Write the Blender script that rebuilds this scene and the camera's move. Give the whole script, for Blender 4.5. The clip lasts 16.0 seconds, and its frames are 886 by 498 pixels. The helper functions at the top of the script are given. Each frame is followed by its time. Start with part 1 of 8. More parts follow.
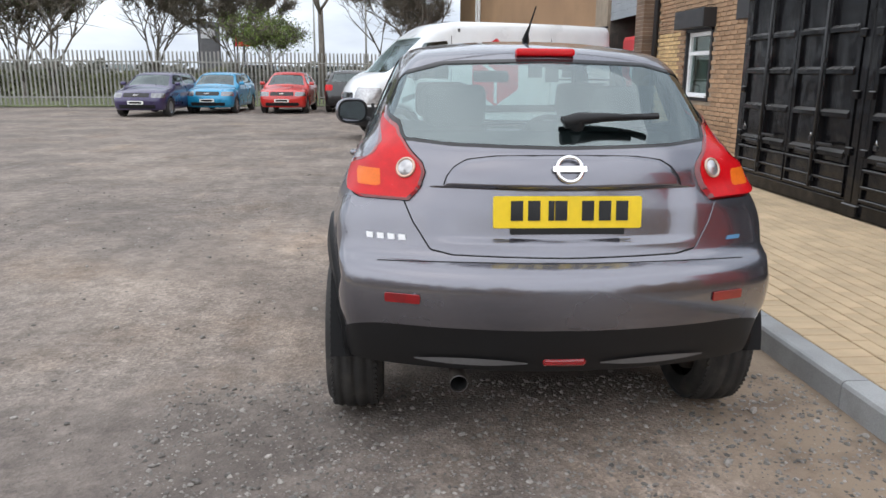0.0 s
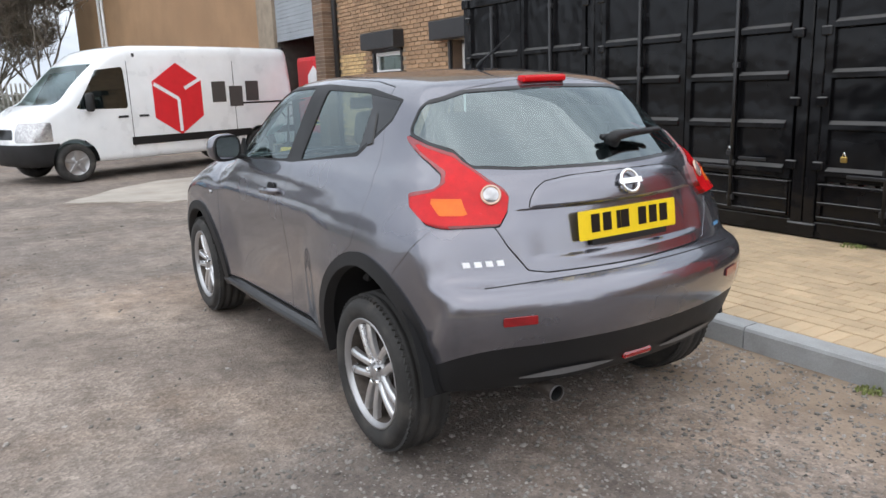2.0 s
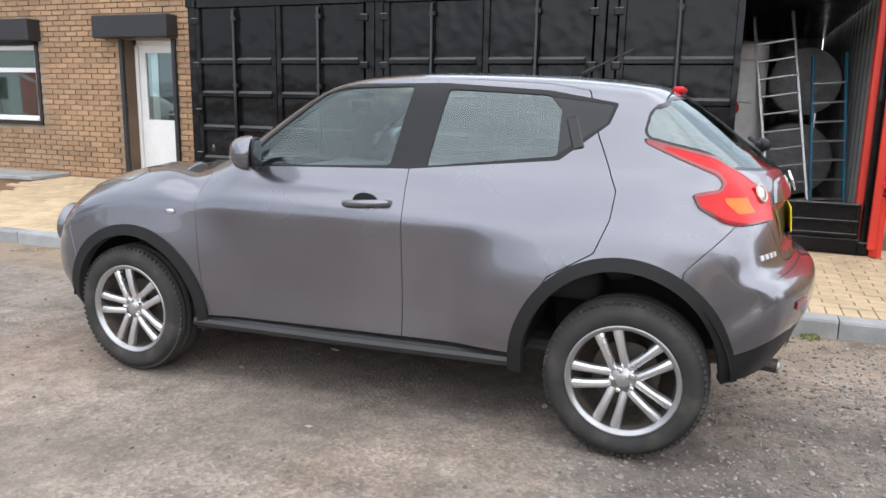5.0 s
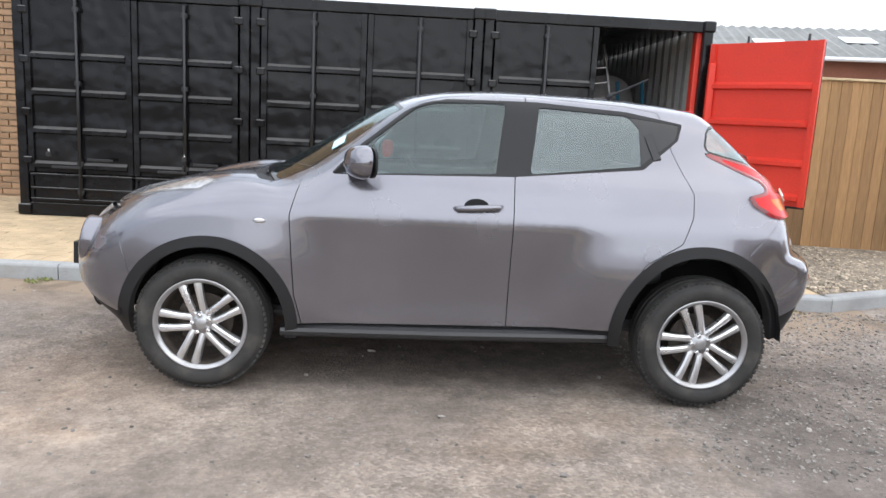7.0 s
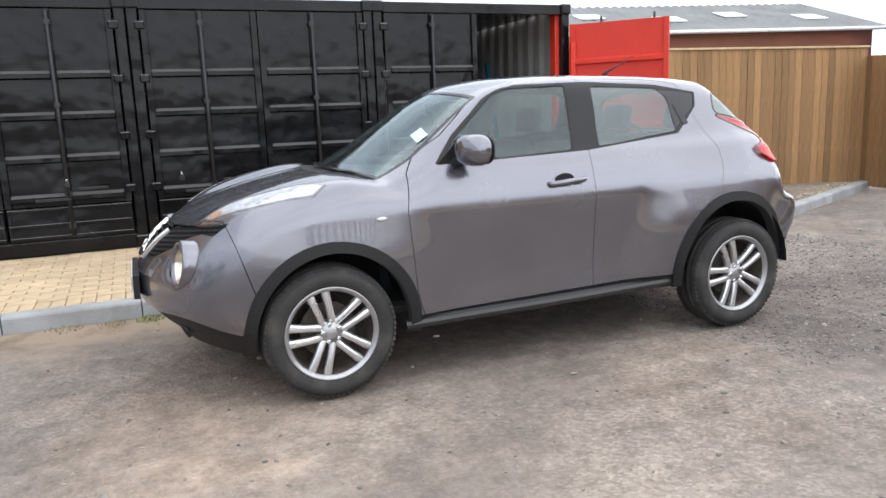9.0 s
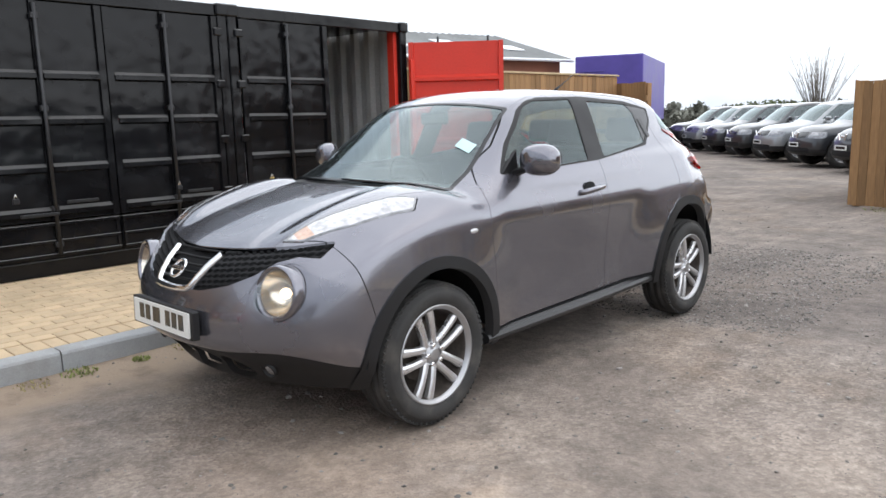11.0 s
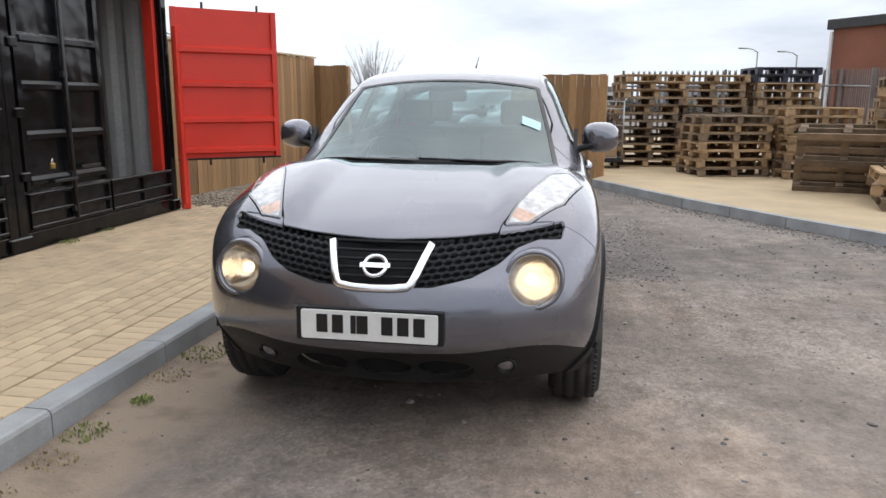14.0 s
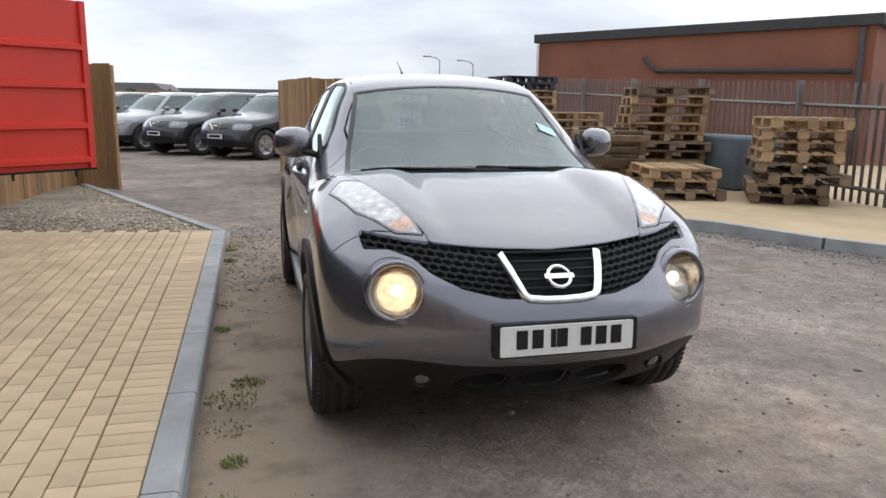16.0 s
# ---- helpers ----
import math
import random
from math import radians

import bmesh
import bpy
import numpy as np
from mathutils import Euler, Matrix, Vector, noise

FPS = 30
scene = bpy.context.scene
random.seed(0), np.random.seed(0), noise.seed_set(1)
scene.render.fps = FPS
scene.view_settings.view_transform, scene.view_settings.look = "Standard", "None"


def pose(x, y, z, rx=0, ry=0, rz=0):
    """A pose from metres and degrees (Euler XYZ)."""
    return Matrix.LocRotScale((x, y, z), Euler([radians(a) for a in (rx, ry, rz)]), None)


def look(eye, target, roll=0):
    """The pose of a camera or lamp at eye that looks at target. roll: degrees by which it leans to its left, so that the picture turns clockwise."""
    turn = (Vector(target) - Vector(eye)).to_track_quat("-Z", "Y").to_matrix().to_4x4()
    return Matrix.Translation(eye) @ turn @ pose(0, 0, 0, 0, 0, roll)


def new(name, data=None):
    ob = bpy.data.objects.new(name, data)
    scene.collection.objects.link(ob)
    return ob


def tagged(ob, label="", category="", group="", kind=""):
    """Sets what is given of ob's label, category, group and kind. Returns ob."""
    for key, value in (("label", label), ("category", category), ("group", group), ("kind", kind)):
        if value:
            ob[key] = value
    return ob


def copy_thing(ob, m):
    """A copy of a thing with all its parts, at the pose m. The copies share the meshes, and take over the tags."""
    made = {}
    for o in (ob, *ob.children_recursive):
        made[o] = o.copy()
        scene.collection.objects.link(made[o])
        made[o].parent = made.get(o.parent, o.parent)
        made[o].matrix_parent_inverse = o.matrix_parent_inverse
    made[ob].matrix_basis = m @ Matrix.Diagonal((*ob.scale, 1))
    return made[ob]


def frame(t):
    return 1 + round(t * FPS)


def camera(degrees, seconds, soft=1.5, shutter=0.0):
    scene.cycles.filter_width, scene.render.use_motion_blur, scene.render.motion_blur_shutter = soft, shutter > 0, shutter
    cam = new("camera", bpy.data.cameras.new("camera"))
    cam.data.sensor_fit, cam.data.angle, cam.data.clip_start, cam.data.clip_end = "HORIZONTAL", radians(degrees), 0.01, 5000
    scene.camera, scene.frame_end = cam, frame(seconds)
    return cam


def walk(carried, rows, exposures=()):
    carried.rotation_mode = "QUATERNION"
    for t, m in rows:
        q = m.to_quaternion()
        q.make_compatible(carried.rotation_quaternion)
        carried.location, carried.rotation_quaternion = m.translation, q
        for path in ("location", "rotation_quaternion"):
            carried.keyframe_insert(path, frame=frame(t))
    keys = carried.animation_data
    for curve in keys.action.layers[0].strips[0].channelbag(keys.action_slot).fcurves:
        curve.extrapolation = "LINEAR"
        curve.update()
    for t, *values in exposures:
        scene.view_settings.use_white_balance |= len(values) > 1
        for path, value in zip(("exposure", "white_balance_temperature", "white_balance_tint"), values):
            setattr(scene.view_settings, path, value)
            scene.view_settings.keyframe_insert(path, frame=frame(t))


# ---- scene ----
cam = camera(61.6, 16.0)
PATH = [
    (0, (-0.594, -3.096, 1.425), (-0.468, -1.158, 0.962), 0.5),
    (0.5, (-0.975, -3.034, 1.473), (-0.639, -1.127, 0.971), -0.0),
    (1, (-1.387, -2.892, 1.463), (-0.843, -1.027, 0.985), -0.7),
    (1.5, (-1.771, -2.797, 1.464), (-1.008, -1.001, 1.025), -3.3),
    (2, (-2.12, -2.624, 1.486), (-1.087, -0.967, 1.057), -2.1),
    (2.5, (-2.441, -2.35, 1.501), (-1.213, -0.837, 1.052), -3.3),
    (3, (-2.828, -2.085, 1.482), (-1.406, -0.745, 1.053), -1.0),
    (3.5, (-3.075, -1.761, 1.46), (-1.535, -0.561, 1.027), -0.7),
    (4, (-3.331, -1.312, 1.445), (-1.679, -0.28, 0.99), -2.5),
    (4.5, (-3.571, -0.908, 1.438), (-1.815, -0.057, 0.999), -0.7),
    (5, (-3.772, -0.336, 1.429), (-1.941, 0.368, 1.04), 1.1),
    (5.2, (-3.867, -0.117, 1.432), (-2.009, 0.511, 1.042), 3.1),
    (7.3, (-4.481, 1.762, 1.388), (-2.517, 1.609, 1.046), 1.1),
    (7.5, (-4.45, 1.965, 1.361), (-2.49, 1.766, 1.02), -0.0),
    (8, (-4.435, 2.447, 1.379), (-2.501, 2.085, 1.019), -0.0),
    (8.5, (-4.464, 2.872, 1.423), (-2.574, 2.341, 1.044), -0.7),
    (9, (-4.289, 3.324, 1.378), (-2.466, 2.586, 1.013), -2.2),
    (9.2, (-4.205, 3.493, 1.395), (-2.409, 2.694, 1.026), -1.7),
    (11.3, (-2.913, 5.018, 1.387), (-1.657, 3.5, 1.044), -2.2),
    (11.5, (-2.751, 5.112, 1.365), (-1.571, 3.536, 1.016), -2.6),
    (12, (-2.365, 5.394, 1.398), (-1.391, 3.689, 1.017), -1.2),
    (12.5, (-1.988, 5.596, 1.42), (-1.218, 3.793, 1.028), -0.6),
    (13, (-1.497, 5.73, 1.397), (-0.925, 3.855, 0.999), -0.2),
    (13.5, (-1.092, 5.888, 1.391), (-0.653, 3.975, 1.005), -0.2),
    (14, (-0.705, 5.956, 1.38), (-0.38, 4.022, 0.984), 0.3),
    (14.5, (-0.263, 5.925, 1.371), (-0.061, 3.98, 0.954), -1.5),
    (15, (0.214, 5.975, 1.364), (0.174, 4.007, 1.009), -0.2),
    (15.5, (0.626, 5.886, 1.324), (0.364, 3.935, 0.975), -0.2),
    (16, (1.097, 5.804, 1.384), (0.603, 3.904, 1.003), 0.7),
]
walk(cam, [(t, look(eye, target, roll)) for t, eye, target, roll in PATH],
     [(0, 0.57), (2, 0.66), (3.5, 0.85), (5, 1.0), (7.5, 1.05), (9, 0.97), (11.5, 0.68), (13, 0.53), (14.5, 0.46), (16, 0.37)])

# ---- light ----
SUN_ELEV, SUN_TURN = 52, 215
world = bpy.data.worlds.new("sky")
scene.world = world
world.use_nodes = True
wt = world.node_tree
wt.nodes.clear()
w_out = wt.nodes.new("ShaderNodeOutputWorld")
w_bg = wt.nodes.new("ShaderNodeBackground")
w_sky = wt.nodes.new("ShaderNodeTexSky")
w_sky.sky_type, w_sky.sun_disc = "NISHITA", False
w_sky.sun_elevation, w_sky.sun_rotation = radians(SUN_ELEV), radians(SUN_TURN)
w_sky.dust_density, w_sky.air_density = 3.0, 1.0
w_co = wt.nodes.new("ShaderNodeTexCoord")
w_map = wt.nodes.new("ShaderNodeMapping")
w_map.inputs["Scale"].default_value = (1.0, 1.0, 3.6)
w_n = wt.nodes.new("ShaderNodeTexNoise")
w_n.inputs["Scale"].default_value, w_n.inputs["Detail"].default_value, w_n.inputs["Roughness"].default_value = 2.1, 6.0, 0.55
w_ramp = wt.nodes.new("ShaderNodeValToRGB")
w_ramp.color_ramp.elements[0].position, w_ramp.color_ramp.elements[1].position = 0.33, 0.62
w_ramp.color_ramp.elements[0].color = (4.8, 5.35, 6.3, 1)
w_ramp.color_ramp.elements[1].color = (8.5, 9.1, 9.9, 1)
w_mix = wt.nodes.new("ShaderNodeMix")
w_mix.data_type = "RGBA"
w_mix.inputs["Factor"].default_value = 0.9
wt.links.new(w_co.outputs["Generated"], w_map.inputs["Vector"])
wt.links.new(w_map.outputs["Vector"], w_n.inputs["Vector"])
wt.links.new(w_n.outputs["Fac"], w_ramp.inputs["Fac"])
wt.links.new(w_sky.outputs["Color"], w_mix.inputs["A"])
wt.links.new(w_ramp.outputs["Color"], w_mix.inputs["B"])
wt.links.new(w_mix.outputs["Result"], w_bg.inputs["Color"])
wt.links.new(w_bg.outputs["Background"], w_out.inputs["Surface"])
w_bg.inputs["Strength"].default_value = 0.1
sun_data = bpy.data.lights.new("sun", "SUN")
sun_data.energy, sun_data.angle, sun_data.color = 1.5, radians(145), (1.0, 0.99, 0.98)
sun = new("sun", sun_data)
sun.matrix_world = pose(0, 0, 30, 90 - SUN_ELEV, 0, 180 - SUN_TURN)


# ---- materials ----
def material(name, color, rough=0.6, metal=0.0, vary=0.25, scale=6.0, grain=60.0, bump=0.15, coat=0.0, dirt=None,
             dirt_amount=0.0, dirt_scale=2.0, per_piece=0.0, spec=0.5, bump_dist=0.01, stretch=(1, 1, 1), dusty_sheen=None, detail=6.0):
    """A surface with two scales of variation, fine relief, wear and, for pieces, a change from one to the next."""
    m = bpy.data.materials.new(name)
    m.use_nodes = True
    nt = m.node_tree
    b = nt.nodes["Principled BSDF"]
    link = nt.links.new
    co = nt.nodes.new("ShaderNodeTexCoord")
    mp = nt.nodes.new("ShaderNodeMapping")
    mp.inputs["Scale"].default_value = stretch
    link(co.outputs["Object"], mp.inputs["Vector"])

    def noise_node(s, detail=4.0):
        n = nt.nodes.new("ShaderNodeTexNoise")
        n.inputs["Scale"].default_value, n.inputs["Detail"].default_value = s, detail
        link(mp.outputs["Vector"], n.inputs["Vector"])
        return n

    def mixed(kind, fac, a, bb):
        x = nt.nodes.new("ShaderNodeMix")
        x.data_type, x.blend_type = "RGBA", kind
        for key, v in (("Factor", fac), ("A", a), ("B", bb)):
            if hasattr(v, "is_output"):
                link(v, x.inputs[key])
            else:
                x.inputs[key].default_value = v if key == "Factor" else (*v[:3], 1)
        return x.outputs["Result"]

    def ramp(src, lo, hi, c0, c1):
        r = nt.nodes.new("ShaderNodeValToRGB")
        e = r.color_ramp.elements
        e[0].position, e[1].position = lo, hi
        e[0].color, e[1].color = (c0, c0, c0, 1), (c1, c1, c1, 1)
        link(src, r.inputs["Fac"])
        return r.outputs["Color"]

    big, fine = noise_node(scale), noise_node(grain, detail)
    c = mixed("MULTIPLY", 1.0, color, ramp(big.outputs["Fac"], 0.3, 0.7, 1 - vary, 1 + vary))
    c = mixed("MULTIPLY", 1.0, c, ramp(fine.outputs["Fac"], 0.3, 0.7, 1 - vary * 0.6, 1 + vary * 0.6))
    if per_piece:
        info = nt.nodes.new("ShaderNodeObjectInfo")
        geo = nt.nodes.new("ShaderNodeNewGeometry")
        add = nt.nodes.new("ShaderNodeMath")
        add.operation = "ADD"
        link(info.outputs["Random"], add.inputs[0])
        link(geo.outputs["Random Per Island"], add.inputs[1])
        fr = nt.nodes.new("ShaderNodeMath")
        fr.operation = "FRACT"
        link(add.outputs[0], fr.inputs[0])
        c = mixed("MULTIPLY", 1.0, c, ramp(fr.outputs[0], 0.0, 1.0, 1 - per_piece, 1 + per_piece))
    if dirt:
        d = noise_node(dirt_scale, 7.0)
        c = mixed("MIX", ramp(d.outputs["Fac"], 0.62 - dirt_amount * 0.3, 0.72, 0.0, dirt_amount), c, dirt)
    # dusty ledges get their highlights painted in, as paler upward faces
    if dusty_sheen:
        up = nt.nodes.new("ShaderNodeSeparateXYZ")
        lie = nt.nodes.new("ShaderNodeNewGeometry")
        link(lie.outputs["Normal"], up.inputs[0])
        c = mixed("MIX", ramp(up.outputs["Z"], 0.2, 0.6, 0.0, 0.8), c, dusty_sheen)
    link(c, b.inputs["Base Color"])
    b.inputs["Metallic"].default_value = metal
    b.inputs["Specular IOR Level"].default_value = spec
    if coat:
        b.inputs["Coat Weight"].default_value, b.inputs["Coat Roughness"].default_value = coat, 0.03
    r = nt.nodes.new("ShaderNodeMapRange")
    r.inputs["To Min"].default_value, r.inputs["To Max"].default_value = max(rough - 0.12, 0.02), min(rough + 0.12, 1)
    link(big.outputs["Fac"], r.inputs["Value"])
    link(r.outputs["Result"], b.inputs["Roughness"])
    if bump:
        bp = nt.nodes.new("ShaderNodeBump")
        bp.inputs["Strength"].default_value, bp.inputs["Distance"].default_value = bump, bump_dist
        link(fine.outputs["Fac"], bp.inputs["Height"])
        link(bp.outputs["Normal"], b.inputs["Normal"])
    return m


def paint(name, color, metal=0.0, rough=0.32):
    """Car paint under clear lacquer, slightly dusty."""
    m = material(name, color, rough=rough, metal=metal, vary=0.05, scale=2.5, grain=900, bump=0.0, coat=1.0)
    return m


def glass(name, color, ior=1.65, rough=0.0):
    """A thin tinted pane: mostly clear, with mirror gloss that grows towards grazing."""
    m = bpy.data.materials.new(name)
    m.use_nodes = True
    nt = m.node_tree
    nt.nodes.clear()
    out = nt.nodes.new("ShaderNodeOutputMaterial")
    tr, gl, mx, fr = (nt.nodes.new(k) for k in ("ShaderNodeBsdfTransparent", "ShaderNodeBsdfGlossy", "ShaderNodeMixShader", "ShaderNodeLayerWeight"))
    tr.inputs["Color"].default_value = (*color, 1)
    gl.inputs["Color"].default_value = (0.86, 0.97, 0.98, 1)
    gl.inputs["Roughness"].default_value = rough
    fr.inputs["Blend"].default_value = 0.5
    steep, curve_ = nt.nodes.new("ShaderNodeMath"), nt.nodes.new("ShaderNodeMapRange")
    steep.operation, steep.inputs[1].default_value = "POWER", 5.0
    curve_.inputs["To Min"].default_value = 2 * ((ior - 1) / (ior + 1)) ** 2
    nt.links.new(fr.outputs["Facing"], steep.inputs[0])
    nt.links.new(steep.outputs[0], curve_.inputs["Value"])
    nt.links.new(curve_.outputs[0], mx.inputs["Fac"])
    nt.links.new(tr.outputs["BSDF"], mx.inputs[1])
    nt.links.new(gl.outputs["BSDF"], mx.inputs[2])
    nt.links.new(mx.outputs["Shader"], out.inputs["Surface"])
    return m


def lit(name, color, strength):
    m = bpy.data.materials.new(name)
    m.use_nodes = True
    b = m.node_tree.nodes["Principled BSDF"]
    b.inputs["Base Color"].default_value = (*color, 1)
    b.inputs["Emission Color"].default_value = (*color, 1)
    b.inputs["Emission Strength"].default_value = strength
    return m


CAR_PAINT = paint("gunmetal_paint", (0.189, 0.187, 0.213), metal=0.82, rough=0.24)
BLACK_TRIM = material("black_plastic_trim", (0.012, 0.012, 0.013), rough=0.5, vary=0.12, grain=400, bump=0.1, bump_dist=0.002, spec=0.34)
SILL_TRIM = material("satin_black_sill_plastic", (0.022, 0.022, 0.023), rough=0.34, vary=0.12, grain=400, bump=0.05, bump_dist=0.002)
GLOSS_BLACK = material("gloss_black", (0.012, 0.012, 0.013), rough=0.16, vary=0.1, bump=0)
GRILLE_BLACK = material("matt_grille_black", (0.010, 0.010, 0.011), rough=0.55, vary=0.1, bump=0, spec=0.25)
GAP_BLACK = material("gap_black", (0.006, 0.006, 0.007), rough=0.9, vary=0.1, bump=0)
GLASS_CLEAR = glass("clear_window_glass", (0.68, 0.83, 0.82), 1.5, 0.1)
GLASS_SCREEN = glass("windscreen_glass", (0.62, 0.77, 0.77), 1.78, 0.1)
GLASS_TINT = glass("tinted_window_glass", (0.50, 0.61, 0.61), 1.68)
GLASS_REAR = glass("rear_window_glass", (0.58, 0.71, 0.71), 1.95)
GLASS_LENS = glass("clear_lamp_lens", (0.96, 0.96, 0.96), 1.5)
RUBBER = material("tyre_rubber", (0.028, 0.027, 0.026), rough=0.8, vary=0.3, scale=12, grain=250, bump=0.2, bump_dist=0.003, dirt=(0.12, 0.105, 0.09), dirt_amount=0.35, dirt_scale=9)
ALLOY = material("silver_alloy", (0.42, 0.42, 0.43), rough=0.34, metal=0.8, vary=0.08, scale=8, grain=300, bump=0.02, dirt=(0.2, 0.18, 0.16), dirt_amount=0.3, dirt_scale=7)
ALLOY_FACE = material("bright_alloy_spoke", (0.66, 0.66, 0.67), rough=0.30, metal=0.85, vary=0.06, scale=8, grain=300, bump=0.02, dirt=(0.35, 0.33, 0.31), dirt_amount=0.25, dirt_scale=9)
CHROME = material("chrome", (0.85, 0.85, 0.86), rough=0.12, metal=1.0, vary=0.03, bump=0)
MIRROR = material("tinted_mirror", (0.42, 0.44, 0.46), rough=0.05, metal=1.0, vary=0.02, bump=0)
STEEL_DARK = material("dark_steel", (0.09, 0.075, 0.065), rough=0.6, metal=0.5, vary=0.3, scale=20, bump=0.1)
LAMP_RED = material("red_lamp_lens", (0.55, 0.004, 0.008), rough=0.22, vary=0.10, scale=25, grain=160, bump=0.3, bump_dist=0.002, coat=0.12, spec=0.3)
LAMP_DEEP = material("deep_red_lamp_rim", (0.24, 0.003, 0.006), rough=0.12, vary=0.15, scale=20, bump=0, coat=1.0)
BADGE_BRIGHT = material("bright_badge", (0.72, 0.72, 0.73), rough=0.3, metal=0.35, vary=0.05, bump=0)
LAMP_AMBER = material("amber_lamp_lens", (0.74, 0.15, 0.012), rough=0.22, vary=0.08, scale=30, grain=120, bump=0.3, bump_dist=0.002, coat=0.12, spec=0.3)
LAMP_WHITE = material("clear_lamp_reflector", (0.46, 0.455, 0.46), rough=0.16, metal=0.55, vary=0.3, scale=22, grain=38, bump=0.35, bump_dist=0.006, coat=1.0)
LAMP_INNER = material("dim_lamp_reflector", (0.22, 0.22, 0.23), rough=0.2, metal=0.7, vary=0.3, scale=18, grain=60, bump=0.5, bump_dist=0.006, coat=1.0)
LAMP_PINK = material("pale_amber_reflector", (0.55, 0.36, 0.27), rough=0.2, metal=0.4, vary=0.25, scale=18, grain=60, bump=0.5, bump_dist=0.006, coat=1.0)
PLATE_YELLOW = material("yellow_plate", (0.85, 0.60, 0.015), rough=0.35, vary=0.05, bump=0)
PLATE_WHITE = material("white_plate", (0.78, 0.78, 0.75), rough=0.35, vary=0.05, bump=0)
SEAT_CLOTH = material("black_seat_cloth", (0.03, 0.03, 0.032), rough=0.9, vary=0.2, grain=300, bump=0.2)
CABIN_GREY = material("dark_cabin_plastic", (0.035, 0.035, 0.037), rough=0.6, vary=0.15, grain=200, bump=0.05)
STICKER = material("pale_blue_sticker", (0.55, 0.78, 0.80), rough=0.5, vary=0.05, bump=0)
BADGE_BLUE = material("blue_badge", (0.10, 0.24, 0.40), rough=0.2, vary=0.1, bump=0)


# ---- building blocks ----
def link_mesh(name, bm, mat, parent=None, smooth=False):
    me = bpy.data.meshes.new(name)
    bm.to_mesh(me)
    bm.free()
    if smooth:
        me.polygons.foreach_set("use_smooth", [True] * len(me.polygons))
    me.materials.append(mat)
    ob = new(name, me)
    ob.parent = parent
    return ob


def part(name, bm, mat, parent, label="", smooth=False):
    """One bmesh as ONE mesh object under a thing or under a part."""
    ob = link_mesh(name, bm, mat, parent, smooth)
    return tagged(ob, label) if label else ob


def thing(name, label, category, m=None, group="", kind=""):
    ob = tagged(new(name), label, category, group, kind)
    if m is not None:
        ob.matrix_world = m
    return ob


def box(sx, sy, sz, at=(0, 0, 0), bevel=0.0, bm=None, turn=None, segments=1):
    """A bevelled box whose middle lies at the given place."""
    own = bmesh.new()
    bmesh.ops.create_cube(own, size=1.0)
    bmesh.ops.scale(own, vec=(sx, sy, sz), verts=own.verts)
    if bevel:
        bmesh.ops.bevel(own, geom=own.edges[:], offset=bevel, segments=segments, affect="EDGES", profile=0.5)
    m = Matrix.Translation(at) @ (turn if turn is not None else Matrix())
    bmesh.ops.transform(own, matrix=m, verts=own.verts)
    return merge(bm, own)


def merge(bm, own):
    if bm is None:
        return own
    me = bpy.data.meshes.new("scrap")
    own.to_mesh(me)
    own.free()
    bm.from_mesh(me)
    bpy.data.meshes.remove(me)
    return bm


def tube(points, radius, sides=8, bm=None, closed=False, caps=True):
    """A round bar along the given points; radius may be a list."""
    own = bmesh.new()
    pts = [Vector(p) for p in points]
    rad = radius if isinstance(radius, (list, tuple)) else [radius] * len(pts)
    rings = []
    for i, p in enumerate(pts):
        a = pts[i - 1] if i else (pts[-1] if closed else p)
        b = pts[i + 1] if i + 1 < len(pts) else (pts[0] if closed else p)
        d = (b - a).normalized()
        side = d.cross(Vector((0, 0, 1)))
        if side.length < 0.05:
            side = d.cross(Vector((0, 1, 0)))
        side.normalize()
        up = side.cross(d)
        rings.append([own.verts.new(p + rad[i] * (math.cos(k * math.tau / sides) * side + math.sin(k * math.tau / sides) * up)) for k in range(sides)])
    n = len(rings)
    for i in range(n if closed else n - 1):
        r, s = rings[i], rings[(i + 1) % n]
        for k in range(sides):
            own.faces.new((r[k], r[(k + 1) % sides], s[(k + 1) % sides], s[k]))
    if caps and not closed:
        own.faces.new(rings[0][::-1])
        own.faces.new(rings[-1])
    bmesh.ops.recalc_face_normals(own, faces=own.faces[:])
    return merge(bm, own)


def lathe(profile, segments=48, bm=None, axis="X"):
    """A profile of (distance along the axis, radius) turned round the axis."""
    own = bmesh.new()
    rings = []
    for s, r in profile:
        ring = []
        for k in range(segments):
            a = k * math.tau / segments
            p = (s, r * math.cos(a), r * math.sin(a)) if axis == "X" else (r * math.cos(a), r * math.sin(a), s)
            ring.append(own.verts.new(p))
        rings.append(ring)
    for r, s in zip(rings, rings[1:]):
        for k in range(segments):
            own.faces.new((r[k], r[(k + 1) % segments], s[(k + 1) % segments], s[k]))
    bmesh.ops.recalc_face_normals(own, faces=own.faces[:])
    return merge(bm, own)


def prism(outline, depth, bm=None, m=None, bevel=0.0):
    """A flat outline (in x, y) given a depth along z."""
    own = bmesh.new()
    face = own.faces.new([own.verts.new((x, y, 0)) for x, y in outline])
    up = bmesh.ops.extrude_face_region(own, geom=[face])
    bmesh.ops.translate(own, vec=(0, 0, depth), verts=[v for v in up["geom"] if isinstance(v, bmesh.types.BMVert)])
    bmesh.ops.recalc_face_normals(own, faces=own.faces[:])
    if bevel:
        bmesh.ops.bevel(own, geom=own.edges[:], offset=bevel, segments=1, affect="EDGES")
    if m is not None:
        bmesh.ops.transform(own, matrix=m, verts=own.verts)
    return merge(bm, own)


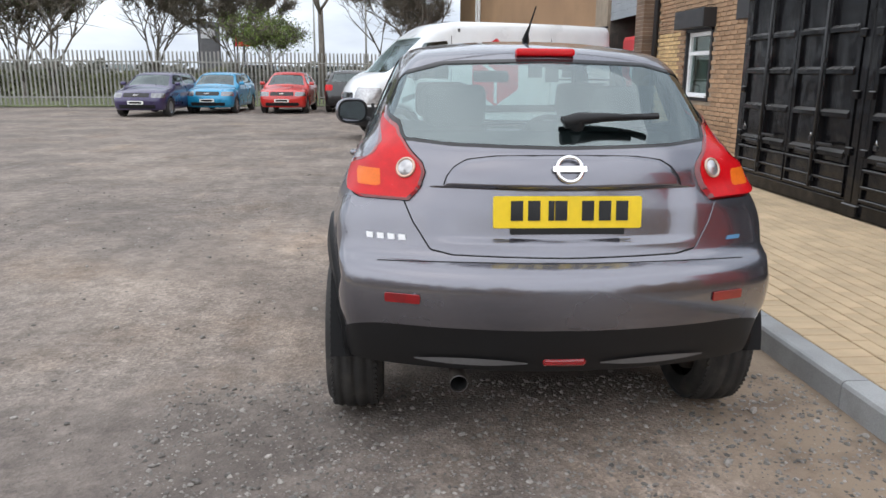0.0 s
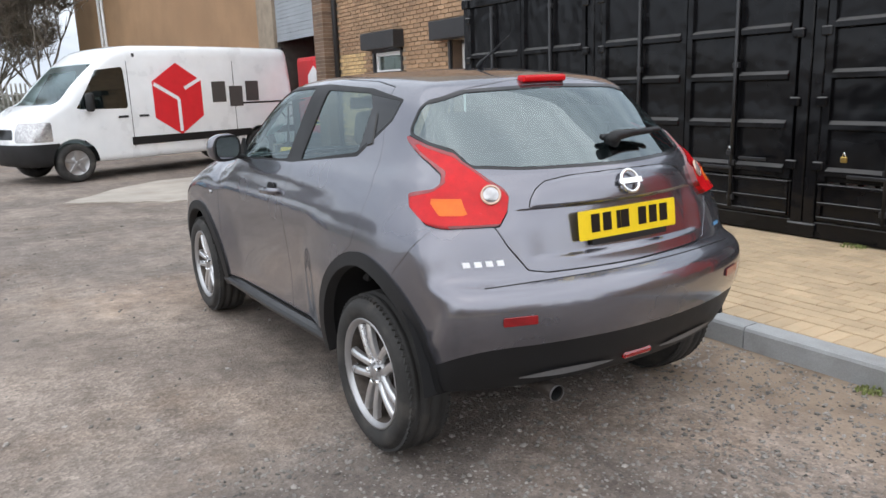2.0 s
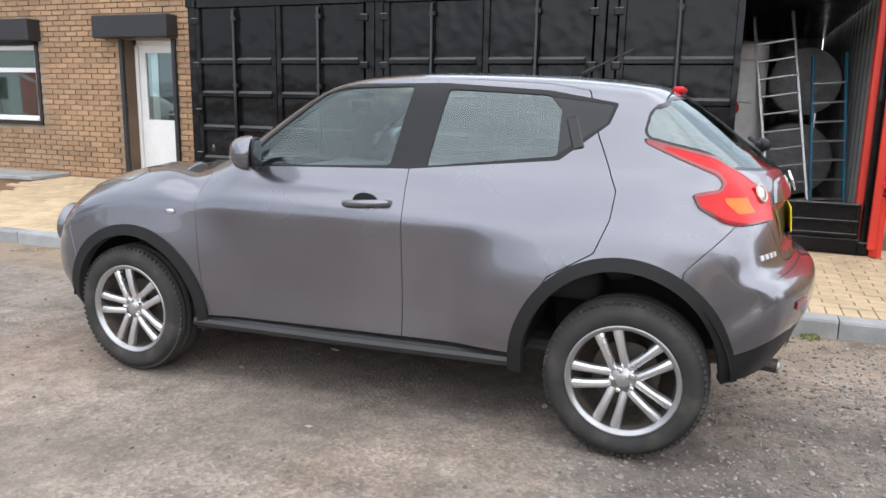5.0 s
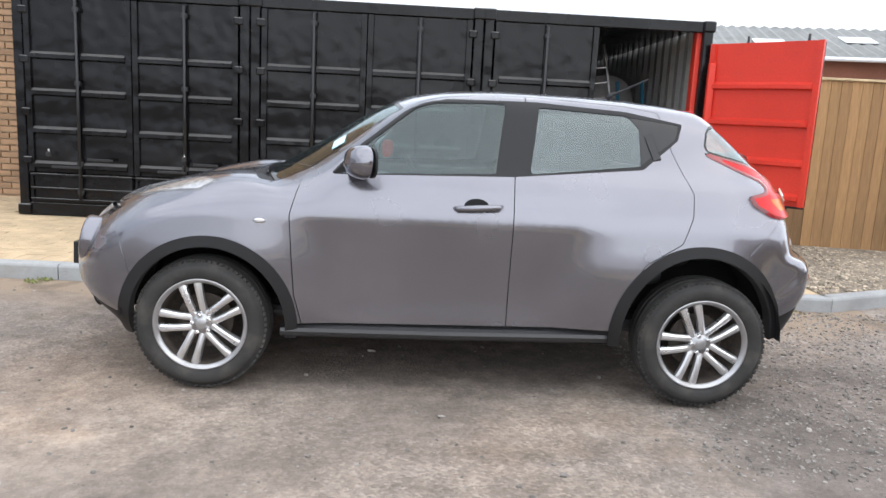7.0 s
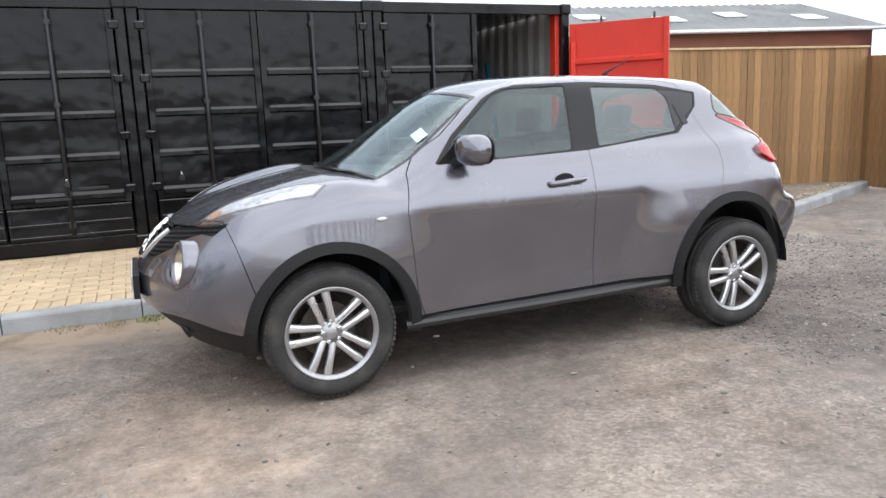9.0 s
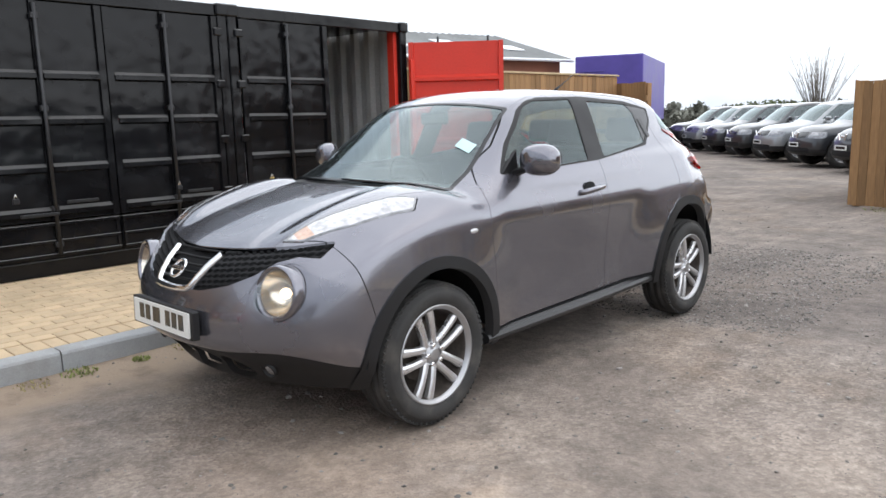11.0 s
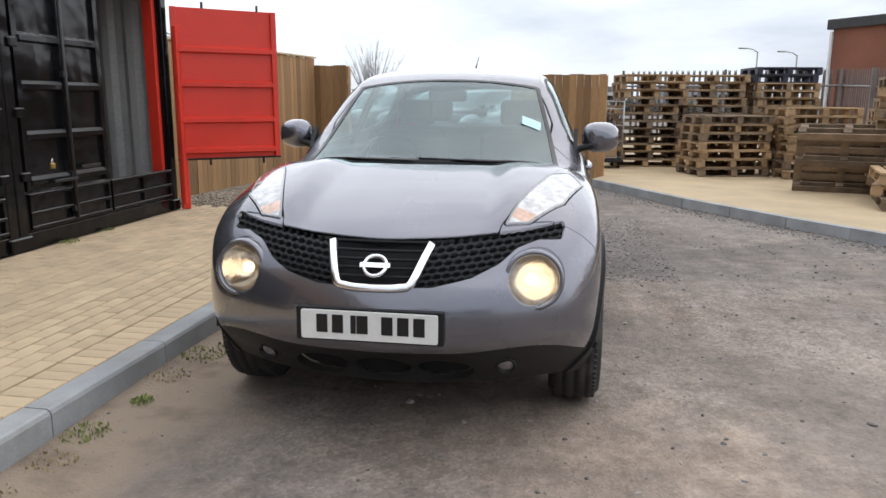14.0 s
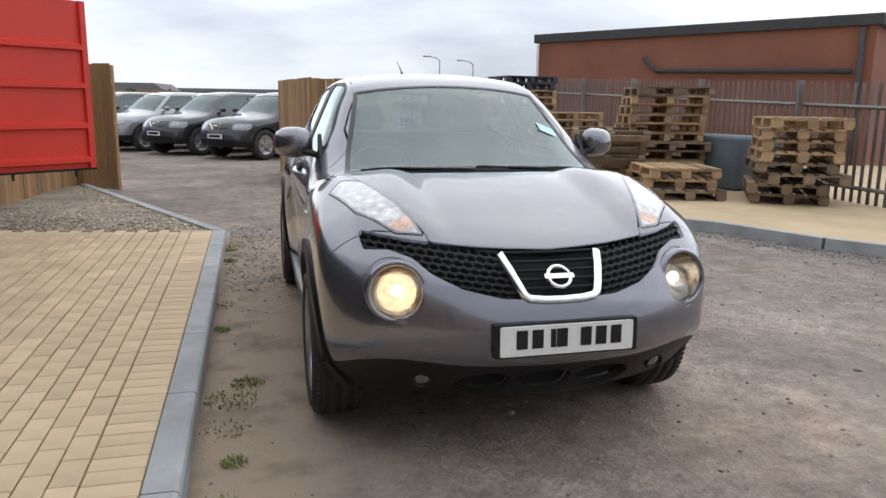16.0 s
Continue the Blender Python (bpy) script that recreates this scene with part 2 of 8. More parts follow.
def curve_through(xs, ys):
    """A smooth curve through points that never overshoots (monotone cubic)."""
    xs, ys = np.asarray(xs, float), np.asarray(ys, float)
    h, d = np.diff(xs), np.diff(ys) / np.diff(xs)
    m = np.zeros(len(xs))
    for i in range(1, len(xs) - 1):
        if d[i - 1] * d[i] > 0:
            w1, w2 = 2 * h[i] + h[i - 1], h[i] + 2 * h[i - 1]
            m[i] = (w1 + w2) / (w1 / d[i - 1] + w2 / d[i])
    m[0], m[-1] = d[0], d[-1]

    def f(x):
        x = np.asarray(x, float)
        i = np.clip(np.searchsorted(xs, x) - 1, 0, len(h) - 1)
        t = (x - xs[i]) / h[i]
        inside = np.clip(t, 0, 1)
        t2, t3 = inside ** 2, inside ** 3
        v = (2 * t3 - 3 * t2 + 1) * ys[i] + (t3 - 2 * t2 + inside) * h[i] * m[i] + (3 * t2 - 2 * t3) * ys[i + 1] + (t3 - t2) * h[i] * m[i + 1]
        return v + (t - inside) * h[i] * np.where(t < 0, m[0], m[-1])

    return f


# ---- car bodies: a smooth solid, skinned, then cut into panels ----
def smax(a, b, k):
    h = np.clip(0.5 + 0.5 * (a - b) / k, 0, 1)
    return b + (a - b) * h + k * h * (1 - h)


def bump_at(p, c, w):
    """A soft hump of height 1 and half width w round c."""
    t = np.clip(1 - ((p - c) / w) ** 2, 0, 1)
    return t * t * (3 - 2 * t)


def step(p, a, b):
    t = np.clip((p - a) / (b - a), 0, 1)
    return t * t * (3 - 2 * t)


def outline_field(p, q, corners, r=0.0):
    """Signed distance of the points (p, q) from a closed outline, negative inside, its corners rounded by r."""
    pts = np.asarray(corners, float)
    best, inside = np.full(p.shape, 1e9), np.zeros(p.shape, bool)
    for (ax, ay), (bx, by) in zip(pts, np.roll(pts, -1, 0)):
        ex, ey = bx - ax, by - ay
        t = np.clip(((p - ax) * ex + (q - ay) * ey) / (ex * ex + ey * ey), 0, 1)
        best = np.minimum(best, np.hypot(p - ax - t * ex, q - ay - t * ey))
        cross = (ay > q) != (by > q)
        with np.errstate(divide="ignore", invalid="ignore"):
            inside ^= cross & (p < ex * (q - ay) / np.where(ey == 0, 1e-9, ey) + ax)
    return np.where(inside, -best, best) - r


class Skin:
    """Points, normals and faces of a piece of bodywork."""

    def __init__(self, v, n, f):
        self.v, self.n, self.f = v, n, f

    def cut(self, field):
        """The skin split in two where the field changes its sign: the negative side, and the rest."""
        val = field(self.v, self.n)
        val = np.where(np.abs(val) < 1e-7, 1e-7, val)
        neg = val < 0
        v, n = list(self.v), list(self.n)
        ins, outs, made = [], [], {}
        for f in self.f:
            c = sum(neg[i] for i in f)
            if c == len(f):
                ins.append(f)
            elif c == 0:
                outs.append(f)
            else:
                a, b = [], []
                for i, j in zip(f, f[1:] + f[:1]):
                    (a if neg[i] else b).append(i)
                    if neg[i] != neg[j]:
                        key = (min(i, j), max(i, j))
                        if key not in made:
                            t = val[key[0]] / (val[key[0]] - val[key[1]])
                            made[key] = len(v)
                            v.append(self.v[key[0]] * (1 - t) + self.v[key[1]] * t)
                            n.append(self.n[key[0]] * (1 - t) + self.n[key[1]] * t)
                        a.append(made[key])
                        b.append(made[key])
                if len(a) > 2:
                    ins.append(a)
                if len(b) > 2:
                    outs.append(b)
        v, n = np.array(v), np.array(n)
        return Skin(v, n, ins).tidy(), Skin(v, n, outs).tidy()

    def tidy(self):
        used = sorted({i for f in self.f for i in f})
        at = {i: k for k, i in enumerate(used)}
        return Skin(self.v[used].reshape(-1, 3), self.n[used].reshape(-1, 3), [[at[i] for i in f] for f in self.f])

    def moved(self, d):
        return Skin(self.v + self.n * d, self.n, self.f)

    def halves(self):
        """The left (x < 0) and the right side."""
        return self.cut(lambda v, n: v[:, 0])

    def mesh(self, name, mat, parent, rim=0.0, label=""):
        """A mesh with the solid's own normals; rim turns its edges inwards by that much."""
        if not self.f:
            return None
        v, n, faces = self.v, self.n, [f[:] for f in self.f]
        me = bpy.data.meshes.new(name)
        normals = [tuple(q / max(np.linalg.norm(q), 1e-9)) for q in n]
        pts = [tuple(q) for q in v]
        if rim:
            edges = {}
            for f in faces:
                for i, j in zip(f, f[1:] + f[:1]):
                    edges[(i, j)] = True
            low = {}
            for (i, j) in [e for e in edges if (e[1], e[0]) not in edges]:
                for k in (i, j):
                    if k not in low:
                        low[k] = len(pts)
                        pts.append(tuple(v[k] - n[k] * rim))
                        normals.append(normals[k])
                faces.append([j, i, low[i], low[j]])
        me.from_pydata(pts, [], faces)
        me.polygons.foreach_set("use_smooth", [True] * len(me.polygons))
        me.normals_split_custom_set_from_vertices(normals)
        me.materials.append(mat)
        ob = new(name, me)
        ob.parent = parent
        return tagged(ob, label) if label else ob


def skin_of(solid, low, high, cell):
    """The surface of a solid (negative inside) as a net of quads, settled on the surface itself."""
    n = [int(math.ceil((b - a) / cell)) + 1 for a, b in zip(low, high)]
    ax = [a + cell * np.arange(k) for a, k in zip(low, n)]
    X, Y, Z = np.meshgrid(*ax, indexing="ij")
    val = solid(X.ravel(), Y.ravel(), Z.ravel()).reshape(n)
    s = val < 0
    total, count = np.zeros([k - 1 for k in n] + [3]), np.zeros([k - 1 for k in n])
    corner = [(i, j, k) for i in (0, 1) for j in (0, 1) for k in (0, 1)]

    def at(arr, c):
        return arr[c[0]:n[0] - 1 + c[0], c[1]:n[1] - 1 + c[1], c[2]:n[2] - 1 + c[2]]

    for a in corner:
        for d in range(3):
            if a[d] == 0:
                b = list(a)
                b[d] = 1
                va, vb = at(val, a), at(val, b)
                crossing = (va < 0) != (vb < 0)
                t = np.where(crossing, va / np.where(crossing, va - vb, 1), 0)
                for e in range(3):
                    total[..., e] += np.where(crossing, a[e] + (t if e == d else 0), 0)
                count += crossing
    cells = np.argwhere(count > 0)
    index = -np.ones(count.shape, int)
    index[tuple(cells.T)] = np.arange(len(cells))
    mean = total[tuple(cells.T)] / count[tuple(cells.T)][:, None]
    pts = np.array(low) + cell * (cells + mean)

    def slope(p):
        e, g = 2e-3, np.zeros_like(p)
        for d in range(3):
            o = np.zeros(3)
            o[d] = e
            g[:, d] = solid(*(p + o).T) - solid(*(p - o).T)
        return g / (2 * e)

    for _ in range(4):
        g = slope(pts)
        move = solid(*pts.T)[:, None] * g / np.maximum((g ** 2).sum(1), 1e-6)[:, None]
        length = np.linalg.norm(move, axis=1, keepdims=True)
        pts = pts - move * np.minimum(1, 0.5 * cell / np.maximum(length, 1e-9))
    nor = slope(pts)
    nor /= np.maximum(np.linalg.norm(nor, axis=1, keepdims=True), 1e-9)
    faces = []
    for d in range(3):
        e, f = (d + 1) % 3, (d + 2) % 3
        lo, hi = [slice(1, -1)] * 3, [slice(1, -1)] * 3
        lo[d], hi[d] = slice(0, -1), slice(1, None)
        a, b = s[tuple(lo)], s[tuple(hi)]
        for i, j, k in np.argwhere(a != b):
            c = np.array([i, j, k])
            c += 1
            c[d] -= 1
            flip = bool(s[tuple(c)])
            q = []
            for oe, of in ((-1, -1), (0, -1), (0, 0), (-1, 0)):
                g = c.copy()
                g[e] += oe
                g[f] += of
                q.append(int(index[tuple(g)]))
            if min(q) >= 0:
                faces.append(q if flip else q[::-1])
    quads = np.array(faces)
    for _ in range(3):
        mean = nor[quads].sum(1)
        soft = np.zeros_like(nor)
        for k in range(4):
            np.add.at(soft, quads[:, k], mean)
        nor = soft / np.maximum(np.linalg.norm(soft, axis=1, keepdims=True), 1e-9)
    return Skin(pts, nor, faces)


# ---- the grey crossover, nose towards +y, rear axle at y = 0 ----
HUB_F, HUB_Z, HUB_X = 2.53, 0.335, 0.765
body_plan = curve_through([-0.9, -0.6, -0.25, 0.0, 0.45, 0.9, 1.5, 2.05, 2.5, 2.85, 3.2, 3.5], [0.73, 0.800, 0.826, 0.829, 0.829, 0.829, 0.830, 0.834, 0.842, 0.836, 0.795, 0.74])
body_flank = curve_through([0.15, 0.25, 0.31, 0.37, 0.43, 0.485, 0.53, 0.70, 0.84, 0.895, 0.935, 0.98, 1.03, 1.08, 1.13, 1.25, 1.4],
                           [-0.12, -0.044, -0.030, -0.027, -0.029, -0.031, -0.030, -0.018, -0.004, 0.0, -0.006, -0.021, -0.043, -0.067, -0.092, -0.30, -0.7])
cabin_plan = curve_through([-0.6, -0.2, 0.14, 0.5, 1.0, 1.5, 2.0, 2.4, 2.8], [0.60, 0.672, 0.714, 0.735, 0.744, 0.747, 0.738, 0.69, 0.50])
top_line = curve_through([-0.9, -0.5, -0.1, -0.03, 0.18, 0.5, 1.0, 1.33, 1.52, 1.70, 1.95, 2.20, 2.36, 2.46, 2.7, 3.0, 3.18, 3.32, 3.5],
                         [1.26, 1.40, 1.492, 1.515, 1.546, 1.566, 1.575, 1.560, 1.530, 1.462, 1.312, 1.155, 1.078, 1.064, 1.018, 0.932, 0.855, 0.760, 0.60])
nose_line = curve_through([0.12, 0.22, 0.32, 0.42, 0.49, 0.56, 0.66, 0.77, 0.86, 1.0, 1.3], [3.02, 3.14, 3.24, 3.345, 3.385, 3.39, 3.37, 3.33, 3.26, 3.10, 2.6])
tail_line = curve_through([0.12, 0.25, 0.36, 0.46, 0.55, 0.60, 0.68, 0.73, 0.765, 0.80, 0.85, 0.95, 1.08, 1.15, 1.20, 1.46, 1.6],
                          [0.45, 0.53, 0.61, 0.668, 0.705, 0.727, 0.737, 0.730, 0.708, 0.640, 0.624, 0.606, 0.586, 0.550, 0.490, 0.155, -0.02])
tail_round = curve_through([0.3, 0.75, 0.85, 0.95, 1.06, 1.2, 1.5], [0.28, 0.28, 0.29, 0.32, 0.46, 0.52, 0.40])


GARNISH = [(0.0, 1.143), (0.25, 1.138), (0.345, 1.124), (0.385, 1.10), (0.41, 1.068), (0.422, 1.038)]
GARNISH = GARNISH + [(-p, q) for p, q in GARNISH[:0:-1]]


def crossover(x, y, z, pressed=True):
    a = np.abs(x)
    door = body_plan(y) + body_flank(z)
    low = 0.03 * (np.maximum(0.60 - z, 0) / 0.3) ** 2
    wing = 0.874 - 0.15 * (np.abs(y - 2.50) / 0.74) ** 3 - 0.115 * (np.maximum(z - 0.63, 0) / 0.42) ** 2 - low
    behind, ahead = np.maximum(-y, 0), np.maximum(y - 0.10 + 0.8 * np.maximum(z - 0.88, 0), 0)
    quarter = 0.876 - 0.17 * (ahead / 0.80) ** 4 - 0.36 * (behind / 0.70) ** 2.2 - 0.115 * (np.maximum(z - 0.64, 0) / 0.43) ** 2 - low
    ledge = 0.018 * step(z, 0.48, 0.60) * step(-y - 0.33 - 0.95 * (z - 0.55), 0.0, 0.07) * (1 - step(z, 0.755, 0.80))
    lower = smax(smax(door, wing, 0.055), quarter, 0.042) + ledge - 0.045 * step(-y, 0.05, 0.45) * step(z, 0.80, 1.05)
    upper = cabin_plan(y) - 0.45 * (z - 1.13) - 0.10 * np.maximum(z - 1.3, 0) ** 2 - 9.0 * np.maximum(1.06 - z, 0) ** 2
    side = a - smax(lower, upper, 0.035)
    back = step(y, 1.2, 1.7)
    yy = y + back * 0.31 * a ** 2
    crown = (0.11 * a ** 2 + 0.14 * a ** 4) * (1 - step(y, 1.9, 2.4)) + 0.03 * a ** 2 * step(y, 1.9, 2.4)
    pod = 0.045 * bump_at(a, 0.575, 0.23) * bump_at(y, 2.70, 0.5)
    rib = 0.004 * bump_at(a, 0.36, 0.26) * step(y, 2.3, 2.5) * (1 - step(y, 2.9, 3.15))
    top = (z - top_line(yy) + crown - pod - rib) * 0.85
    f = smax(side, top, 0.07)
    front = y - nose_line(z) + 0.44 * a ** 2 + 0.10 * a ** 6
    front = front + 0.05 * bump_at(z, 0.36, 0.09) * bump_at(a, 0.0, 0.42)
    f = smax(f, front * 0.9, 0.10)
    rear = -y - tail_line(z) + tail_round(z) * a ** 2 + 0.20 * a ** 8
    if pressed:
        bowl = step(0.50 + 0.12 * np.minimum(z - 0.93, 0) - a, 0, 0.13) * step(z, 0.842, 0.866)
        d = outline_field(x, z, GARNISH)
        rear = rear + 0.018 * bowl * (1 - step(z, 1.028, 1.036)) - 0.009 * step(-d, -0.003, 0.009)
    f = smax(f, rear * 0.9, 0.06)
    return smax(f, 0.2 - z, 0.05)


FRONT_GLASS = [(1.86, 1.125), (1.76, 1.235), (1.50, 1.445), (1.40, 1.475), (1.06, 1.485), (1.105, 1.155)]
REAR_GLASS = [(0.905, 1.163), (0.862, 1.474), (0.42, 1.455), (0.365, 1.40), (0.36, 1.225)]
QUARTER = [(0.36, 1.22), (0.42, 1.455), (0.145, 1.425), (0.165, 1.36)]
DAYLIGHT = [(1.90, 1.115), (1.78, 1.245), (1.51, 1.467), (1.40, 1.497), (0.9, 1.505), (0.42, 1.478), (0.13, 1.43), (0.155, 1.355), (0.34, 1.205), (1.0, 1.142)]
FRONT_DOOR = [(1.98, 1.16), (1.83, 1.25), (1.53, 1.495), (1.40, 1.525), (0.945, 1.535), (1.0, 1.14), (1.005, 0.36), (2.03, 0.345), (2.07, 0.5), (2.10, 0.9), (2.06, 1.07)]
REAR_DOOR = [(0.94, 1.535), (0.42, 1.51), (0.25, 1.485), (0.19, 1.30), (0.09, 1.09), (0.10, 0.98), (0.15, 0.85), (0.33, 0.74), (0.44, 0.55), (0.46, 0.385), (1.0, 0.36), (0.995, 1.14)]
LAMP_SIDE = [(0.0, 1.294), (-0.01, 1.280), (-0.15, 1.220), (-0.29, 1.165), (-0.315, 1.135), (-0.305, 1.110), (-0.210, 1.088), (-0.235, 1.045), (-0.33, 0.997), (-0.40, 0.985), (-0.85, 0.985), (-0.85, 1.130), (-0.50, 1.150), (-0.38, 1.198), (-0.20, 1.248)]
REAR_SIDE = [(-0.010, 1.298), (0.004, 1.33), (-0.008, 1.40), (-0.05, 1.455), (-0.12, 1.485), (-0.70, 1.49), (-0.80, 1.08), (-0.50, 1.10), (-0.38, 1.15), (-0.20, 1.225)]
LAMP_BACK = [(0.605, 1.30), (0.578, 1.20), (0.54, 1.145), (0.503, 1.11), (0.493, 1.08), (0.51, 1.03), (0.555, 0.98), (0.99, 0.95), (0.99, 1.30)]

lamp_edge = curve_through([0.9, 1.085, 1.10, 1.125, 1.15, 1.20, 1.32], [1.0, 0.95, 0.83, 0.715, 0.692, 0.680, 0.676])


def patch(solid, x0, x1, z0, z1, step_, front=True):
    """A fine piece of the front or rear surface as a skin."""
    nx, nz = int((x1 - x0) / step_) + 1, int((z1 - z0) / step_) + 1
    X, Z = np.meshgrid(np.linspace(x0, x1, nx), np.linspace(z0, z1, nz), indexing="ij")
    x, z = X.ravel(), Z.ravel()
    lo, hi = np.full(x.shape, 1.2), np.full(x.shape, 3.6 if front else -1.0)
    for _ in range(36):
        mid = (lo + hi) / 2
        inside = solid(x, mid, z) < 0
        lo, hi = np.where(inside, mid, lo), np.where(inside, hi, mid)
    v = np.stack([x, hi, z], 1)
    n = np.zeros_like(v)
    for d in range(3):
        o = np.zeros(3)
        o[d] = 2e-3
        n[:, d] = solid(*(v + o).T) - solid(*(v - o).T)
    n /= np.linalg.norm(n, axis=1, keepdims=True)
    faces = []
    for i in range(nx - 1):
        for j in range(nz - 1):
            q = [i * nz + j, (i + 1) * nz + j, (i + 1) * nz + j + 1, i * nz + j + 1]
            faces.append(q[::-1] if front else q)
    return Skin(v, n, faces)


def build_crossover(at):
    car = thing("car", "dark grey metallic crossover hatchback parked beside the kerb", "car", at)
    skin = skin_of(lambda x, y, z: crossover(x, y, z, False), (-1.0, -0.86, 0.14), (1.0, 3.50, 1.66), 0.0185)
    gaps = []

    def sideways(n, least=0.45):
        return (least - np.abs(n[:, 0])) * 2.0

    def side_field(corners, r=0.0, least=0.45):
        return lambda v, n: np.maximum(outline_field(v[:, 1], v[:, 2], corners, r), sideways(n, least))

    def take(rest, field, gap=0.0026):
        """A panel cut from the rest, with a dark joint round it."""
        if gap:
            panel, rest = rest.cut(lambda v, n: field(v, n) + gap)
            joint, rest = rest.cut(lambda v, n: field(v, n) - gap)
            gaps.append(joint.moved(-0.006))
            return panel, rest
        return rest.cut(field)

    # bottom edge and wheel openings
    _, skin = skin.cut(lambda v, n: v[:, 2] - 0.318 + 0.018 * np.clip(v[:, 1], 0, 2.2) + 0.02 * step(v[:, 1], 2.75, 2.95) - 0.06 * step(-v[:, 1], 0.24, 0.42))

    def arch(r_y, r_z, cy, cz):
        return lambda v, n: np.maximum((np.hypot((v[:, 1] - cy) / r_y, (v[:, 2] - cz) / r_z) - 1) * r_z, 0.5 - np.abs(v[:, 0]))

    trims = []
    for cy, cz, ry, rz in ((2.50, 0.335, 0.385, 0.395), (0.03, 0.36, 0.395, 0.425)):
        _, skin = skin.cut(arch(ry, rz, cy, cz))
        ring, skin = skin.cut(arch(ry + 0.058, rz + 0.055, cy, cz))
        trims.append(ring.moved(0.012))
    for ring in trims:
        for half in ring.halves():
            half.mesh("wheel_arch_trim", BLACK_TRIM, car, 0.05, "black plastic wheel arch trim")

    # sills
    sill, skin = skin.cut(lambda v, n: np.maximum(v[:, 2] - 0.398 + 0.022 * v[:, 1], np.maximum(np.abs(v[:, 1] - 1.25) - 0.9, 0.5 - np.abs(v[:, 0]))))
    for half in sill.moved(-0.012).halves():
        half.mesh("sill_recess", GAP_BLACK, car)
    for s in (-1, 1):
        own, prev = bmesh.new(), None
        for i in range(25):
            y = 0.44 + 1.70 * i / 24
            z = 0.318 - 0.018 * y
            x = 0.812 + 0.012 * (1 - abs(i - 12) / 12)
            row = [own.verts.new((s * (x + dx), y, z + dz)) for dx, dz in ((-0.06, 0.062), (-0.004, 0.060), (0.022, 0.050), (0.032, 0.034), (0.028, 0.016), (0.0, 0.0), (-0.08, -0.008))]
            if prev:
                for a, b, c, d in zip(prev, prev[1:], row[1:], row):
                    own.faces.new((a, b, c, d))
            else:
                own.faces.new(row)
            prev = row
        own.faces.new(prev)
        bmesh.ops.recalc_face_normals(own, faces=own.faces[:])
        part("sill_trim", own, SILL_TRIM, car, "black plastic sill trim")

    # side glazing
    for corners, name in ((FRONT_GLASS, "front_side_window"), (REAR_GLASS, "rear_side_window")):
        pane, skin = skin.cut(side_field(corners, 0.012))
        for half in pane.moved(-0.005).halves():
            half.mesh(name, GLASS_CLEAR if name[0] == "f" else GLASS_TINT, car, 0, "teal-tinted glass")
    quarter, skin = skin.cut(side_field(QUARTER, 0.006))
    for half in quarter.moved(-0.002).halves():
        half.mesh("quarter_panel_trim", GLOSS_BLACK, car, 0.01, "gloss black pillar panel")
    frame_, skin = skin.cut(side_field(DAYLIGHT, 0.008))
    for half in frame_.halves():
        half.mesh("window_surround", BLACK_TRIM, car, 0.008, "black window surround")

    # tail lamps, seen across the rear corner
    def lamp(v, n):
        return np.maximum(outline_field(v[:, 1], v[:, 2], LAMP_SIDE, 0.004), np.maximum(outline_field(np.abs(v[:, 0]), v[:, 2], LAMP_BACK, 0.004), np.abs(v[:, 0]) - lamp_edge(v[:, 2])))

    # windscreen and rear window
    def screen(v, n):
        p = np.abs(v[:, 0])
        return np.maximum.reduce([v[:, 1] - 2.335 + 0.30 * p ** 2, 1.635 - 0.24 * p ** 2 - v[:, 1], p - 0.520 - 0.33 * (1.46 - v[:, 2]), 0.3 - n[:, 2], 1.03 - v[:, 2]])
    pane, skin = skin.cut(lambda v, n: screen(v, n) + 0.02)
    pane.moved(-0.004).mesh("windscreen", GLASS_SCREEN, car, 0, "clear curved windscreen")
    seal, skin = skin.cut(screen)
    seal.mesh("windscreen_seal", GLOSS_BLACK, car, 0.01, "black windscreen border")
    cowl, skin = skin.cut(lambda v, n: np.maximum.reduce([v[:, 1] - 2.42 + 0.30 * v[:, 0] ** 2, 2.30 - 0.30 * v[:, 0] ** 2 - v[:, 1], np.abs(v[:, 0]) - 0.66, 0.3 - n[:, 2], 0.98 - v[:, 2]]))
    cowl.moved(-0.012).mesh("wiper_cowl", BLACK_TRIM, car, 0, "black scuttle panel under the wipers")
    BACK = [(0.0, 1.165), (0.40, 1.17), (0.535, 1.18), (0.80, 1.19), (0.80, 1.38), (0.575, 1.425), (0.40, 1.468), (0.0, 1.48)]
    back_glass = BACK + [(-x, z) for x, z in BACK[-2:0:-1]]
    def rear_pane(v, n):
        return np.maximum.reduce([outline_field(v[:, 0], v[:, 2], back_glass), outline_field(v[:, 1], v[:, 2], REAR_SIDE, 0.004), (n[:, 1] + 0.02) * 0.3, -lamp(v, n)])
    pane, skin = skin.cut(lambda v, n: rear_pane(v, n) + 0.011)
    pane.moved(-0.004).mesh("rear_window", GLASS_REAR, car, 0, "tinted rear window")
    seal, skin = skin.cut(rear_pane)
    seal.mesh("rear_window_border", GLOSS_BLACK, car, 0.01, "black rear window border")

    lens, skin = take(skin, lamp, 0.002)
    amber, lens = lens.cut(lambda v, n: np.maximum(np.abs(v[:, 2] - 1.045) - 0.030, np.abs(np.abs(v[:, 0]) - 0.680) - 0.040))
    for piece in (amber, lens):
        piece.v = piece.v + piece.n * (0.016 * (1 - step(piece.v[:, 2], 1.085, 1.125)))[:, None]
    inner, rim = lens.cut(lambda v, n: lamp(v, n) + 0.011)
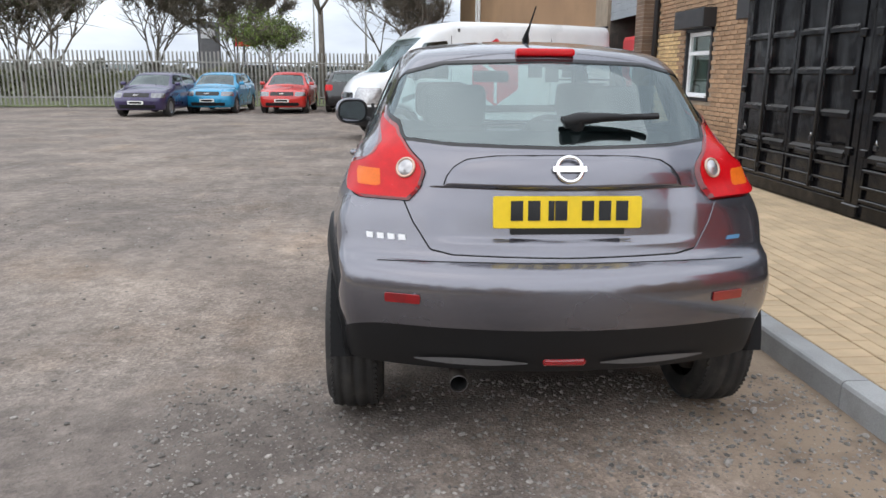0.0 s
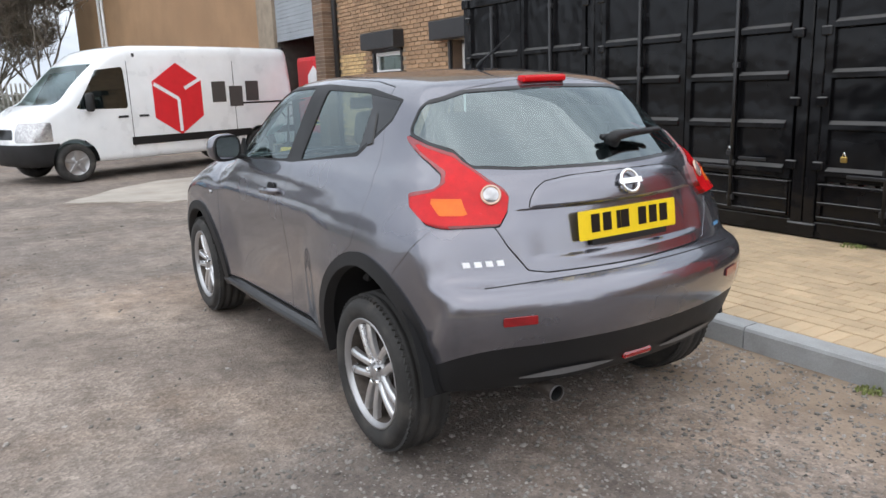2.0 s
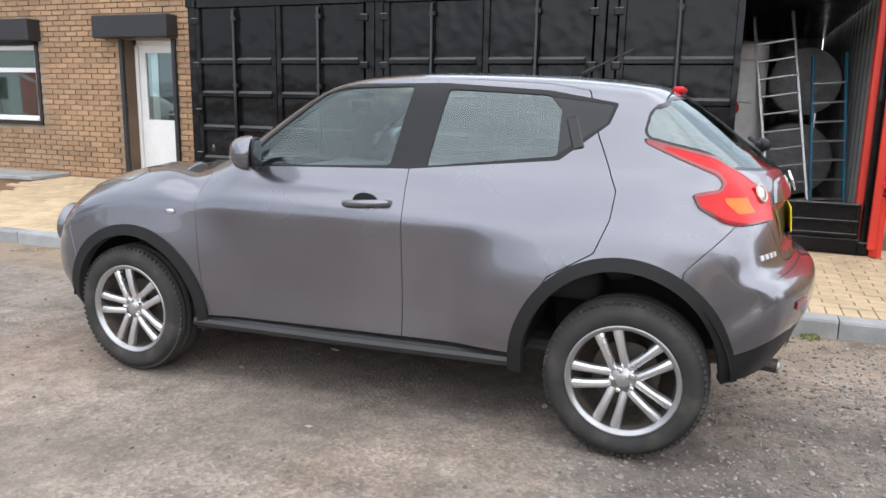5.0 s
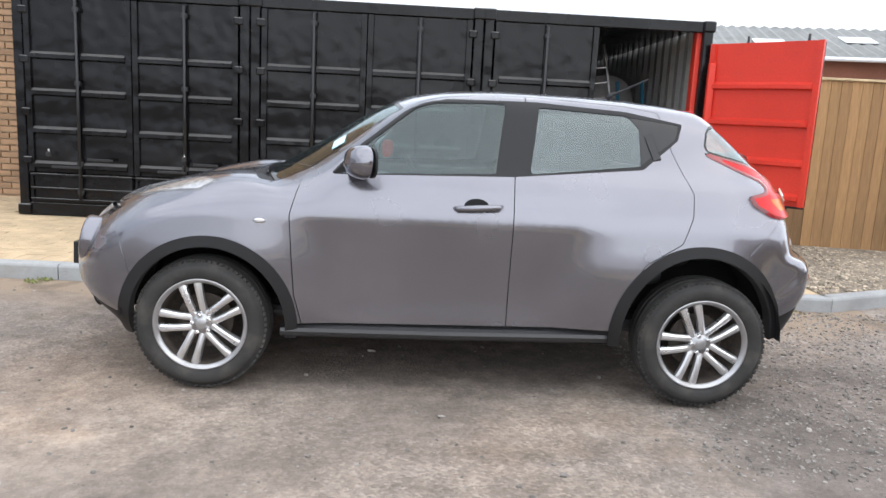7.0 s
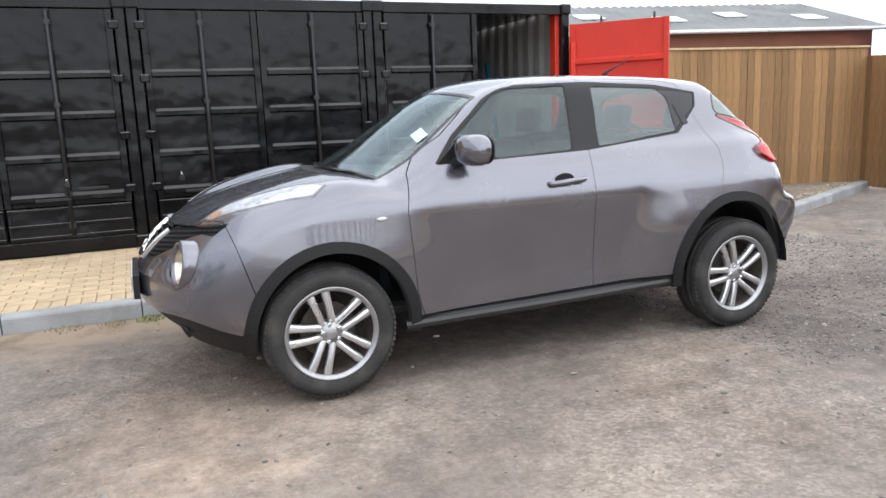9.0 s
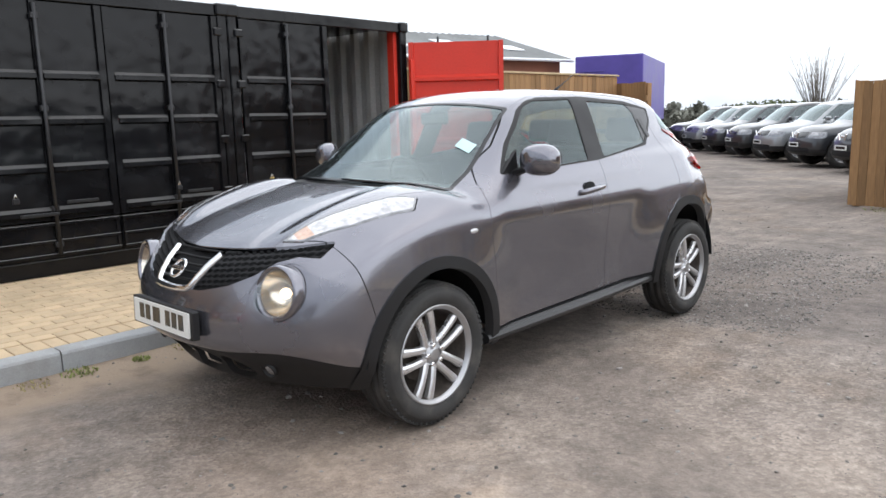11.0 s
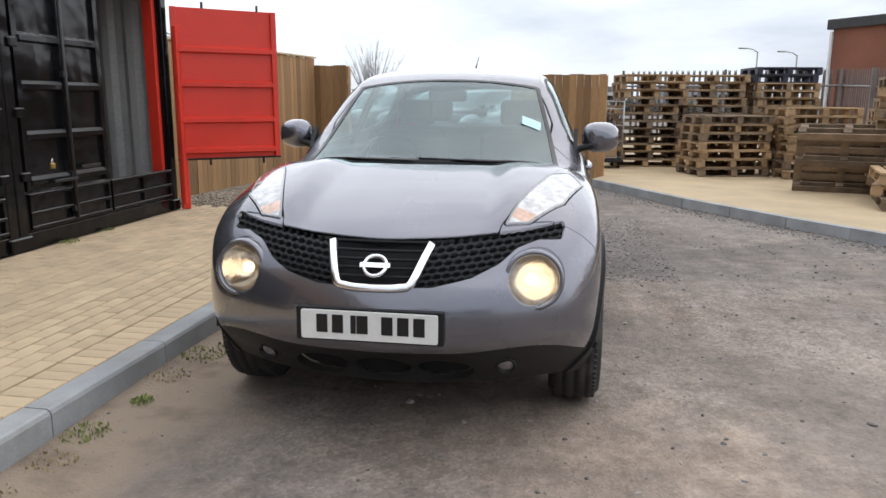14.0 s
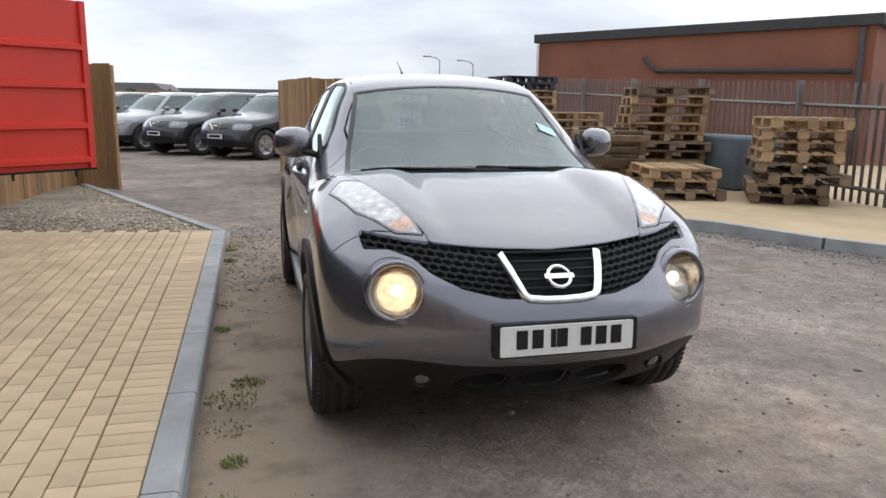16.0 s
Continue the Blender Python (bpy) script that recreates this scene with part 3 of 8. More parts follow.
    for piece, mat, name in ((inner.moved(0.004), LAMP_RED, "tail_lamp"), (rim.moved(0.006), LAMP_DEEP, "lamp_rim"), (amber.moved(0.006), LAMP_AMBER, "indicator_lens")):
        for half in piece.halves():
            half.mesh(name, mat, car, 0.026)

    # front lamps on the wing tops, round headlamps, grille
    POD = [(0.468, 3.055), (0.560, 3.02), (0.690, 2.85), (0.765, 2.56), (0.715, 2.49), (0.63, 2.58), (0.51, 2.93)]
    pod, skin = take(skin, lambda v, n: np.maximum(outline_field(np.abs(v[:, 0]), v[:, 1], POD, 0.006), 0.2 - n[:, 2]), 0.003)
    core, pod = pod.cut(lambda v, n: outline_field(np.abs(v[:, 0]), v[:, 1], POD, 0.006) + 0.010)
    stripe, core = core.cut(lambda v, n: np.abs(v[:, 1] - 2.86 - 0.25 * np.abs(v[:, 0])) - 0.032)
    for piece, mat, name, say in ((pod.moved(0.004), LAMP_INNER, "wing_lamp", "clear tapering lamp on the wing"), (core.moved(0.002), LAMP_WHITE, "lamp_reflector", "pale ribbed reflector"), (stripe.moved(0.002), LAMP_PINK, "lamp_bulb_housing", "")):
        for half in piece.halves():
            half.mesh(name, mat, car, 0.012, say)

    def disc(cx, cz, r):
        return lambda v, n: np.maximum(np.hypot(np.abs(v[:, 0]) - cx, v[:, 2] - cz) - r, 1.5 - v[:, 1])
    heads, skin = skin.cut(disc(0.592, 0.703, 0.116))
    lens, bezel = heads.cut(disc(0.592, 0.706, 0.094))
    for half in bezel.moved(-0.004).halves():
        half.mesh("headlamp_bezel", CAR_PAINT, car, 0.02)
    for half in lens.moved(-0.002).halves():
        half.mesh("headlamp_lens", GLASS_LENS, car, 0, "clear round headlamp lens")
    GRILLE = [(0.0, 0.842), (0.30, 0.853), (0.55, 0.878), (0.685, 0.898), (0.70, 0.888), (0.69, 0.842), (0.67, 0.842), (0.60, 0.845), (0.52, 0.82), (0.46, 0.77), (0.36, 0.725), (0.22, 0.695), (0.0, 0.69)]
    grille_top = curve_through([0.0, 0.30, 0.55, 0.8], [0.845, 0.856, 0.881, 0.915])
    grille = GRILLE + [(-x, z) for x, z in GRILLE[-2:0:-1]]
    mouth, skin = skin.cut(lambda v, n: np.maximum(outline_field(v[:, 0], v[:, 2], grille, 0.003), 2.6 - v[:, 1]))
    mouth.moved(-0.035).mesh("grille_backing", GAP_BLACK, car, 0)

    # bonnet, tailgate, doors, bumpers
    BONNET = [(0.0, 3.40), (0.40, 3.40), (0.452, 3.06), (0.51, 2.93), (0.63, 2.58), (0.69, 2.40), (0.685, 2.22), (0.0, 2.42)]
    bonnet_line = BONNET + [(-x, y) for x, y in BONNET[-2:0:-1]]
    bonnet, skin = take(skin, lambda v, n: np.maximum.reduce([outline_field(v[:, 0], v[:, 1], bonnet_line), grille_top(np.abs(v[:, 0])) - v[:, 2], 0.0 * v[:, 2] + 0.02 - n[:, 2]]))
    bonnet.mesh("bonnet", CAR_PAINT, car, 0.012)
    GATE = [(0.0, 0.802), (0.40, 0.806), (0.475, 0.820), (0.535, 0.91), (0.575, 1.0), (0.64, 1.06), (0.67, 1.22), (0.62, 1.34), (0.49, 1.46), (0.0, 1.52)]
    gate_line = GATE + [(-x, z) for x, z in GATE[-2:0:-1]]
    gate, skin = take(skin, lambda v, n: np.maximum(outline_field(v[:, 0], v[:, 2], gate_line), v[:, 1] + 0.06 + 0.24 * (1 - step(v[:, 2], 1.24, 1.34))))
    fine = patch(crossover, -0.69, 0.69, 0.790, 1.525, 0.005, False)
    gate, _ = fine.cut(lambda v, n: np.maximum(outline_field(v[:, 0], v[:, 2], gate_line), v[:, 1] + 0.06 + 0.24 * (1 - step(v[:, 2], 1.24, 1.34))) + 0.0035)
    _, gate = gate.cut(lambda v, n: rear_pane(v, n) - 0.001)
    _, gate = gate.cut(lambda v, n: lamp(v, n) - 0.003)
    cover, gate = gate.cut(lambda v, n: outline_field(v[:, 0], v[:, 2], GARNISH))
    gate.mesh("tailgate", CAR_PAINT, car, 0.012)
    cover.mesh("plate_lamp_cover", CAR_PAINT, car, 0.01)
    for corners, name in ((FRONT_DOOR, "front_door"), (REAR_DOOR, "rear_door")):
        door, skin = take(skin, side_field(corners, 0.004, 0.3))
        for half in door.halves():
            half.mesh(name, CAR_PAINT, car, 0.012)

    def skirt(v, n):
        return np.maximum(v[:, 2] - 0.466 - 0.096 * step(-v[:, 1], 0.33, 0.62), v[:, 1] + 0.28)
    low_rear, skin = skin.cut(skirt)
    low_rear.mesh("rear_bumper_skirt", BLACK_TRIM, car, 0.02, "black plastic lower rear bumper")
    def chin(v, n):
        return np.maximum(v[:, 2] - 0.435 - 0.02 * step(np.abs(v[:, 0]), 0.25, 0.6) + 0.085 * step(3.24 - v[:, 1], 0.0, 0.34), 2.75 - v[:, 1])
    low_front, skin = skin.cut(chin)
    mouths, low_front = low_front.cut(lambda v, n: np.maximum(np.minimum.reduce([np.hypot((v[:, 0] - c) / 0.115, (v[:, 2] - 0.325) / 0.055) - 1 for c in (-0.255, 0, 0.255)]) * 0.055, 2.6 - v[:, 1]))
    low_front.mesh("front_bumper_skirt", BLACK_TRIM, car, 0.03, "black plastic lower front bumper")
    mouths.moved(-0.04).mesh("air_intake", GAP_BLACK, car, 0)
    rear_bumper, skin = take(skin, lambda v, n: np.maximum(v[:, 2] - 1.02, v[:, 1] + 0.20 + 0.95 * np.maximum(v[:, 2] - 0.80, 0)), 0.0025)
    rear_bumper.mesh("rear_bumper", CAR_PAINT, car, 0.02)
    front_bumper, skin = take(skin, lambda v, n: np.maximum.reduce([v[:, 2] - 0.9, 2.84 + 0.30 * (v[:, 2] - 0.45) - v[:, 1]]), 0.0025)
    front_bumper.mesh("front_bumper", CAR_PAINT, car, 0.02)
    skin.mesh("body_shell", CAR_PAINT, car, 0.02)
    joints = bmesh.new()
    for g in gaps:
        at_ = [joints.verts.new(p) for p in g.v]
        for f in g.f:
            joints.faces.new([at_[i] for i in f])
    tagged(part("panel_joints", joints, GAP_BLACK, car), kind="stuff")
    return car


def wheel_parts(name, parent, m, outward=-1, tyre_r=0.335, rim_r=0.229, width=0.215, spokes=5):
    """An alloy wheel with its tyre; its outer face towards outward * x."""
    hub = new(name)
    hub.parent, hub.matrix_basis = parent, m
    w, o = width / 2, outward
    tyre = lathe([(o * x, r) for x, r in ((-w + 0.015, rim_r), (-w, rim_r + 0.02), (-w - 0.006, rim_r + 0.06), (-w + 0.01, tyre_r - 0.03), (-w + 0.03, tyre_r - 0.008),
                  (-0.06, tyre_r - 0.001), (-0.055, tyre_r - 0.009), (-0.045, tyre_r - 0.009), (-0.04, tyre_r), (-0.008, tyre_r), (-0.004, tyre_r - 0.009), (0.006, tyre_r - 0.009), (0.01, tyre_r),
                  (0.04, tyre_r), (0.045, tyre_r - 0.009), (0.055, tyre_r - 0.009), (0.06, tyre_r - 0.001), (w - 0.03, tyre_r - 0.008), (w - 0.01, tyre_r - 0.03), (w - 0.004, tyre_r - 0.034), (w + 0.004, rim_r + 0.065),
                  (w + 0.006, rim_r + 0.04), (w, rim_r + 0.018), (w - 0.012, rim_r + 0.002), (w - 0.02, rim_r - 0.004)) ], 64)
    part("tyre", tyre, RUBBER, hub, "dusty black tyre", True)
    if name == "wheel" and tyre_r > 0.33 and spokes == 5:
        blocks = bmesh.new()
        for k in range(72):
            for s in (-1, 1):
                a = (k + 0.5 * (s > 0)) * math.tau / 72
                rr = tyre_r - 0.0135
                box(0.026, 0.019, 0.012, (s * 0.078, rr * math.cos(a), rr * math.sin(a)), 0.0, blocks, Matrix.Rotation(a, 4, "X") @ Matrix.Rotation(radians(24) * s, 4, "Y") @ Matrix.Rotation(radians(90), 4, "X"))
        tagged(part("tread", blocks, RUBBER, hub), kind="stuff")
    rim = lathe([(o * x, r) for x, r in ((w - 0.014, rim_r + 0.006), (w - 0.005, rim_r + 0.004), (w - 0.006, rim_r - 0.004), (w - 0.012, rim_r - 0.008), (w - 0.016, rim_r - 0.016), (w - 0.026, rim_r - 0.019))], 64)
    part("rim", rim, ALLOY, hub, "silver alloy rim", True)
    # barrel in dark steel: the shade behind the spokes put into its colour
    barrel = lathe([(o * x, r) for x, r in ((w - 0.026, rim_r - 0.019), (w - 0.05, rim_r - 0.026), (-w + 0.03, rim_r - 0.03), (-w + 0.03, 0.07))], 64)
    part("rim_barrel", barrel, STEEL_DARK, hub, "dark inner barrel, shade behind the spokes painted in", True)
    face = w - 0.022
    for k in range(spokes):
        for s in (-1, 1):
            own = bmesh.new()
            n, prev = 7, None
            for i in range(n):
                t = i / (n - 1)
                r = 0.045 + t * (rim_r - 0.053)
                off = s * (0.0245 + 0.0170 * t)
                hw = 0.0142 + 0.003 * abs(t - 0.45) * 2 + 0.004 * t
                h = face + 0.006 - 0.018 * (1 - t) ** 2 - 0.010 * t * t
                ring = [own.verts.new((o * (h + dx), off + hw * dy, r)) for dx, dy in ((-0.026, -1.15), (-0.008, -1.0), (-0.001, -0.45), (0.0, 0.25), (-0.004, 0.8), (-0.010, 1.0), (-0.026, 1.15))]
                if prev:
                    for a, b, c, d in zip(prev, prev[1:] + prev[:1], ring[1:] + ring[:1], ring):
                        own.faces.new((a, b, c, d))
                prev = ring
            bmesh.ops.recalc_face_normals(own, faces=own.faces[:])
            bmesh.ops.transform(own, matrix=Matrix.Rotation(k * math.tau / spokes - 0.35, 4, "X"), verts=own.verts)
            part("spoke", own, ALLOY_FACE, hub)
    part("hub", lathe([(o * x, r) for x, r in ((face - 0.06, 0.062), (face - 0.022, 0.06), (face - 0.014, 0.05), (face - 0.013, 0.034), (face - 0.004, 0.031), (face - 0.001, 0.024), (face, 0.0))], 32), ALLOY, hub, smooth=True)
    for k in range(5):
        a = k * math.tau / 5 - 0.35 + math.pi / 5
        nut = lathe([(o * (face - 0.02), 0.011), (o * (face + 0.001), 0.011), (o * (face + 0.005), 0.007), (o * (face + 0.005), 0.0)], 6)
        bmesh.ops.translate(nut, vec=(0, 0.046 * math.sin(a), 0.046 * math.cos(a)), verts=nut.verts)
        part("wheel_nut", nut, CHROME, hub)
    part("brake_disc", lathe([(o * (face - 0.09), 0.0), (o * (face - 0.09), 0.14), (o * (face - 0.105), 0.14), (o * (face - 0.105), 0.06)], 40), STEEL_DARK, hub, "rusty brake disc")
    return hub


CAR = build_crossover(pose(0, 0, 0))
for hx, hy in ((-1, 0), (-1, HUB_F), (1, 0), (1, HUB_F)):
    wheel_parts("wheel", CAR, pose(hx * HUB_X, hy, HUB_Z, hy * 1.6), hx)


def solid_point(solid, x, z, front):
    """Where the bodywork's front or rear surface lies at x, z, and its normal."""
    lo, hi = (1.2, 3.6) if front else (1.2, -1.0)
    for _ in range(40):
        mid = (lo + hi) / 2
        if solid(np.array([x]), np.array([mid]), np.array([z]))[0] < 0:
            lo = mid
        else:
            hi = mid
    p = np.array([x, (lo + hi) / 2, z])
    g = []
    for d in range(3):
        o = np.zeros(3)
        o[d] = 2e-3
        g.append(solid(*[np.array([q]) for q in p + o])[0] - solid(*[np.array([q]) for q in p - o])[0])
    n = Vector(g).normalized()
    return Vector(p), n


def side_x(solid, y, z):
    lo, hi = 0.0, 1.1
    for _ in range(40):
        mid = (lo + hi) / 2
        if solid(np.array([mid]), np.array([y]), np.array([z]))[0] < 0:
            lo = mid
        else:
            hi = mid
    return hi


def frame_at(p, n, up=Vector((0, 0, 1))):
    """A pose whose z axis is the normal n, and whose x axis runs level."""
    x = up.cross(n).normalized()
    y = n.cross(x)
    return Matrix((( x.x, y.x, n.x, p[0]), (x.y, y.y, n.y, p[1]), (x.z, y.z, n.z, p[2]), (0, 0, 0, 1)))


def ring(r_out, r_in, depth, m, sides=40):
    own = bmesh.new()
    rings = []
    for rr, h in ((r_in, 0), (r_in, depth), ((r_in + r_out) / 2, depth * 1.3), (r_out, depth), (r_out, 0)):
        rings.append([own.verts.new((rr * math.cos(k * math.tau / sides), rr * math.sin(k * math.tau / sides), h)) for k in range(sides)])
    for a, b in zip(rings, rings[1:]):
        for k in range(sides):
            own.faces.new((a[k], a[(k + 1) % sides], b[(k + 1) % sides], b[k]))
    bmesh.ops.recalc_face_normals(own, faces=own.faces[:])
    bmesh.ops.transform(own, matrix=m, verts=own.verts)
    return own


def rounded(w, h, r, n=5):
    pts = []
    for cx, cy, a0 in ((w / 2 - r, h / 2 - r, 0), (-w / 2 + r, h / 2 - r, 90), (-w / 2 + r, -h / 2 + r, 180), (w / 2 - r, -h / 2 + r, 270)):
        for k in range(n + 1):
            a = radians(a0 + 90 * k / n)
            pts.append((cx + r * math.cos(a), cy + r * math.sin(a)))
    return pts


def number_plate(parent, m, mat, name="number_plate", w=0.52, h=0.111):
    """A plate with plain bars where its characters stand."""
    plate = part(name, prism(rounded(w, h, 0.008), 0.006, None, m, 0.001), mat, parent)
    x = -w * 0.39
    for k, wide in enumerate((0.85, 0.85, 0.4, 0.85, 0, 0.85, 0.85, 0.85)):
        if wide:
            bar = part("plate_bar", box(0.05 * wide, h * 0.62, 0.002, (x + 0.025, h * 0.05, 0.0072)), GLOSS_BLACK, plate)
            bar.matrix_basis = m
        x += 0.048 + 0.012 if wide > 0.5 else 0.034
    return plate


# grille: honeycomb wings and slats inside a bright U
mouth_line = [(0.0, 0.842), (0.30, 0.853), (0.55, 0.878), (0.685, 0.898), (0.70, 0.888), (0.69, 0.842), (0.67, 0.842), (0.60, 0.845), (0.52, 0.82), (0.46, 0.77), (0.36, 0.725), (0.22, 0.695), (0.0, 0.69)]


def honey(v):
    """Negative on the webs between staggered oval holes."""
    a, z = np.abs(v[:, 0]), v[:, 2]
    pz, px = 0.0215, 0.036
    z = z - 0.10 * a
    row = np.round(z / pz)
    u = a / px + 0.5 * (row % 2)
    du = (u - np.round(u)) * px
    dz = z - row * pz
    return 0.0083 - np.abs(dz) - np.maximum(np.abs(du) - 0.0085, 0) * 0.75


wing = patch(crossover, -0.75, 0.75, 0.685, 0.915, 0.0031)
wing, _ = wing.cut(lambda v, n: np.maximum(outline_field(np.abs(v[:, 0]), v[:, 2], mouth_line, 0.001), 0.155 + 0.28 * (v[:, 2] - 0.70) - np.abs(v[:, 0])))
wing, _ = wing.cut(lambda v, n: honey(v))
for half in wing.moved(-0.012).halves():
    half.mesh("grille_mesh", GRILLE_BLACK, CAR, 0.014, "black honeycomb grille")
for k in range(5):
    zz = 0.722 + 0.028 * k
    half_w = 0.145 + 0.28 * (zz - 0.70)
    pts = [solid_point(crossover, -half_w + 2 * half_w * i / 10, zz, True)[0] + Vector((0, -0.014, 0)) for i in range(11)]
    part("grille_slat", tube(pts, 0.0065, 6), GRILLE_BLACK, CAR, "", True)
u_pts = [(-0.198, 0.832), (-0.178, 0.785), (-0.158, 0.735), (-0.144, 0.705), (-0.128, 0.692), (-0.07, 0.687), (0.0, 0.686)]
u_pts = u_pts + [(-x, z) for x, z in u_pts[-2::-1]]
bright = bmesh.new()
prev = None
for i, (x, z) in enumerate(u_pts):
    p, n = solid_point(crossover, x, z, True)
    a, b = u_pts[max(i - 1, 0)], u_pts[min(i + 1, len(u_pts) - 1)]
    d = Vector((b[0] - a[0], 0, b[1] - a[1])).normalized()
    s = d.cross(n).normalized()
    row = [bright.verts.new(p + s * w + n * h) for w, h in ((-0.017, -0.01), (-0.016, 0.006), (-0.007, 0.012), (0.007, 0.012), (0.016, 0.006), (0.017, -0.01))]
    if prev:
        for q, r, t_, u_ in zip(prev, prev[1:], row[1:], row):
            bright.faces.new((q, r, t_, u_))
    prev = row
bmesh.ops.recalc_face_normals(bright, faces=bright.faces[:])
part("grille_surround", bright, CHROME, CAR, "bright chrome U-shaped grille bar", True)


def emblem(parent, m):
    e = part("emblem", ring(0.050, 0.037, 0.007, m), CHROME, parent, "round chrome maker's badge", True)
    part("emblem_bar", prism(rounded(0.118, 0.022, 0.004), 0.009, None, m, 0.001), CHROME, e)


p, n = solid_point(crossover, 0, 0.757, True)
emblem(CAR, frame_at(p + n * 0.006, n))
p, n = solid_point(crossover, 0, 1.10, False)
emblem(CAR, frame_at(p + n * 0.010, n))

# plates in their holders
p, n = solid_point(crossover, 0, 0.555, True)
n = Vector((0, 1, 0.03)).normalized()
m = frame_at(p + n * 0.012, n)
part("plate_holder", prism(rounded(0.56, 0.125, 0.006), 0.03, None, m @ Matrix.Translation((0, 0, -0.028))), BLACK_TRIM, CAR)
number_plate(CAR, m @ Matrix.Translation((0, 0, 0.003)), PLATE_WHITE)
p, n = solid_point(crossover, 0, 0.955, False)
n = Vector((0, -1, 0.10)).normalized()
m = frame_at(p + n * 0.006, n)
number_plate(CAR, m @ Matrix.Translation((0, 0, 0.0)), PLATE_YELLOW)
part("plate_holder", prism(rounded(0.40, 0.022, 0.004), 0.012, None, m @ Matrix.Translation((0, -0.066, -0.004))), BLACK_TRIM, CAR)

# headlamp bowls with a lit warm bulb, fog lamps
BULB = lit("warm_headlamp_bulb", (1.0, 0.82, 0.60), 1.5)
BOWL = material("headlamp_reflector", (0.70, 0.62, 0.52), rough=0.14, metal=1.0, vary=0.2, scale=26, grain=40, bump=0.06, bump_dist=0.01)
for s in (-1, 1):
    p, n = solid_point(crossover, s * 0.592, 0.706, True)
    d = (n * 0.4 + Vector((0, 1, 0)) * 0.6).normalized()
    m = frame_at(p - d * 0.10, d)
    bowl = lathe([(0.0, 0.0), (0.006, 0.03), (0.03, 0.062), (0.065, 0.085), (0.094, 0.094)], 40, None, "Z")
    bmesh.ops.transform(bowl, matrix=m, verts=bowl.verts)
    lamp_ = part("headlamp", bowl, BOWL, CAR, "round headlamp, lit warm white", True)
    pod = lathe([(-0.07, 0.121), (-0.012, 0.119), (0.004, 0.116), (0.011, 0.109), (0.010, 0.102), (0.002, 0.096), (-0.03, 0.093)], 48, None, "Z")
    bmesh.ops.transform(pod, matrix=frame_at(p, d), verts=pod.verts)
    part("headlamp_ring", pod, CAR_PAINT, lamp_, "", True)
    bulb = bmesh.new()
    bmesh.ops.create_uvsphere(bulb, u_segments=16, v_segments=8, radius=0.024)
    bmesh.ops.transform(bulb, matrix=m @ Matrix.Translation((0, 0, 0.045)), verts=bulb.verts)
    part("bulb", bulb, BULB, lamp_, "", True)
    p, n = solid_point(crossover, s * 0.49, 0.358, True)
    m = frame_at(p + n * 0.002, (n + Vector((0, 1, 0))).normalized())
    fog = part("fog_lamp", ring(0.042, 0.032, 0.012, m, 28), BLACK_TRIM, CAR, "", True)
    lens_ = lathe([(0.012, 0.0), (0.010, 0.016), (0.004, 0.033)], 28, None, "Z")
    bmesh.ops.transform(lens_, matrix=m, verts=lens_.verts)
    part("fog_lens", lens_, LAMP_INNER, fog, "clear fog lamp lens", True)
    p, n = solid_point(crossover, s * 0.573, 0.667, False)
    m = frame_at(p + n * 0.001, n)
    part("rear_reflector", prism(rounded(0.128, 0.034, 0.006), 0.005, None, m, 0.001), LAMP_DEEP, CAR, "red bumper reflector")
    p, n = solid_point(crossover, s * 0.548, 1.085, False)
    m = frame_at(p + n * 0.021, n)
    back_lamp = part("reversing_lamp", ring(0.038, 0.029, 0.006, m, 32), LAMP_PINK, CAR, "round clear reversing lamp", True)
    lens_ = lathe([(0.012, 0.0), (0.010, 0.014), (0.004, 0.030)], 28, None, "Z")
    bmesh.ops.transform(lens_, matrix=m, verts=lens_.verts)
    part("lamp_lens", lens_, LAMP_WHITE, back_lamp, "", True)
    # mirrors, handles, repeaters
    cap = bmesh.new()
    bmesh.ops.create_uvsphere(cap, u_segments=24, v_segments=14, radius=1.0)
    for v in cap.verts:
        x, y, z = v.co
        v.co = (0.106 * math.copysign(abs(x) ** 0.8, x), 0.092 * (y if y > 0 else y * 0.3), 0.082 * math.copysign(abs(z) ** 0.75, z))
    bmesh.ops.transform(cap, matrix=pose(s * 0.868, 1.745, 1.178, 4, 0, s * -25), verts=cap.verts)
    mirror_ = part("door_mirror", cap, CAR_PAINT, CAR, "", True)
    rim_ = prism(rounded(0.196, 0.146, 0.06), 0.012, None, pose(s * 0.864, 1.722, 1.178, 90, 0, s * -25), 0.002)
    part("mirror_frame", rim_, BLACK_TRIM, mirror_)
    part("mirror_glass", prism(rounded(0.172, 0.122, 0.052), 0.004, None, pose(s * 0.864, 1.7115, 1.178, 90, 0, s * -25)), MIRROR, mirror_)
    arm = box(0.11, 0.075, 0.034, (s * 0.785, 1.795, 1.125), 0.012, None, Matrix.Rotation(s * -0.3, 4, "Y"))
    part("mirror_arm", arm, BLACK_TRIM, mirror_)
    sail = prism([(1.90, 1.115), (1.79, 1.225), (1.775, 1.12)], 0.02, None, Matrix(((0, 0, s, s * (side_x(crossover, 1.82, 1.14) - 0.012)), (1, 0, 0, 0), (0, 1, 0, 0), (0, 0, 0, 1))))
    part("mirror_foot", sail, BLACK_TRIM, mirror_)
    hx = side_x(crossover, 1.175, 0.985)
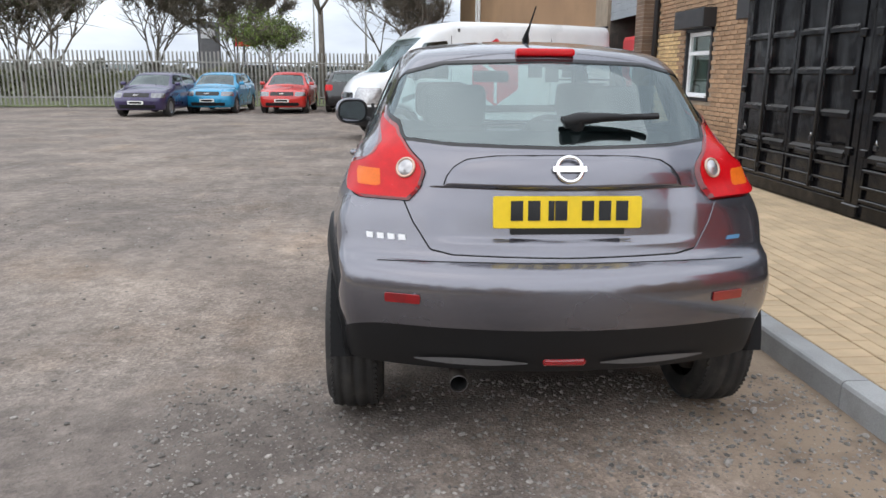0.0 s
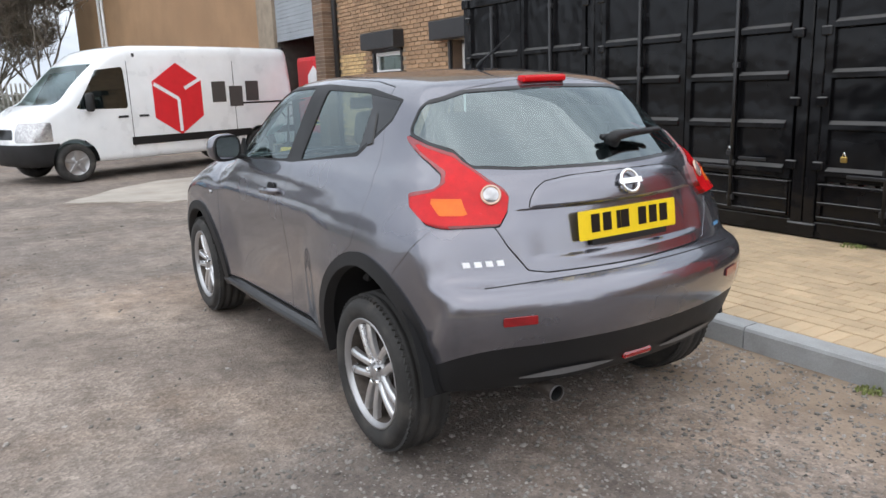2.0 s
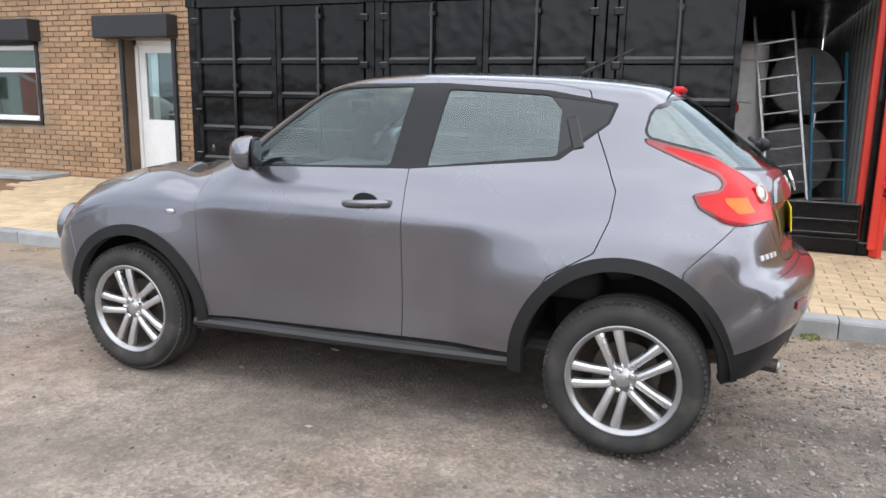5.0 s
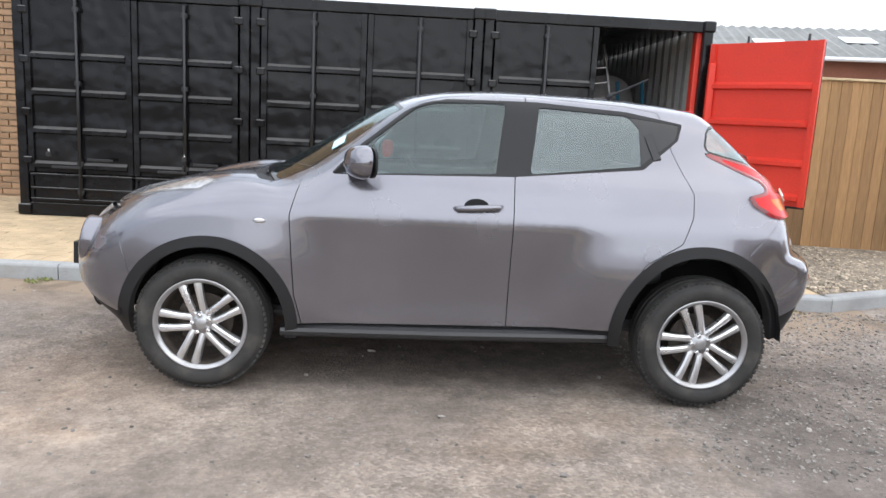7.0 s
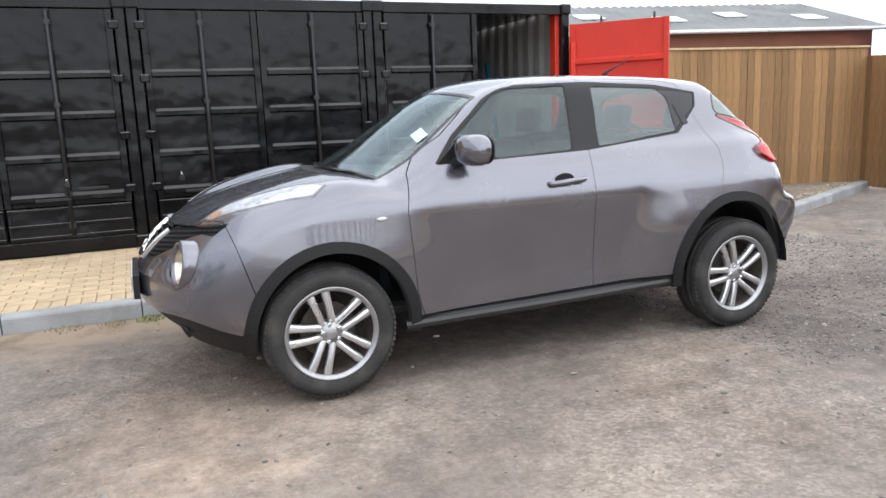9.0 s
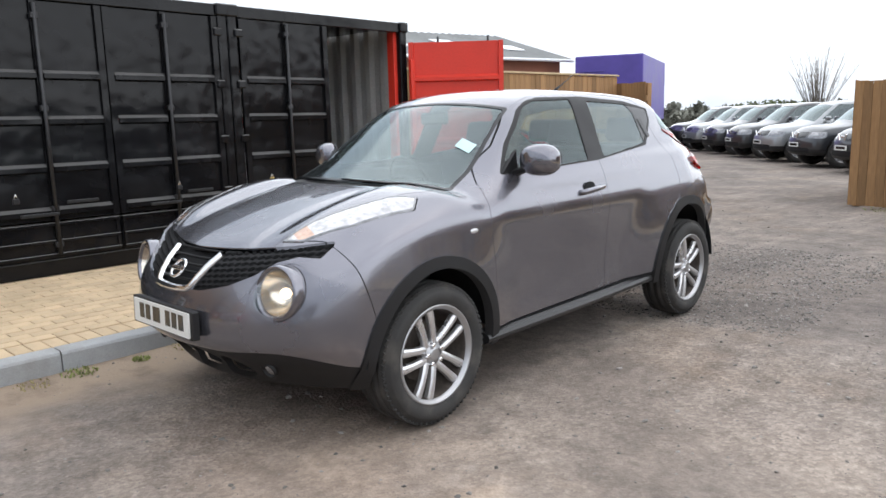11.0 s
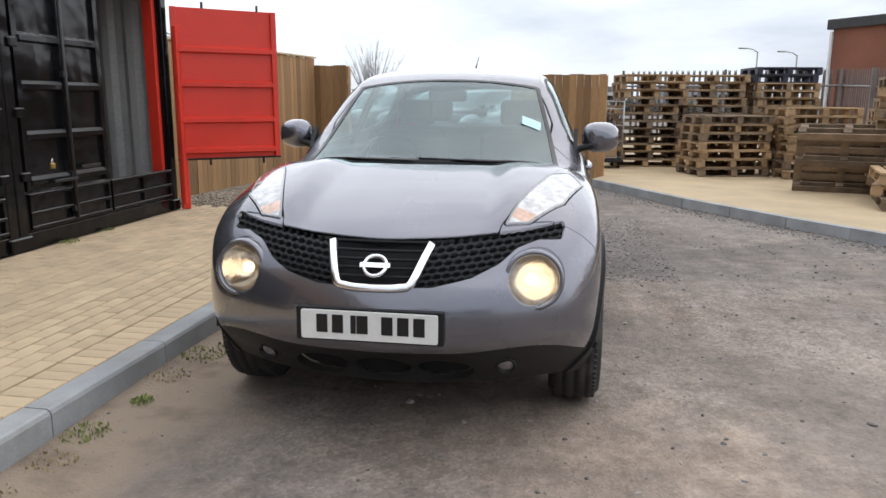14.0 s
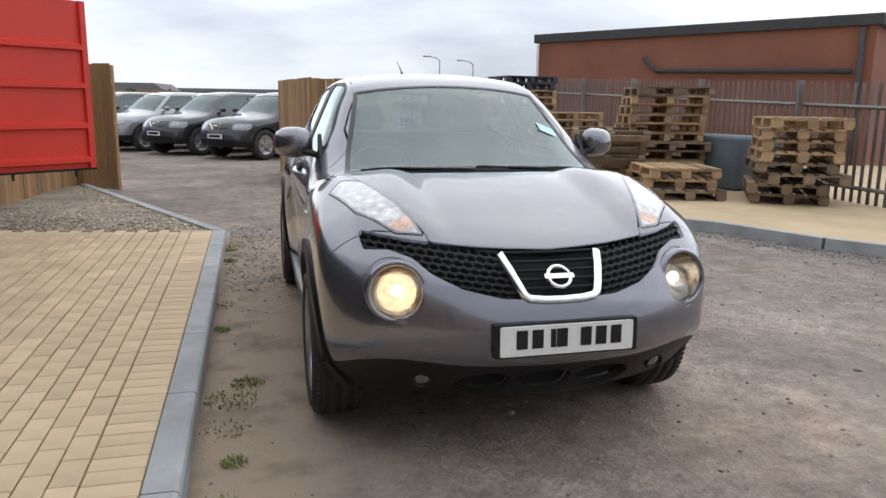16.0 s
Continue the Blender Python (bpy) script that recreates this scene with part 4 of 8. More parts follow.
    grip = tube([(s * (hx - 0.004), 1.295, 0.968), (s * (hx + 0.024), 1.275, 0.970), (s * (hx + 0.030), 1.18, 0.978), (s * (hx + 0.024), 1.075, 0.985), (s * (hx - 0.004), 1.06, 0.985)], [0.012, 0.016, 0.017, 0.016, 0.012], 10)
    part("door_handle", grip, CAR_PAINT, CAR, "", True)
    cup = bmesh.new()
    bmesh.ops.create_uvsphere(cup, u_segments=18, v_segments=10, radius=1.0)
    bmesh.ops.scale(cup, vec=(0.006, 0.062, 0.038), verts=cup.verts)
    bmesh.ops.translate(cup, vec=(s * (hx + 0.001), 1.185, 0.985), verts=cup.verts)
    part("handle_recess", cup, GAP_BLACK, CAR, "", True)
    rx = side_x(crossover, 2.245, 0.87)
    rep = bmesh.new()
    bmesh.ops.create_uvsphere(rep, u_segments=18, v_segments=8, radius=1.0)
    bmesh.ops.scale(rep, vec=(0.008, 0.030, 0.013), verts=rep.verts)
    bmesh.ops.translate(rep, vec=(s * (rx + 0.002), 2.245, 0.87), verts=rep.verts)
    part("side_repeater", rep, LAMP_WHITE, CAR, "small clear side repeater", True)
    # hidden rear door handle in the pillar
    hx = side_x(crossover, 0.275, 1.31)
    part("rear_door_handle", box(0.012, 0.05, 0.15, (s * (hx - 0.001), 0.285, 1.31), 0.006, None, Matrix.Rotation(-s * 0.42, 4, "Y") @ Matrix.Rotation(radians(-18), 4, "X")), GLOSS_BLACK, CAR, "black upright handle in the pillar")
    # wheel wells
    for cy in (0.02, 2.50):
        well = bmesh.new()
        n_seg, prev = 20, None
        for i in range(n_seg + 1):
            a = math.pi * (i / n_seg) * 0.98 + math.pi * 0.01
            row = [well.verts.new((s * xx, cy + 0.43 * math.cos(a), 0.35 + 0.44 * math.sin(a))) for xx in (0.42, 0.845)]
            if prev:
                well.faces.new((prev[0], prev[1], row[1], row[0]))
            prev = row
        part("wheel_arch_liner", well, GAP_BLACK, CAR, "", True)
part("underbody", box(1.24, 2.75, 0.08, (0, 1.27, 0.375), 0.03), GAP_BLACK, CAR, "dark underside")
for yy in (0.02, 2.50):
    part("wheel_housing", box(0.9, 0.70, 0.34, (0, yy, 0.56)), GAP_BLACK, CAR)

# rear: high brake lamp, wiper, badges, silencer pipe, skid accents
p, n = solid_point(crossover, 0, 1.487, False)
part("high_brake_lamp", box(0.235, 0.05, 0.030, (0, p.y + 0.012, 1.503), 0.01, None, None, 2), LAMP_RED, CAR, "red high-level brake lamp")
p, n = solid_point(crossover, 0.05, 1.235, False)
m = frame_at(p + n * 0.02, n)
blade = tube([m @ Vector(q) for q in ((-0.05, -0.012, 0.014), (0.0, 0.0, 0.020), (0.10, 0.012, 0.018), (0.24, 0.020, 0.010))], [0.022, 0.024, 0.016, 0.009], 8)
wip = part("rear_wiper", blade, BLACK_TRIM, CAR, "black rear wiper", True)
wb = part("wiper_blade", box(0.37, 0.022, 0.018, (0, 0, 0), 0.004, None), BLACK_TRIM, wip)
wb.matrix_basis = m @ pose(0.13, 0.030, 0.0, 0, 0, 3)
piv = lathe([(-0.015, 0.028), (0.02, 0.026), (0.028, 0.016), (0.03, 0.0)], 20, None, "Z")
bmesh.ops.transform(piv, matrix=m, verts=piv.verts)
part("wiper_pivot", piv, BLACK_TRIM, wip, "", True)
for k, (x0, wide) in enumerate(((-0.698, 0.030), (-0.660, 0.030), (-0.622, 0.030), (-0.584, 0.030))):
    p, n = solid_point(crossover, x0 + 0.012, 0.855, False)
    part("model_badge", prism([(-wide / 2, -0.010), (wide / 2 - 0.004, -0.010), (wide / 2, 0.010), (-wide / 2 + 0.004, 0.010)], 0.004, None, frame_at(p + n * 0.001, n) @ Matrix.Rotation(math.pi, 4, "Y") @ Matrix.Translation((0, 0, -0.004))), BADGE_BRIGHT, CAR)
p, n = solid_point(crossover, 0.640, 0.845, False)
part("engine_badge", prism([(-0.034, -0.007), (0.026, -0.007), (0.034, 0.007), (-0.026, 0.007)], 0.004, None, frame_at(p + n * 0.001, n)), BADGE_BLUE, CAR, "small blue and chrome badge")
pipe = tube([(-0.37, -0.30, 0.335), (-0.37, -0.52, 0.332), (-0.37, -0.60, 0.326)], 0.031, 20, None, False, False)
tail_pipe = part("exhaust_pipe", pipe, STEEL_DARK, CAR, "steel exhaust tailpipe with a bright rim", True)
part("pipe_inside", tube([(-0.37, -0.30, 0.335), (-0.37, -0.52, 0.332), (-0.37, -0.595, 0.3265)], 0.0285, 20, None, False, False), GAP_BLACK, tail_pipe, "", True)
part("pipe_rim", tube([(-0.37, -0.594, 0.3266), (-0.37, -0.603, 0.3256)], 0.0325, 20, None, False, False), ALLOY, tail_pipe, "", True)
part("silencer", tube([(-0.40, -0.28, 0.36), (0.2, -0.28, 0.36)], 0.07, 16), STEEL_DARK, CAR, "", True)
p, n = solid_point(crossover, 0, 0.425, False)
part("rear_fog_lamp", box(0.155, 0.03, 0.028, (0, p.y + 0.002, 0.425), 0.008), LAMP_DEEP, CAR, "red rear fog lamp")
ACCENT = material("grey_skid_accent", (0.16, 0.16, 0.165), rough=0.4, vary=0.1, bump=0)
for s in (-1, 1):
    strip = bmesh.new()
    prev = None
    for i in range(13):
        t = i / 12
        x = s * (0.13 + 0.40 * t)
        h = 0.016 * math.sin(math.pi * min(max(t, 0.03), 0.97)) ** 0.7
        row = []
        for zz in (0.425 - h, 0.425 + h):
            p, n = solid_point(crossover, x, zz, False)
            row.append(strip.verts.new(p + n * 0.008))
        if prev:
            strip.faces.new((prev[0], prev[1], row[1], row[0]))
        prev = row
    part("bumper_accent", strip, ACCENT, CAR, "grey painted skid accent", True)
# shut line over the number plate cover, and the top edge of the bumper
seam = [solid_point(crossover, x, z, False)[0] + Vector((0, -0.0005, 0)) for x, z in [(0.426, 1.040), (0.415, 1.070), (0.389, 1.103), (0.347, 1.128), (0.25, 1.142), (0.12, 1.146), (0.0, 1.147), (-0.12, 1.146), (-0.25, 1.142), (-0.347, 1.128), (-0.389, 1.103), (-0.415, 1.070), (-0.426, 1.040)]]
part("cover_joint", tube(seam, 0.0022, 6), GAP_BLACK, CAR)
seam = []
for i in range(25):
    x = -0.66 + 1.32 * i / 24
    seam.append(solid_point(crossover, x, 0.788 - 0.03 * abs(x) ** 3, False)[0])
part("bumper_joint", tube(seam, 0.0024, 6), GAP_BLACK, CAR)
# aerial
part("aerial", tube([(0, 0.385, 1.568), (0, 0.36, 1.592), (0, 0.29, 1.625), (0, 0.15, 1.695)], [0.018, 0.010, 0.0045, 0.003], 8), BLACK_TRIM, CAR, "short black roof aerial", True)
# front wipers
for x0, x1 in ((-0.50, 0.03), (0.05, 0.58)):
    pts = []
    for i in range(7):
        x = x0 + (x1 - x0) * i / 6
        y = 2.350 - 0.30 * x * x - 0.012 * i * 0.4
        lo, hi = 0.9, 1.6
        for _ in range(30):
            mid = (lo + hi) / 2
            if crossover(np.array([x]), np.array([y]), np.array([mid]))[0] < 0:
                lo = mid
            else:
                hi = mid
        pts.append((x, y, hi + 0.001))
    part("wiper", tube(pts, 0.0065, 6), GLOSS_BLACK, CAR, "black windscreen wiper", True)
# sticker inside the windscreen
sx, sy = -0.50, 1.905
zz = float(top_line(sy + 0.27 * sx * sx)) - 0.05
st = []
for dx in (-0.05, 0.05):
    for dy in (-0.032, 0.032):
        x, y = sx + dx, sy + dy
        lo, hi = 0.9, 1.6
        for _ in range(30):
            mid = (lo + hi) / 2
            if crossover(np.array([x]), np.array([y]), np.array([mid]))[0] < 0:
                lo = mid
            else:
                hi = mid
        st.append((x, y, hi + 0.002))
tag = bmesh.new()
vs = [tag.verts.new(q) for q in st]
tag.faces.new((vs[0], vs[2], vs[3], vs[1]))
part("windscreen_sticker", tag, STICKER, CAR, "pale blue sticker on the glass")

# cabin
part("cabin_floor", box(1.3, 2.5, 0.06, (0, 1.0, 0.36), 0.02), CABIN_GREY, CAR)
part("boot_floor", box(1.1, 0.7, 0.05, (0, -0.12, 0.74), 0.02), CABIN_GREY, CAR)
dash = prism([(0.0, 0.0), (0.36, 0.06), (0.40, 0.16), (0.33, 0.22), (0.0, 0.20), (-0.14, 0.16), (-0.17, 0.08)], 1.34, None, Matrix(((0, 0, 1, -0.67), (1, 0, 0, 1.72), (0, 1, 0, 0.83), (0, 0, 0, 1))), 0.015)
part("dashboard", dash, CABIN_GREY, CAR, "dark moulded dashboard")
wheel_ = ring(0.185, 0.158, 0.02, pose(0.36, 1.50, 1.0, 62, 0, 0), 36)
sw = part("steering_wheel", wheel_, BLACK_TRIM, CAR, "black steering wheel", True)
part("steering_boss", box(0.30, 0.03, 0.09, (0.36, 1.505, 1.0), 0.012, None, Matrix.Rotation(radians(-28), 4, "X")), BLACK_TRIM, sw)


def seat(name, x, y, z, w, back_h, lean=-14):
    cushion = part(name, box(w, 0.50, 0.16, (x, y + 0.22, z), 0.05, None, None, 3), SEAT_CLOTH, CAR, "black cloth seat", True)
    back = part("backrest", box(w, 0.14, back_h, (0, 0, 0), 0.05, None, None, 3), SEAT_CLOTH, cushion, "", True)
    back.matrix_basis = pose(x, y - 0.06, z + back_h / 2 + 0.02, -lean * -1)
    for hx in ((x,) if w < 0.8 else (x - 0.35, x + 0.35)):
        rest = part("headrest", box(0.26, 0.09, 0.17, (0, 0, 0), 0.035, None, None, 3), SEAT_CLOTH, cushion, "", True)
        rest.matrix_basis = pose(hx, y - 0.06 - math.sin(radians(14)) * (back_h * 0.5 + 0.12), z + back_h + 0.13, -14 * -1)


seat("front_seat", -0.36, 0.92, 0.60, 0.50, 0.56)
seat("front_seat", 0.36, 0.92, 0.60, 0.50, 0.56)
seat("rear_seat", 0.0, 0.18, 0.66, 1.24, 0.50)
part("interior_mirror", box(0.22, 0.03, 0.07, (0.0, 1.62, 1.40), 0.012), BLACK_TRIM, CAR, "rear-view mirror")
for s in (-1, 1):
    part("door_lining", box(0.04, 1.5, 0.45, (s * 0.69, 1.05, 0.86), 0.015), CABIN_GREY, CAR)


# ---- ground, kerbs and paving ----
def ground_material():
    """Worn dusty tarmac: grey stone specks, sandy patches, damp dark stains, broad tone patches, a strip of earth by
    the kerb.
    """
    m = bpy.data.materials.new("dusty_worn_tarmac")
    m.use_nodes = True
    nt = m.node_tree
    b = nt.nodes["Principled BSDF"]
    link = nt.links.new
    co = nt.nodes.new("ShaderNodeTexCoord")

    def noise_node(s, detail=5.0, rough=0.55):
        n = nt.nodes.new("ShaderNodeTexNoise")
        n.inputs["Scale"].default_value, n.inputs["Detail"].default_value, n.inputs["Roughness"].default_value = s, detail, rough
        link(co.outputs["Object"], n.inputs["Vector"])
        return n.outputs["Fac"]

    def ramp(src, *stops):
        r = nt.nodes.new("ShaderNodeValToRGB")
        e = r.color_ramp.elements
        while len(e) < len(stops):
            e.new(0.5)
        for el, (p, c) in zip(e, stops):
            el.position, el.color = p, (*c, 1) if isinstance(c, tuple) else (c, c, c, 1)
        link(src, r.inputs["Fac"])
        return r.outputs["Color"]

    def mixed(kind, fac, a, bb):
        x = nt.nodes.new("ShaderNodeMix")
        x.data_type, x.blend_type = "RGBA", kind
        for key, v in (("Factor", fac), ("A", a), ("B", bb)):
            if hasattr(v, "is_output"):
                link(v, x.inputs[key])
            else:
                x.inputs[key].default_value = v if key == "Factor" else (*v, 1)
        return x.outputs["Result"]

    c = ramp(noise_node(0.32, 8, 0.68), (0.34, (0.172, 0.149, 0.126)), (0.5, (0.232, 0.199, 0.166)), (0.64, (0.295, 0.250, 0.204)))
    c = mixed("MIX", ramp(noise_node(0.9, 9, 0.72), (0.48, 0.0), (0.62, 0.65)), c, (0.345, 0.293, 0.236))
    c = mixed("MIX", ramp(noise_node(0.55, 9, 0.75), (0.54, 0.0), (0.66, 0.55)), c, (0.118, 0.102, 0.088))
    vor = nt.nodes.new("ShaderNodeTexVoronoi")
    vor.inputs["Scale"].default_value = 62
    link(co.outputs["Object"], vor.inputs["Vector"])
    speck = ramp(vor.outputs["Color"], (0.15, 0.78), (0.55, 1.0), (0.97, 1.34))
    c = mixed("MULTIPLY", ramp(noise_node(0.5, 4), (0.38, 0.2), (0.62, 1.0)), c, speck)
    c = mixed("MULTIPLY", 1.0, c, ramp(noise_node(240, 3), (0.3, 0.86), (0.7, 1.14)))
    c = mixed("MULTIPLY", 1.0, c, ramp(noise_node(7, 9, 0.78), (0.34, 0.72), (0.66, 1.26)))
    # broad patches: pale grit behind, lighter left of the car, darker at left rear

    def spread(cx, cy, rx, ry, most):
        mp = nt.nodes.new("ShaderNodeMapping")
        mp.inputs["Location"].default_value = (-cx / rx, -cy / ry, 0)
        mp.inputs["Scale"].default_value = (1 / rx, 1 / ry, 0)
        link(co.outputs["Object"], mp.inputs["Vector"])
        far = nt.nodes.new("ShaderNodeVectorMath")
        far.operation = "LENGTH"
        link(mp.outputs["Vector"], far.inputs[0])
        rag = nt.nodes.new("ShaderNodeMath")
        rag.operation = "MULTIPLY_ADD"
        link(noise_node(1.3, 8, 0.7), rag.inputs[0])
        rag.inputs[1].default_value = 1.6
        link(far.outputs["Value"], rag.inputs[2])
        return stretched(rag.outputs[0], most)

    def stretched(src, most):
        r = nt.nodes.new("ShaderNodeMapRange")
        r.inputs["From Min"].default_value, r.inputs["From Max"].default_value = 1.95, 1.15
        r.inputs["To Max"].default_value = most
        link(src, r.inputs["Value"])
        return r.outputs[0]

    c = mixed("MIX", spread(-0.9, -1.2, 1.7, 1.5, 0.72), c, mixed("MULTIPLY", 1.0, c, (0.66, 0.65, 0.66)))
    c = mixed("MIX", spread(0.95, -0.75, 0.9, 1.0, 0.75), c, mixed("MULTIPLY", 1.0, c, (1.75, 1.66, 1.55)))
    c = mixed("MIX", spread(-1.35, 2.1, 1.2, 1.8, 0.45), c, mixed("MULTIPLY", 1.0, c, (1.42, 1.34, 1.25)))
    c = mixed("MIX", spread(-0.6, 3.15, 0.95, 0.75, 0.8), c, mixed("MULTIPLY", 1.0, c, (1.42, 1.32, 1.22)))
    ruts = nt.nodes.new("ShaderNodeMapping")
    ruts.inputs["Rotation"].default_value = (0, 0, radians(6))
    ruts.inputs["Scale"].default_value = (5.5, 0.45, 1.0)
    link(co.outputs["Object"], ruts.inputs["Vector"])
    drag = nt.nodes.new("ShaderNodeTexNoise")
    drag.inputs["Scale"].default_value, drag.inputs["Detail"].default_value, drag.inputs["Roughness"].default_value = 1.0, 6.0, 0.65
    link(ruts.outputs["Vector"], drag.inputs["Vector"])
    c = mixed("MULTIPLY", ramp(noise_node(0.6, 3), (0.4, 0.15), (0.6, 1.0)), c, ramp(drag.outputs["Fac"], (0.34, (0.86, 0.85, 0.84)), (0.5, 1.0), (0.66, 1.09)))
    c = mixed("MULTIPLY", 1.0, c, ramp(noise_node(1.1, 7, 0.7), (0.36, 0.80), (0.64, 1.18)))
    c = mixed("MIX", ramp(noise_node(0.75, 6, 0.66), (0.52, 0.0), (0.68, 0.4)), c, mixed("MULTIPLY", 1.0, c, (1.06, 0.90, 0.74)))
    # earth along the kerb
    sep = nt.nodes.new("ShaderNodeSeparateXYZ")
    link(co.outputs["Object"], sep.inputs[0])
    wob = nt.nodes.new("ShaderNodeMath")
    wob.operation = "MULTIPLY_ADD"
    link(noise_node(1.8, 5), wob.inputs[0])
    wob.inputs[1].default_value = 0.9
    link(sep.outputs["X"], wob.inputs[2])
    mr = nt.nodes.new("ShaderNodeMapRange")
    mr.inputs["From Min"].default_value, mr.inputs["From Max"].default_value = 0.95, 1.42
    link(wob.outputs[0], mr.inputs["Value"])
    mr2 = nt.nodes.new("ShaderNodeMapRange")
    mr2.inputs["From Min"].default_value, mr2.inputs["From Max"].default_value = 2.4, 2.2
    link(wob.outputs[0], mr2.inputs["Value"])
    both = nt.nodes.new("ShaderNodeMath")
    both.operation = "MULTIPLY"
    link(mr.outputs[0], both.inputs[0])
    link(mr2.outputs[0], both.inputs[1])
    ends = nt.nodes.new("ShaderNodeMath")
    ends.operation = "COMPARE"
    link(sep.outputs["Y"], ends.inputs[0])
    ends.inputs[1].default_value, ends.inputs[2].default_value = 2.95, 5.2
    kept = nt.nodes.new("ShaderNodeMath")
    kept.operation = "MULTIPLY"
    link(both.outputs[0], kept.inputs[0])
    link(ends.outputs[0], kept.inputs[1])
    c = mixed("MIX", kept.outputs[0], c, mixed("MIX", ramp(noise_node(3, 6), (0.50, 0.0), (0.68, 0.85)), (0.315, 0.245, 0.172), (0.155, 0.118, 0.088)))
    c = mixed("MULTIPLY", 1.0, c, (0.93, 0.925, 0.975))
    link(c, b.inputs["Base Color"])
    b.inputs["Roughness"].default_value = 0.92
    b.inputs["Specular IOR Level"].default_value = 0.25
    bp = nt.nodes.new("ShaderNodeBump")
    bp.inputs["Strength"].default_value, bp.inputs["Distance"].default_value = 0.5, 0.009
    add = nt.nodes.new("ShaderNodeMath")
    add.operation = "ADD"
    link(noise_node(75, 8, 0.7), add.inputs[0])
    link(vor.outputs["Distance"], add.inputs[1])
    link(add.outputs[0], bp.inputs["Height"])
    link(bp.outputs["Normal"], b.inputs["Normal"])
    return m


GROUND_M = ground_material()
STONE_M = material("loose_grey_stone", (0.215, 0.198, 0.18), rough=0.85, vary=0.3, scale=20, grain=150, bump=0.2, per_piece=0.55)
CONCRETE = material("grey_concrete_kerb", (0.34, 0.35, 0.355), rough=0.85, vary=0.18, scale=3, grain=160, bump=0.25, bump_dist=0.003, dirt=(0.20, 0.18, 0.15), dirt_amount=0.4, dirt_scale=4, per_piece=0.10)
PAVER = material("sand_block_paver", (0.53, 0.405, 0.262), rough=0.85, vary=0.14, scale=4, grain=220, bump=0.3, bump_dist=0.003, per_piece=0.09, dirt=(0.33, 0.25, 0.15), dirt_amount=0.35, dirt_scale=1.3)
SAND = material("jointing_sand", (0.17, 0.125, 0.075), rough=0.95, vary=0.25, grain=200, bump=0.3)
GRAVEL_BED = material("buff_gravel_bed", (0.24, 0.20, 0.155), rough=0.9, vary=0.3, scale=3, grain=70, bump=0.7, bump_dist=0.02)
GRASS_M = material("grass_blades", (0.20, 0.23, 0.075), rough=0.7, vary=0.4, scale=30, bump=0, per_piece=0.4)
DRY_GRASS = material("dry_grass_blades", (0.30, 0.25, 0.12), rough=0.8, vary=0.3, scale=30, bump=0, per_piece=0.3)


def yard_height(x, y):
    near = max(0.0, 1 - max(abs(x) / 12, abs(y - 1) / 22))
    return (noise.noise((x * 0.9, y * 0.9, 0)) * 0.012 + noise.noise((x * 4, y * 4, 3)) * 0.004) * min(1, near * 3) - 0.006


def yard_sheet():
    """One sheet, fine near the car and coarse towards the horizon."""
    def axis(fine0, fine1, step_):
        a = [fine0 + step_ * i for i in range(int((fine1 - fine0) / step_) + 1)]
        lo, hi, d = a[0], a[-1], step_
        left, right = [], []
        while d < 900:
            d *= 1.5
            lo, hi = lo - d, hi + d
            left.append(lo)
            right.append(hi)
        return left[::-1] + a + right
    xs, ys = axis(-7, 5, 0.14), axis(-9, 9, 0.14)
    me = bpy.data.meshes.new("ground")
    n = len(ys)
    me.from_pydata([(x, y, yard_height(x, y)) for x in xs for y in ys], [], [(i * n + j, (i + 1) * n + j, (i + 1) * n + j + 1, i * n + j + 1) for i in range(len(xs) - 1) for j in range(n - 1)])
    me.polygons.foreach_set("use_smooth", [True] * len(me.polygons))
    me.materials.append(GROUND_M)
    return tagged(new("ground", me), "worn dusty tarmac yard with loose stones and sandy patches", "ground", kind="structure")


yard_sheet()


def worn_patch(name, corners, z, mat, label):
    """A thin slab with a ragged outline laid on the yard."""
    own, pts = bmesh.new(), []
    for (ax, ay), (bx, by) in zip(corners, corners[1:] + corners[:1]):
        for k in range(14):
            x, y = ax + (bx - ax) * k / 14, ay + (by - ay) * k / 14
            pts.append((x + 0.16 * noise.noise((x * 1.7, y * 1.7, 5)) + 0.05 * noise.noise((x * 7, y * 7, 2)), y + 0.16 * noise.noise((x * 1.7, y * 1.7, 9)) + 0.05 * noise.noise((x * 7, y * 7, 7))))
    top = [own.verts.new((x, y, z)) for x, y in pts]
    low = [own.verts.new((x * 1.0, y * 1.0, z - 0.04)) for x, y in pts]
    own.faces.new(top)
    for k in range(len(pts)):
        own.faces.new((top[k], low[k], low[(k + 1) % len(pts)], top[(k + 1) % len(pts)]))
    bmesh.ops.recalc_face_normals(own, faces=own.faces[:])
    return tagged(link_mesh(name, own, mat), label, "ground", kind="structure")


worn_patch("concrete_patch", [(-1.1, 9.4), (0.3, 11.2), (2.5, 11.6), (2.9, 10.5), (1.6, 8.7), (0.3, 8.35)], 0.013,
           material("pale_concrete_patch", (0.40, 0.365, 0.32), rough=0.9, vary=0.16, scale=1.5, grain=120, bump=0.3, bump_dist=0.004, dirt=(0.25, 0.215, 0.18), dirt_amount=0.5, dirt_scale=1.8), "pale worn concrete patch in the tarmac")


